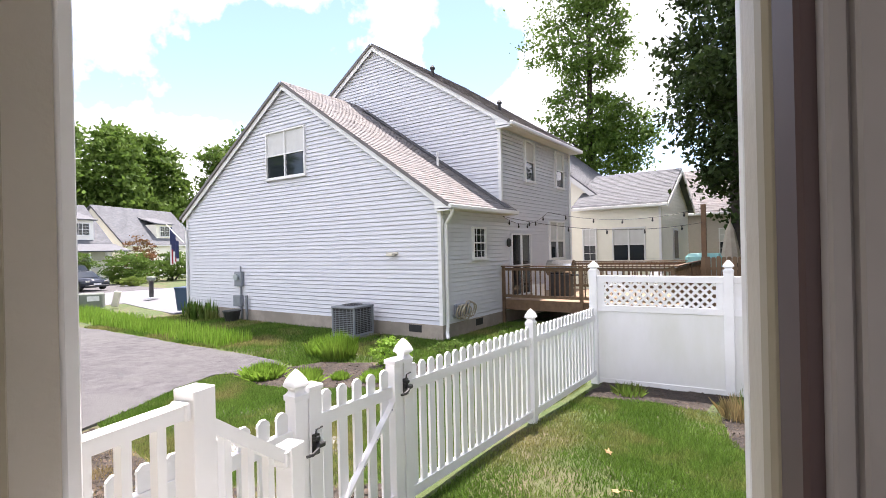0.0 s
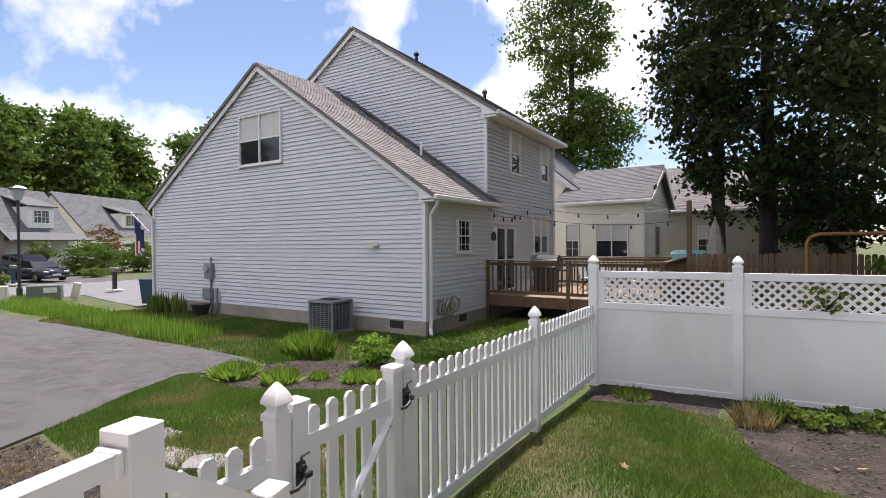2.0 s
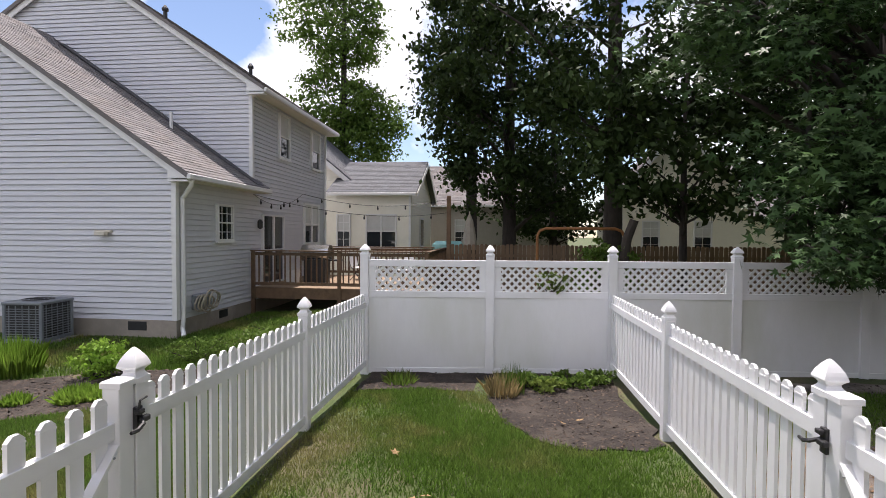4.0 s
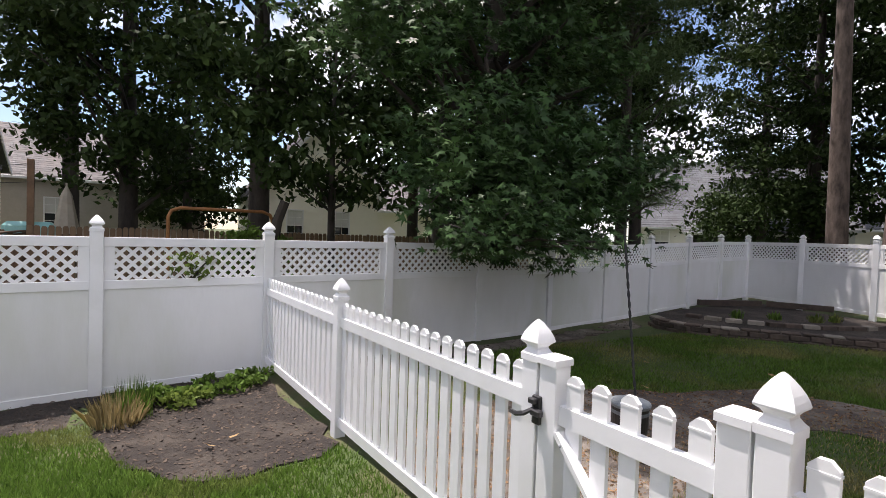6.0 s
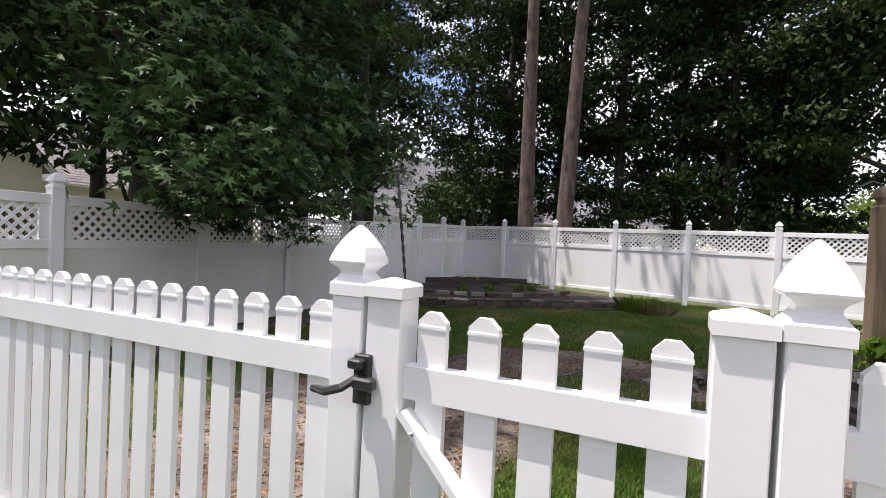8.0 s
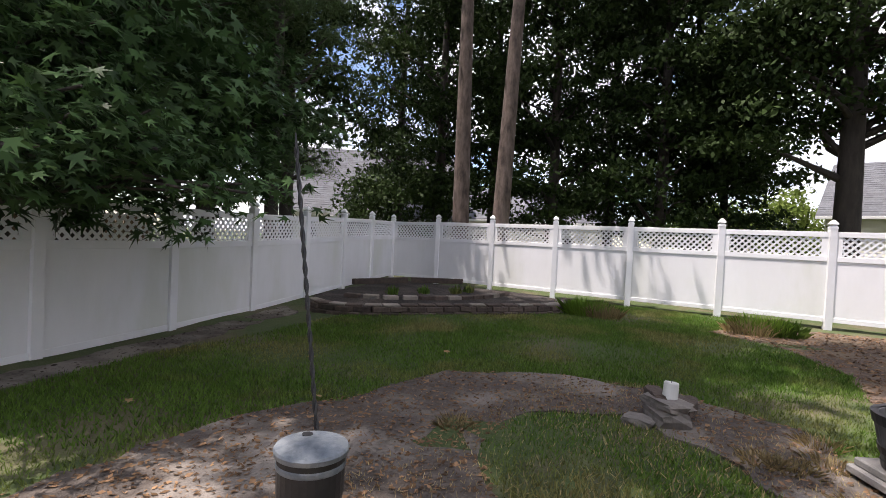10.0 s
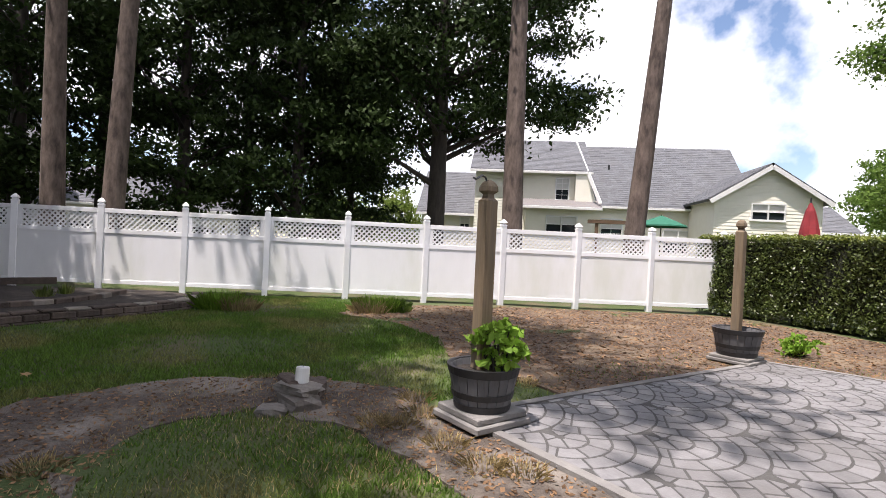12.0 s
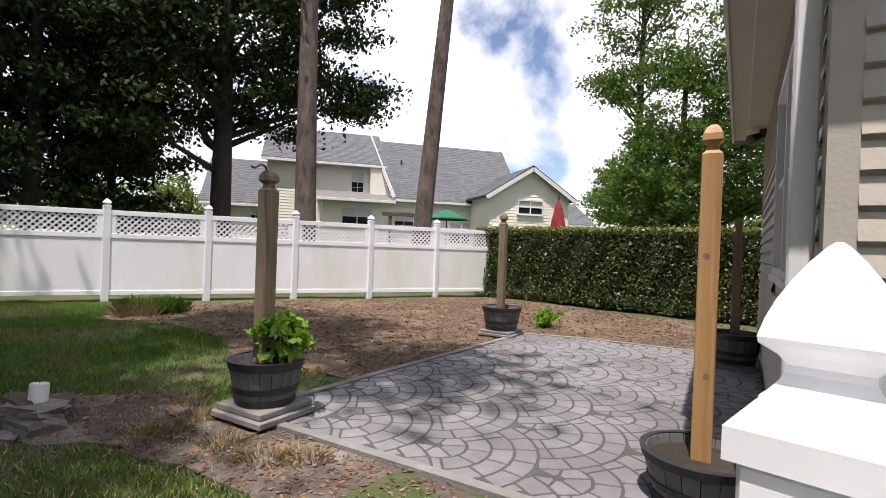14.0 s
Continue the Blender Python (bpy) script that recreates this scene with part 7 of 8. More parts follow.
# ---- beds, stones and small plants ----
def rock(name, label, x, y, z, sx, sy, sz, seed, mat=None, ang=0.0, category="stone"):
    rr = random.Random(seed)
    bm = bmesh.new()
    bmesh.ops.create_cube(bm, size=1.0)
    bmesh.ops.subdivide_edges(bm, edges=bm.edges[:], cuts=2, use_grid_fill=True)
    for v in bm.verts:
        k = v.co.length
        v.co *= (0.62 / k) ** 0.45
        v.co += Vector((rr.uniform(-.07, .07), rr.uniform(-.07, .07), rr.uniform(-.05, .05)))
        v.co = Vector((v.co.x * sx, v.co.y * sy, (v.co.z + 0.5) * sz))
    ob = part(name, bm, mat or STONE)
    ob.matrix_world = pose(x, y, z, rr.uniform(-4, 4), rr.uniform(-4, 4), ang)
    return tagged(ob, label, category)


gz = ground_z(5.6, 1.8)
rock("stone", "flat grey stone under the candle", 5.64, 1.90, gz - 0.02, 0.34, 0.24, 0.15, 1, ang=20)
rock("stone", "thin flat grey stone on the pile", 5.66, 1.90, gz + 0.12, 0.36, 0.25, 0.08, 2, ang=35)
rock("stone", "small grey stone beside the pile", 5.52, 2.12, gz - 0.02, 0.22, 0.16, 0.09, 3, ang=70)
rock("stone", "long dark slate leaning on the pile", 5.88, 1.76, gz + 0.02, 0.42, 0.20, 0.12, 4, BLOCK, -20)
rock("stone", "dark slate behind the candle", 5.78, 1.96, gz + 0.14, 0.34, 0.12, 0.08, 5, BLOCK, 10)
cd = thing("candle", "white pillar candle leaning on a stack of stones", "candle", pose(5.66, 1.88, gz + 0.19, 4, 6, 0))
part("wax", lathe(bmesh.new(), [(0.055, 0.0), (0.058, 0.01), (0.057, 0.125), (0.05, 0.135), (0.02, 0.128)], 20), WAX, cd, smooth=False)
part("wick", tube(bmesh.new(), [(0, 0, 0.125), (0.003, 0, 0.145)], 0.002, 5), BLACK, cd)
for k, (x, y, a) in enumerate(((-5.34, 2.68, 10), (-4.73, 2.78, 40), (-6.3, 3.0, 0), (-4.0, 3.2, 20))):
    rock("stepping_stone", "flat pale stepping stone in the grass", x, y, ground_z(x, y) - 0.035, 0.62, 0.42, 0.07, 20 + k, CONCRETE, a)


def retaining_wall():
    t = thing("block_edging", "low curved wall of rough retaining blocks round the corner bed", "garden wall")
    rr = random.Random(8)
    line = [(9.5, 7.5), (9.25, 7.1), (9.2, 6.6), (9.4, 6.05), (9.75, 5.45), (10.15, 4.85), (10.55, 4.25), (10.95, 3.7), (11.4, 3.25), (11.95, 3.0), (12.7, 3.0)]

    def along(d):
        for a, b in zip(line, line[1:]):
            l = math.hypot(b[0] - a[0], b[1] - a[1])
            if d <= l:
                return a[0] + (b[0] - a[0]) * d / l, a[1] + (b[1] - a[1]) * d / l, math.degrees(math.atan2(b[1] - a[1], b[0] - a[0]))
            d -= l
        return None
    for row in range(3):
        d = 0.15 if row % 2 else 0.0
        while True:
            q = along(d + 0.16)
            if q is None:
                break
            x, y, a = q
            nx, ny = math.cos(radians(a + 90)), math.sin(radians(a + 90))
            off = 0.03 * row
            bm = boxed(-0.15, -0.10, 0.0, 0.15, 0.10, 0.095 if row < 2 else 0.04, 0.012)
            ob = part("block" if row < 2 else "cap_stone", bm, BLOCK if row < 2 or rr.random() < 0.6 else BLOCKTOP, t)
            ob.matrix_local = pose(x + nx * off, y + ny * off, ground_z(x, y) - 0.045 + 0.098 * row, rr.uniform(-2, 2), rr.uniform(-2, 2), a + rr.uniform(-4, 4))
            d += 0.315 + rr.uniform(0, 0.012)
    part("fill", prism(bmesh.new(), ragged([(9.6, 7.5), (9.35, 6.6), (9.9, 5.5), (10.7, 4.3), (11.5, 3.4), (13.3, 3.2), (14.0, 4.0), (15.3, 8.3), (10.5, 8.0)], 0.3, 0.04, 5), 0.0, 0.17), MULCH, t)
    up = [(10.6, 7.4), (10.7, 6.6), (11.1, 5.9), (11.7, 5.2), (12.5, 4.7), (13.4, 4.5)]
    for (ax, ay), (bx, by) in zip(up, up[1:]):
        n = max(1, round(math.hypot(bx - ax, by - ay) / 0.33))
        for i in range(n):
            f = (i + 0.5) / n
            ob = part("cap_stone", boxed(-0.15, -0.09, 0.0, 0.15, 0.09, 0.09, 0.012), BLOCKTOP if rr.random() < 0.35 else BLOCK, t)
            ob.matrix_local = pose(ax + (bx - ax) * f, ay + (by - ay) * f, 0.16, 0, 0, math.degrees(math.atan2(by - ay, bx - ax)) + rr.uniform(-5, 5))
    for x0, y0, x1, y1 in ((12.6, 8.2, 14.2, 7.4), (14.3, 7.3, 14.9, 6.0)):
        part("timber_edge", beam(bmesh.new(), (x0, y0, 0.28), (x1, y1, 0.28), 0.12, 0.14), BLOCK, t)


retaining_wall()
k = 300
for x, y, r, h, bl, n in ((11.55, 2.6, 0.5, 0.38, DAYLILY, 260), (11.1, -0.25, 0.5, 0.36, DAYLILY, 260), (11.3, 2.3, 0.4, 0.32, BLADE_DRY, 120), (10.9, -0.05, 0.45, 0.3, BLADE_DRY, 140), (11.0, -0.55, 0.4, 0.33, BLADE, 180)):
    k += 1
    tuft("arching ornamental grass clump at the foot of the white fence", x, y, r, h, bl, n * 3, k, width=0.007)
for x, y in ((11.3, 6.6), (11.9, 6.1), (12.4, 5.5), (12.9, 5.3)):
    k += 1
    o = tuft("small green plant in the corner bed", x, y, 0.16, 0.22, BLADE, 70, k, "plant", "bed_plant", 0.02)
    o.location.z = 0.12
for x, y, r, h, n in ((-8.13, 5.35, 0.42, 0.34, 150), (-7.07, 5.5, 0.32, 0.32, 130), (-6.68, 6.0, 0.18, 0.20, 60), (-5.88, 6.1, 0.28, 0.26, 110), (-5.62, 6.2, 0.26, 0.22, 100)):
    k += 1
    tuft("bright green daylily clump in the mulch", x, y, r, h, DAYLILY, n * 6, k, "plant", "daylily", 0.020, 0.8)
tuft("tall green grass clump by the grey air conditioner", -8.25, 7.45, 0.46, 0.66, DAYLILY, 1500, 330, width=0.013, flare=0.6)
tuft("tall green grass clump by the grey air conditioner", -8.9, 7.55, 0.42, 0.52, DAYLILY, 1100, 331, width=0.013, flare=0.6)
shrub("yellow-green shrub on the mulch island", -6.6, 7.3, 0.46, 0.42, 0.62, DAYLILY, 150, 14, 0.07, 332, 0.05)
shrub("low dark green shrub by the fence", -5.5, 8.2, 0.6, 0.5, 0.45, LEAF, 110, 12, 0.06, 333, 0.06)
shrub("low dark green shrub by the fence", -4.0, 8.0, 0.5, 0.45, 0.45, LEAF, 110, 12, 0.06, 334, 0.06)
for x, y in ((-4.6, 9.6), (-5.2, 10.6), (-3.9, 10.8), (-4.6, 11.8), (-5.6, 9.0)):
    k += 1
    shrub("spreading pale green ground cover beside the deck", x, y, 0.75, 0.7, 0.24, LEAF, 90, 12, 0.07, k, 0.08, "ground cover", "ground_cover")
for x, y in ((-19.2, 9.9), (-17.9, 9.9), (-18.5, 9.8)):
    k += 1
    tuft("spiky green plant against the grey siding", x, y, 0.45, 0.85, BLADE, 60, k, "plant", "spiky_plant", 0.05)
pt = thing("flower_pot", "black plastic flower pot by the grey wall", "flower pot", pose(-16.4, 9.9, ground_z(-16.4, 9.9)))
part("pot", lathe(bmesh.new(), [(0.22, 0.0), (0.30, 0.38), (0.32, 0.38), (0.32, 0.43), (0.28, 0.43)], 16), BLACK, pt)
tuft("dark green clump against the white fence", -1.62, 6.85, 0.26, 0.20, BLADE, 300, 340, "plant", "bed_plant", 0.008)
tuft("straw-yellow grass clump in the mulch bed", -0.22, 6.45, 0.24, 0.34, BLADE_DRY, 320, 341, flare=0.9, width=0.006)
tuft("yellow-green grass clump in the mulch bed", -0.1, 6.6, 0.24, 0.42, BLADE, 200, 342, width=0.006)
for x, y, lf in ((0.35, 6.75, LEAF_LIGHT), (0.7, 7.0, LEAF), (1.1, 7.15, LEAF), (0.15, 6.9, LEAF)):
    k += 1
    shrub("low ivy and leaf plants along the white fence", x, y, 0.30, 0.22, 0.20, lf, 40, 9, 0.075, k, 0.05, "ground cover", "ivy")
shrub("bright green young plant by the far planter", 6.1, -5.15, 0.26, 0.24, 0.34, DAYLILY, 60, 10, 0.08, 350, 0.05, "plant", "young_plant")
for x, y in ((5.06, 1.25), (4.58, 1.04), (5.2, 0.98), (5.1, 1.4), (4.06, 0.75), (4.21, 0.95), (5.8, -0.33), (5.6, 0.9), (3.2, 3.6), (4.9, 3.4), (-5.6, 1.6), (-4.6, 1.2), (-6.6, 1.7)):
    k += 1
    tuft("dry straw-coloured grass tuft on bare soil", x, y, 0.17, 0.085, BLADE_DRY, 170, k, width=0.004, flare=1.0)


def litter(name, poly, n, size, seed, label, mat=None):
    rng = np.random.default_rng(seed)
    xs, ys = [p[0] for p in poly], [p[1] for p in poly]
    x, y = rng.uniform(min(xs), max(xs), n), rng.uniform(min(ys), max(ys), n)
    keep = inside_many(x, y, poly)
    x, y = x[keep], y[keep]
    z = np.array([ground_z(a, b) + 0.024 for a, b in zip(x, y)])
    c = np.stack([x, y, z], 1)
    m = len(c)
    t = rng.normal(size=(m, 3)) * np.array([1, 1, 0.22])
    t /= np.linalg.norm(t, axis=1)[:, None]
    b = np.cross(t, np.array([0, 0, 1.0]) + rng.normal(size=(m, 3)) * 0.3)
    l = size * rng.uniform(0.5, 1.5, m)[:, None]
    w = l * rng.uniform(0.25, 0.6, m)[:, None]
    v = np.stack([c - t * l / 2, c + b * w / 2, c + t * l / 2, c - b * w / 2], 1)
    tagged(new(name, mesh_from(name, v.reshape(-1, 3), 4, mat or CHIP)), label, "litter", kind="stuff")


litter("mulch_chips", BEDS["mulch_bed"][0], 5200, 0.035, 1, "chips of dark mulch")
litter("mulch_chips", BEDS["side_bed"][0], 12000, 0.05, 2, "wood chips and straw on the bed")
litter("mulch_chips", BEDS["island_bed"][0], 6000, 0.05, 3, "wood chips on the island bed")
litter("mulch_chips", BEDS["rear_bed"][0], 20000, 0.036, 4, "small chips and dead leaves on bare soil", DEADLEAF)
litter("leaf_litter", BEDS["litter_ground"][0], 34000, 0.055, 5, "fallen brown leaves and needles", DEADLEAF)
litter("mulch_chips", BEDS["shade_bed"][0], 1600, 0.04, 6, "dead leaves under the tree")
rr = random.Random(12)
FALLEN = mk("fallen_tan_leaf", (0.40, 0.27, 0.13), (0.30, 0.19, 0.09), 6, 0.8, translucent=0.2)
for i, (x, y) in enumerate(((-0.9, 3.6), (-0.82, 3.66), (0.15, 3.5), (-0.3, 2.9), (0.6, 3.2), (1.0, 2.9), (-1.2, 4.4), (0.4, 5.4), (0.6, 5.5), (5.0, 4.6), (3.6, 5.0), (6.2, 5.4), (4.4, 5.9), (3.2, 4.2), (7.0, 4.1))):
    bm = bmesh.new()
    n = 10
    c = bm.verts.new((0, 0, 0.01))
    ring = [bm.verts.new(((0.05 if j % 2 else 0.022) * math.cos(2 * math.pi * j / n), (0.05 if j % 2 else 0.022) * math.sin(2 * math.pi * j / n), rr.uniform(0, 0.018))) for j in range(n)]
    for j in range(n):
        bm.faces.new((c, ring[j], ring[(j + 1) % n]))
    ob = part("fallen_leaf", bm, FALLEN)
    ob.matrix_world = pose(x, y, ground_z(x, y) + 0.045, rr.uniform(-20, 20), rr.uniform(-20, 20), rr.uniform(0, 360))
    tagged(ob, "dry tan leaf lying on the grass", "leaf", "fallen leaves")

# ---- metal can with its shepherd's pole ----
cn = thing("metal_can", "metal can with a galvanised lid standing on bare soil", "can", pose(3.42, 3.69, ground_z(3.42, 3.69)) @ Matrix.Scale(0.74, 4))
part("body", lathe(bmesh.new(), [(0.17, 0.0), (0.19, 0.02), (0.20, 0.2), (0.195, 0.21), (0.205, 0.23), (0.21, 0.50)], 28), BLACK, cn)
lid = part("lid", lathe(bmesh.new(), [(0.225, 0.48), (0.23, 0.51), (0.222, 0.525), (0.12, 0.55), (0.02, 0.562)], 28), STEEL, cn, "speckled galvanised lid")
part("lid_opening", lathe(bmesh.new(), [(0.035, 0.5535), (0.035, 0.5605)], 14, 0.06, 0.07), BLACK, lid)
part("band", lathe(bmesh.new(), [(0.211, 0.40), (0.214, 0.41), (0.214, 0.43), (0.211, 0.44)], 28, caps=False), STEEL, cn)
po = thing("shepherd_pole", "leaning black twisted metal pole", "pole")
pts = [(3.66, 3.76, 0.05), (3.70, 3.90, 1.0), (3.73, 4.0, 1.6), (3.75, 4.06, 1.9)]
bm = bmesh.new()
line = [Vector(pts[0]).lerp(Vector(pts[-1]), i / 60) for i in range(61)]
for ph in (0, math.pi):
    tube(bm, [p + Vector((0.007 * math.cos(i * 1.1 + ph), 0.007 * math.sin(i * 1.1 + ph), 0)) for i, p in enumerate(line)], 0.0075, 5)
part("twisted_rod", bm, BLACK, po)
part("tip", tube(bmesh.new(), [pts[-1], (3.752, 4.07, 1.98)], [0.009, 0.004], 5), BLACK, po)
st = thing("broken_stake", "short dark broken stake in the soil", "stake")
part("stick", tube(bmesh.new(), [(2.55, 3.62, 0.05), (2.58, 3.66, 0.42), (2.57, 3.68, 0.50)], [0.022, 0.017, 0.008], 6), BARK, st)

# ---- street side ----
def street():
    z = -0.33
    l = thing("street_lamp", "dark street lamp with a lantern head", "street lamp", pose(-29.6, 9.1, z))
    part("pole", lathe(bmesh.new(), [(0.12, 0.0), (0.12, 0.5), (0.07, 0.6), (0.055, 4.6), (0.09, 4.65)], 10), BLACK, l)
    hd = part("lantern", lathe(bmesh.new(), [(0.11, 4.66), (0.22, 5.14), (0.23, 5.16)], square=True), ACPALE, l)
    part("lantern_roof", lathe(bmesh.new(), [(0.28, 5.162), (0.28, 5.21), (0.16, 5.33), (0.07, 5.37)], square=True), BLACK, hd)
    hb = thing("basketball_hoop", "portable basketball hoop at the end of the driveway", "basketball hoop", pose(-30.4, 7.25, z) @ Matrix.Scale(0.88, 4))
    part("base", boxed(-0.6, -0.45, 0, 0.6, 0.45, 0.2, 0.05), BLACK, hb)
    part("pole", tube(bmesh.new(), [(-0.2, 0, 0.15), (0.0, 0, 2.4), (0.1, 0, 2.9)], 0.05, 8), BLACK, hb)
    part("backboard", boxed(0.12, -0.58, 2.62, 0.15, 0.58, 3.36), WHITECLOTH, hb, "clear board with a dark frame")
    bm = bmesh.new()
    for y0, z0, y1, z1 in ((-0.6, 2.58, 0.6, 2.64), (-0.6, 3.34, 0.6, 3.4), (-0.6, 2.58, -0.54, 3.4), (0.54, 2.58, 0.6, 3.4)):
        box(bm, 0.10, y0, z0, 0.17, y1, z1)
    for y0, z0, y1, z1 in ((-0.25, 2.75, 0.25, 2.79), (-0.25, 3.1, 0.25, 3.14), (-0.25, 2.79, -0.21, 3.1), (0.21, 2.79, 0.25, 3.1)):
        box(bm, 0.151, y0, z0, 0.156, y1, z1)
    part("frame", bm, BLACK, hb)
    part("rim", tube(bmesh.new(), [(0.42 + 0.23 * math.cos(a), 0.23 * math.sin(a), 2.66) for a in [2 * math.pi * i / 16 for i in range(17)]], 0.012, 5), RED, hb)
    part("net", lathe(bmesh.new(), [(0.22, 2.65), (0.15, 2.4), (0.12, 2.25)], 12, 0.42, 0, caps=False), WHITECLOTH, hb)
    tr = thing("utility_box", "olive green utility box in tall grass", "utility box", pose(-27.6, 9.4, z, 0, 0, 60))
    part("cabinet", boxed(-0.62, -0.35, 0, 0.62, 0.35, 0.74, 0.05), UTILGREEN, tr)
    part("label_plate", boxed(0.0, -0.36, 0.38, 0.5, -0.352, 0.62), WHITECLOTH, tr)
    for x, y, a in ((-27.7, 7.95, 0), (-27.4, 10.45, 12)):
        b = thing("utility_pedestal", "slim pale utility pedestal in the grass", "utility pedestal", pose(x, y, z, 0, a, 50))
        part("shell", boxed(-0.14, -0.12, 0, 0.14, 0.12, 0.78, 0.03), SOFFIT, b)
    tb = thing("utility_box", "grey green utility box across the street", "utility box", pose(-50.5, 7.6, z))
    part("cabinet", boxed(-0.5, -0.9, 0, 0.5, 0.9, 0.8, 0.05), UTILGREEN, tb)
    for x, y, post in ((-30.2, 13.5, BLACK), (-41.0, 12.4, BINBLUE)):
        m = thing("mailbox", "dark mailbox on a square post", "mailbox", pose(x, y, z))
        part("post", boxed(-0.09, -0.09, 0, 0.09, 0.09, 1.05), post, m)
        bm = boxed(-0.32, -0.14, 1.06, 0.32, 0.14, 1.3, 0.06)
        part("box", bm, UTILGREEN, m)
        part("base_ring", boxed(-0.3, -0.3, 0, 0.3, 0.3, 0.08, 0.03), WHITECLOTH, m)
    bn = thing("wheeled_bin", "dark blue wheeled bin beside the grey house", "bin", pose(-21.6, 11.0, z + 0.02, 0, 0, 20))
    bm = bmesh.new()
    hexa(bm, [(-0.25, -0.27, 0.05), (0.25, -0.27, 0.05), (0.25, 0.27, 0.05), (-0.25, 0.27, 0.05), (-0.32, -0.34, 1.0), (0.32, -0.34, 1.0), (0.32, 0.34, 1.0), (-0.32, 0.34, 1.0)])
    part("body", bm, BINBLUE, bn)
    part("lid", boxed(-0.36, -0.37, 1.001, 0.34, 0.37, 1.08, 0.03), BINBLUE, bn)
    for y in (-0.28, 0.28):
        part("wheel", tube(bmesh.new(), [(0.24, y - 0.03, 0.12), (0.24, y + 0.03, 0.12)], 0.12, 12), TYRE, bn)
    fl = thing("flag", "striped flag hanging from the house's front", "flag", pose(-20.9, 10.3, 0))
    part("staff", tube(bmesh.new(), [(0.3, 0.1, 2.7), (-0.7, -0.1, 3.5)], 0.018, 6), TRIM, fl)
    for i in range(9):
        bm = bmesh.new()
        u0, u1 = -0.62 + i * 0.07, -0.62 + (i + 1) * 0.07
        lo0, hi0 = 1.75 + 0.02 * i, 3.38 - 0.075 * i
        w0, w1 = 0.05 * math.sin(i * 1.5), 0.05 * math.sin((i + 1) * 1.5)
        zc = hi0 - 0.75
        hexa(bm, [(u0, w0, lo0), (u1, w1, lo0), (u1, w1 + 0.01, lo0), (u0, w0 + 0.01, lo0), (u0, w0, zc), (u1, w1, zc), (u1, w1 + 0.01, zc), (u0, w0 + 0.01, zc)])
        part("stripe", bm, RED if i % 2 else WHITECLOTH, fl)
        bm = bmesh.new()
        hexa(bm, [(u0, w0, zc), (u1, w1, zc), (u1, w1 + 0.01, zc), (u0, w0 + 0.01, zc), (u0, w0, hi0), (u1, w1, hi0), (u1, w1 + 0.01, hi0), (u0, w0 + 0.01, hi0)])
        part("canton", bm, NAVY, fl)


street()


def car(label, x, y, ang, paint, L, W, H, suv):
    t = thing("car", label, "car", pose(x, y, -0.33, 0, 0, ang))
    hl = L / 2
    wh = 0.34
    low = [(-hl, 0.45), (-hl + 0.08, 0.28), (hl - 0.1, 0.28), (hl, 0.5), (hl - 0.02, 0.72), (hl - 0.9, 0.92), (hl - 1.15, 0.95), (-hl + 0.25, 1.0), (-hl, 0.92)]
    cab = [(-hl + (0.1 if suv else 0.7), 0.98), (hl - 1.15, 0.95), (hl - 1.85, H - 0.06), (hl - 2.3, H), (-hl + (0.5 if suv else 1.5), H), (-hl + (0.25 if suv else 1.2), H - 0.06)]

    def side(pts, w0, w1):
        bm = bmesh.new()
        zz = [p[1] for p in pts]
        a = [bm.verts.new((px, -(w0 + (w1 - w0) * (pz - min(zz)) / (max(zz) - min(zz))), pz)) for px, pz in pts]
        b = [bm.verts.new((px, w0 + (w1 - w0) * (pz - min(zz)) / (max(zz) - min(zz)), pz)) for px, pz in pts]
        bm.faces.new(a)
        bm.faces.new(b[::-1])
        for i in range(len(pts)):
            bm.faces.new((a[i], b[i], b[(i + 1) % len(pts)], a[(i + 1) % len(pts)]))
        bmesh.ops.recalc_face_normals(bm, faces=bm.faces[:])
        bmesh.ops.bevel(bm, geom=bm.edges[:], offset=0.04, segments=2, affect="EDGES")
        return bm
    part("body", side(low, W / 2, W / 2 - 0.03), paint, t, smooth=True)
    part("cabin", side(cab, W / 2 - 0.06, W / 2 - 0.22), GLASS, t)
    part("roof_panel", boxed(-hl + (0.55 if suv else 1.5), -W / 2 + 0.25, H - 0.01, hl - 2.25, W / 2 - 0.25, H + 0.03, 0.012), paint, t)
    for px in (-hl + 0.85, hl - 0.85):
        for sy in (-1, 1):
            w = part("wheel", tube(bmesh.new(), [(px, sy * (W / 2 - 0.2), wh), (px, sy * (W / 2 + 0.01), wh)], wh, 18), TYRE, t)
            part("rim", tube(bmesh.new(), [(px, sy * (W / 2 + 0.005), wh), (px, sy * (W / 2 + 0.02), wh)], wh * 0.62, 12), CHROME, w)
    for sy in (-1, 1):
        part("headlight", boxed(hl - 0.12, sy * W * 0.36 - 0.16, 0.62, hl + 0.005, sy * W * 0.36 + 0.16, 0.76, 0.02), CHROME, t)
        part("tail_light", boxed(-hl - 0.01, sy * W * 0.4 - 0.12, 0.7, -hl + 0.08, sy * W * 0.4 + 0.12, 0.9, 0.02), RED, t)
    part("number_plate", boxed(hl - 0.01, -0.26, 0.42, hl + 0.02, 0.26, 0.54), WHITECLOTH, t)
    part("bumper", boxed(hl - 0.15, -W / 2 + 0.08, 0.26, hl + 0.04, W / 2 - 0.08, 0.42, 0.03), BLACK, t)


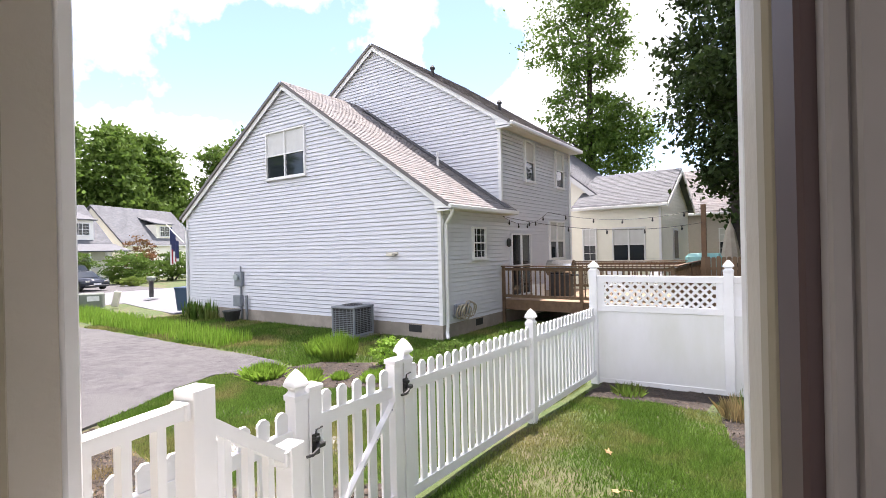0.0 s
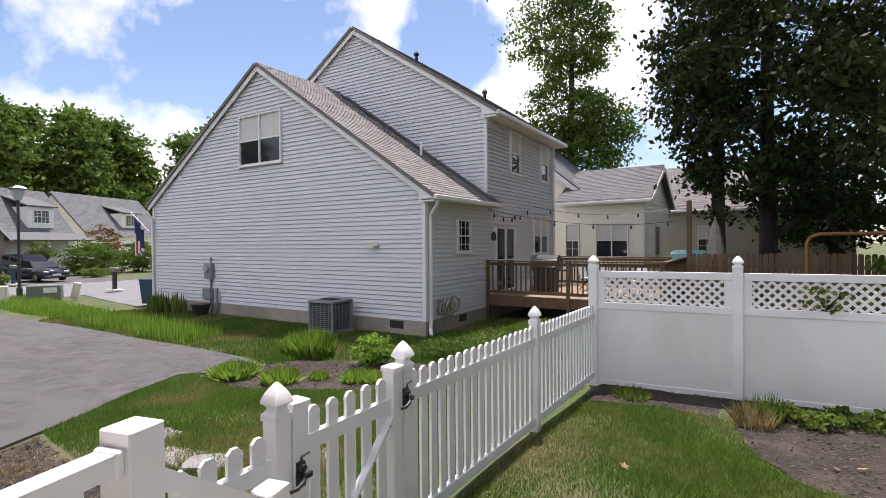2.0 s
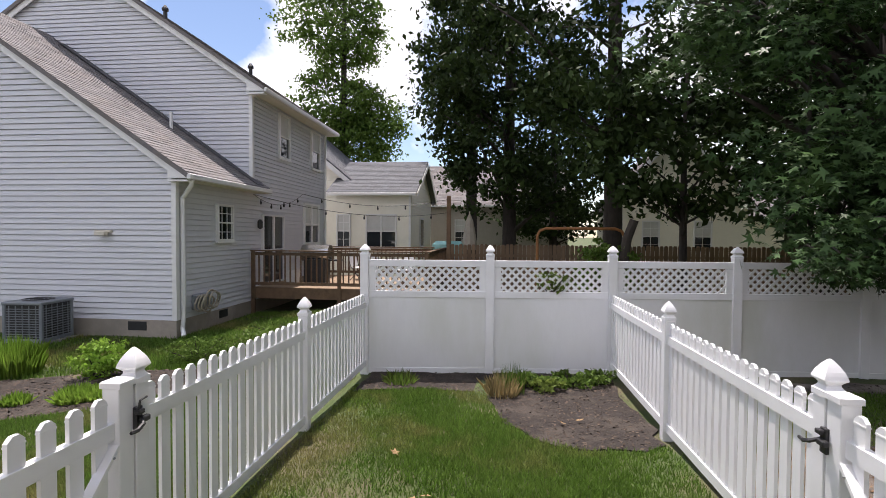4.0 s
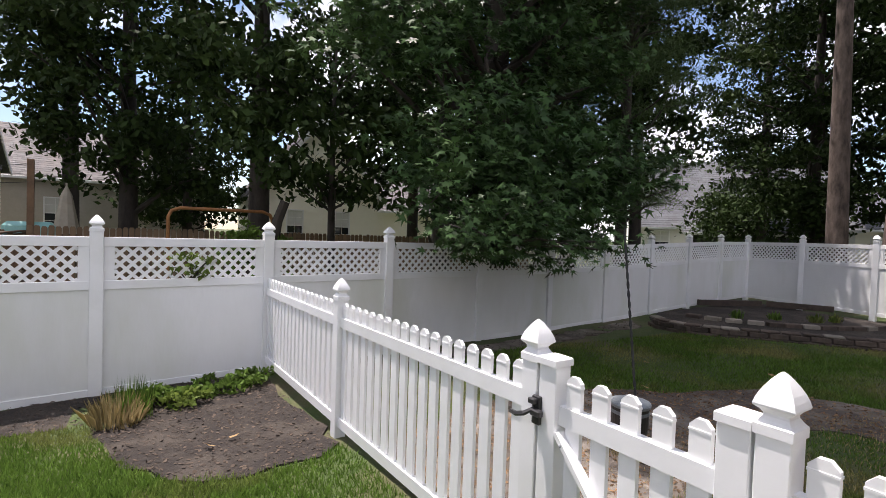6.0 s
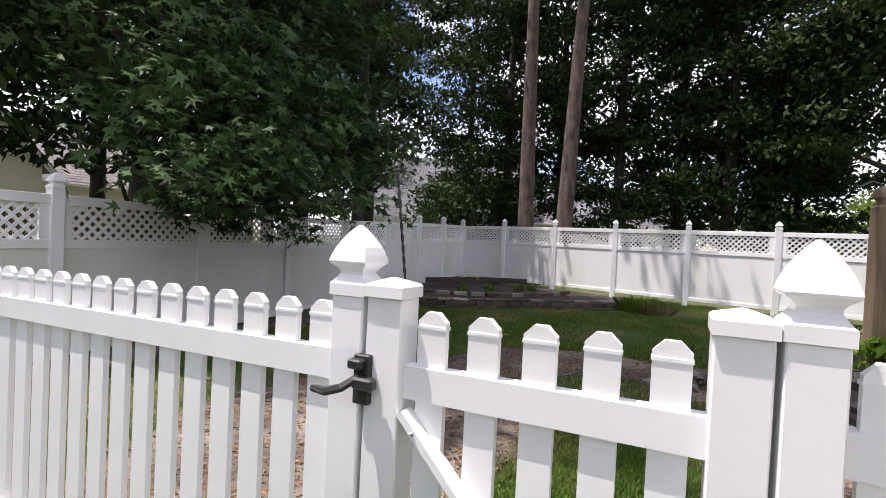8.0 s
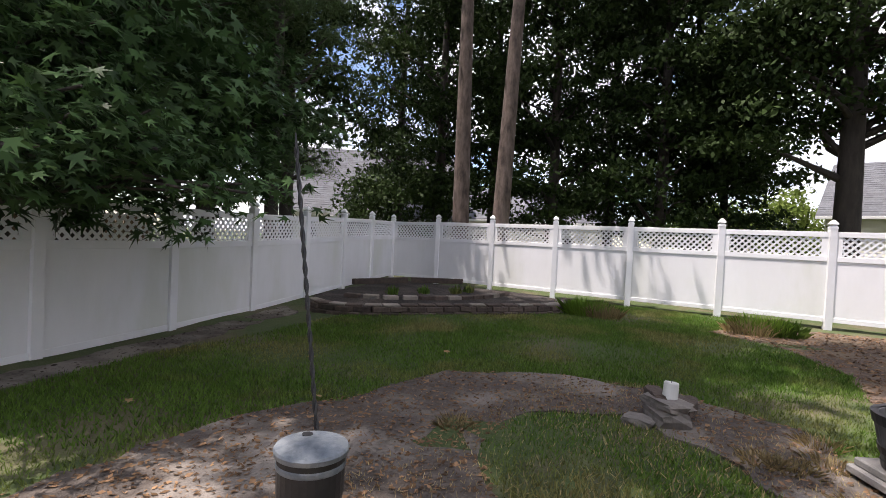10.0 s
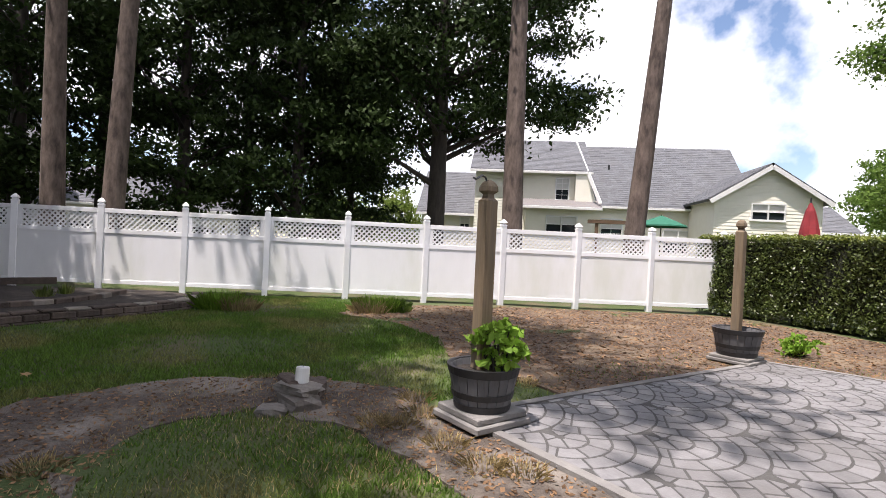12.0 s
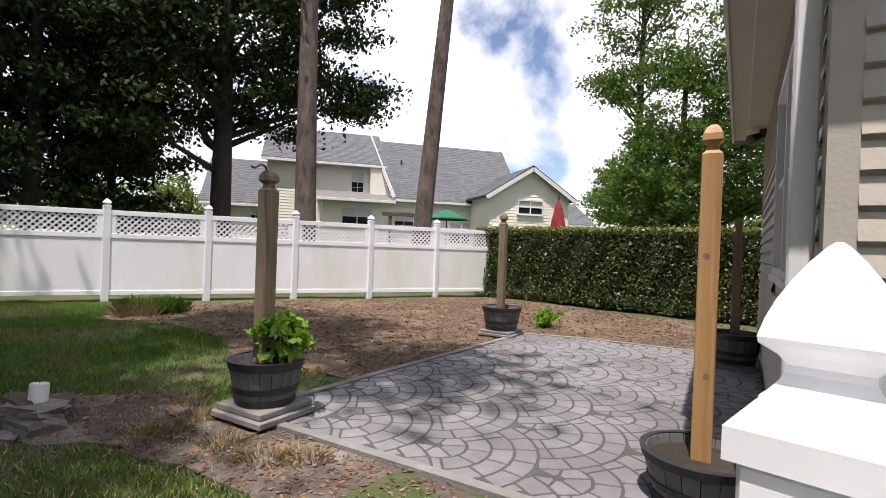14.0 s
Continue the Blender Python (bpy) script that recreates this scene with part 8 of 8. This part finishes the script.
car("dark blue parked car facing the street", -44.4, 14.9, 8, CARPAINT_BLUE, 4.5, 1.8, 1.45, False)
car("black parked sport utility vehicle on the driveway", -50.0, 16.2, 8, CARPAINT, 4.9, 1.95, 1.85, True)


def dormer(parent, x0, x1, y0, y1, z0, z1, rise, wall, roof, nwin=2):
    """A shed dormer looking along -y."""
    part("dormer_wall", boxed(x0, y0, z0, x1, y1, z1), wall, parent)
    bm = bmesh.new()
    slab(bm, [(x0 - 0.25, y0 - 0.3, z1), (x1 + 0.25, y0 - 0.3, z1), (x1 + 0.25, y1, z1 + rise), (x0 - 0.25, y1, z1 + rise)], 0.12)
    part("dormer_roof", bm, roof, parent)
    w = (x1 - x0) * 0.62
    window(parent, Matrix.Translation(((x0 + x1) / 2 + w / 2, y0 - 0.07, z0 + 0.45)) @ Matrix.Rotation(math.pi, 4, "Z"), w, 1.25, (nwin, 1), (1, 3), 0)


# houses across the street, their fronts towards the road
FRONT = Matrix.Rotation(math.pi / 2, 4, "Z")
h2 = simple_house("grey house with a brick garage gable across the street", (-50.75, 2.75, -0.35), math.pi / 2 + radians(20), [(10.6, 22.0, 1.2, 9.2, 3.5, 8.0, "x")], SIDING_WHITE, ROOF_GREY, [(18.2, 0.9, 0.9, 1.5, 1.2, 1)])
dormer(h2, 17.8, 20.3, 1.6, 5.0, 4.3, 6.3, 1.2, SIDING_WHITE, ROOF_GREY)
bm = bmesh.new()
pts = [(9.4, 0.0), (13.3, 0.0), (13.3, 3.5), (11.3, 5.5), (9.4, 3.6)]
f = [bm.verts.new((x, -1.6, z)) for x, z in pts]
b = [bm.verts.new((x, 3.0, z)) for x, z in pts]
bm.faces.new(f)
bm.faces.new(b[::-1])
for i in range(5):
    bm.faces.new((f[i], b[i], b[(i + 1) % 5], f[(i + 1) % 5]))
bmesh.ops.recalc_face_normals(bm, faces=bm.faces[:])
part("garage_front", bm, BRICK, h2, "red-brown brick garage gable")
bm = bmesh.new()
slab(bm, [(13.7, -1.9, 3.1), (13.7, 3.4, 3.1), (11.3, 3.4, 5.6), (11.3, -1.9, 5.6)], 0.12)
slab(bm, [(9.0, 3.4, 3.1), (9.0, -1.9, 3.1), (11.3, -1.9, 5.6), (11.3, 3.4, 5.6)], 0.12)
part("garage_roof", bm, ROOF_GREY, h2)
for xa in (9.0, 13.7):
    part("rake_board", beam(bmesh.new(), (xa, -1.93, 3.08), (11.3, -1.93, 5.58), 0.03, 0.24), TRIM, h2)
part("gable_vent", lathe(bmesh.new(), [(0.3, 0.0), (0.3, 0.03)], 16), TRIM, h2).matrix_local = pose(11.3, -1.6, 4.5, 90, 0, 0)
gd = part("garage_door", boxed(10.0, -1.66, 0.0, 12.6, -1.605, 2.2), TRIM, h2)
for i in range(4):
    part("door_pane", boxed(10.1 + i * 0.62, -1.68, 1.72, 10.6 + i * 0.62, -1.662, 2.0), GLASS, gd)
part("porch_roof", slab(bmesh.new(), [(13.8, -0.9, 3.0), (22.4, -0.9, 3.0), (22.4, 1.3, 3.75), (13.8, 1.3, 3.75)], 0.14), ROOF_GREY, h2)
for x in (17.9, 19.9, 21.9):
    part("porch_column", boxed(x - 0.13, -0.75, 0, x + 0.13, -0.5, 3.0), TRIM, h2)
part("front_door", boxed(18.6, 1.1, 0.1, 19.5, 1.16, 2.2), BLACK, h2)
h3 = simple_house("cream house with a steep grey roof across the street", (-59.5, 25.0, -0.35), math.pi / 2 + radians(24), [(0.0, 12.0, 1.0, 9.0, 4.0, 8.2, "x")], SIDING_CREAM, ROOF_GREY, [(6.0, 0.9, 0.9, 1.5, 1.0, 1)])
dormer(h3, 5.4, 8.0, 1.4, 4.8, 4.4, 6.3, 1.1, SIDING_CREAM, ROOF_GREY)
shrub("large rounded shrub in front of the cream house", -50.5, 21.0, 2.3, 2.3, 3.0, LEAF, 240, 22, 0.24, 401, 0.25)
shrub("large rounded shrub in front of the cream house", -51.5, 25.5, 2.3, 2.3, 3.0, LEAF, 240, 22, 0.24, 402, 0.25)
shrub("reddish shrub between the houses across the street", -54.5, 23.6, 1.7, 1.7, 4.8, LEAF_RED, 150, 22, 0.22, 403, 0.25)
shrub("dark rounded shrub beside the garage across the street", -52.0, 9.8, 2.2, 2.0, 3.4, LEAF_DARK, 220, 22, 0.24, 404, 0.25)
shrub("yellow-green low shrub by the street", -48.2, 9.4, 1.6, 2.0, 1.0, LEAF_LIGHT, 150, 16, 0.18, 405, 0.18)
shrub("yellow-green low shrub by the parked cars", -45.8, 19.2, 0.9, 1.2, 0.9, LEAF_LIGHT, 90, 16, 0.16, 406, 0.15)
shrub("yellow-green low shrub by the parked cars", -43.5, 12.6, 0.5, 0.6, 0.7, LEAF_LIGHT, 60, 14, 0.14, 407, 0.12)
shrub("small tree beside the porch across the street", -53.0, 18.0, 0.9, 0.9, 3.6, LEAF, 110, 16, 0.2, 408, 0.18)
shrub("rounded bright green shrub beside the driveway", -15.5, 2.1, 1.2, 1.1, 1.15, LEAF, 260, 22, 0.10, 409, 0.12)
shrub("rounded bright green shrub beside the driveway", -17.6, 1.6, 1.3, 1.2, 1.35, LEAF, 260, 22, 0.11, 410, 0.12)

# low white pickets behind the hedge
pf = thing("picket_fence", "low white picket fence behind the hedge", "fence", group="picket fences")
for i in range(70):
    share("picket", PICKET, pf, pose(10.2 - 0.128 * i, -10.25, ground_z(3, -10) + 0.02, 0, 0, 90))
for zz in (0.35, 0.95):
    part("rail", boxed(1.2, -10.3, zz, 10.3, -10.262, zz + 0.08), VINYL, pf)
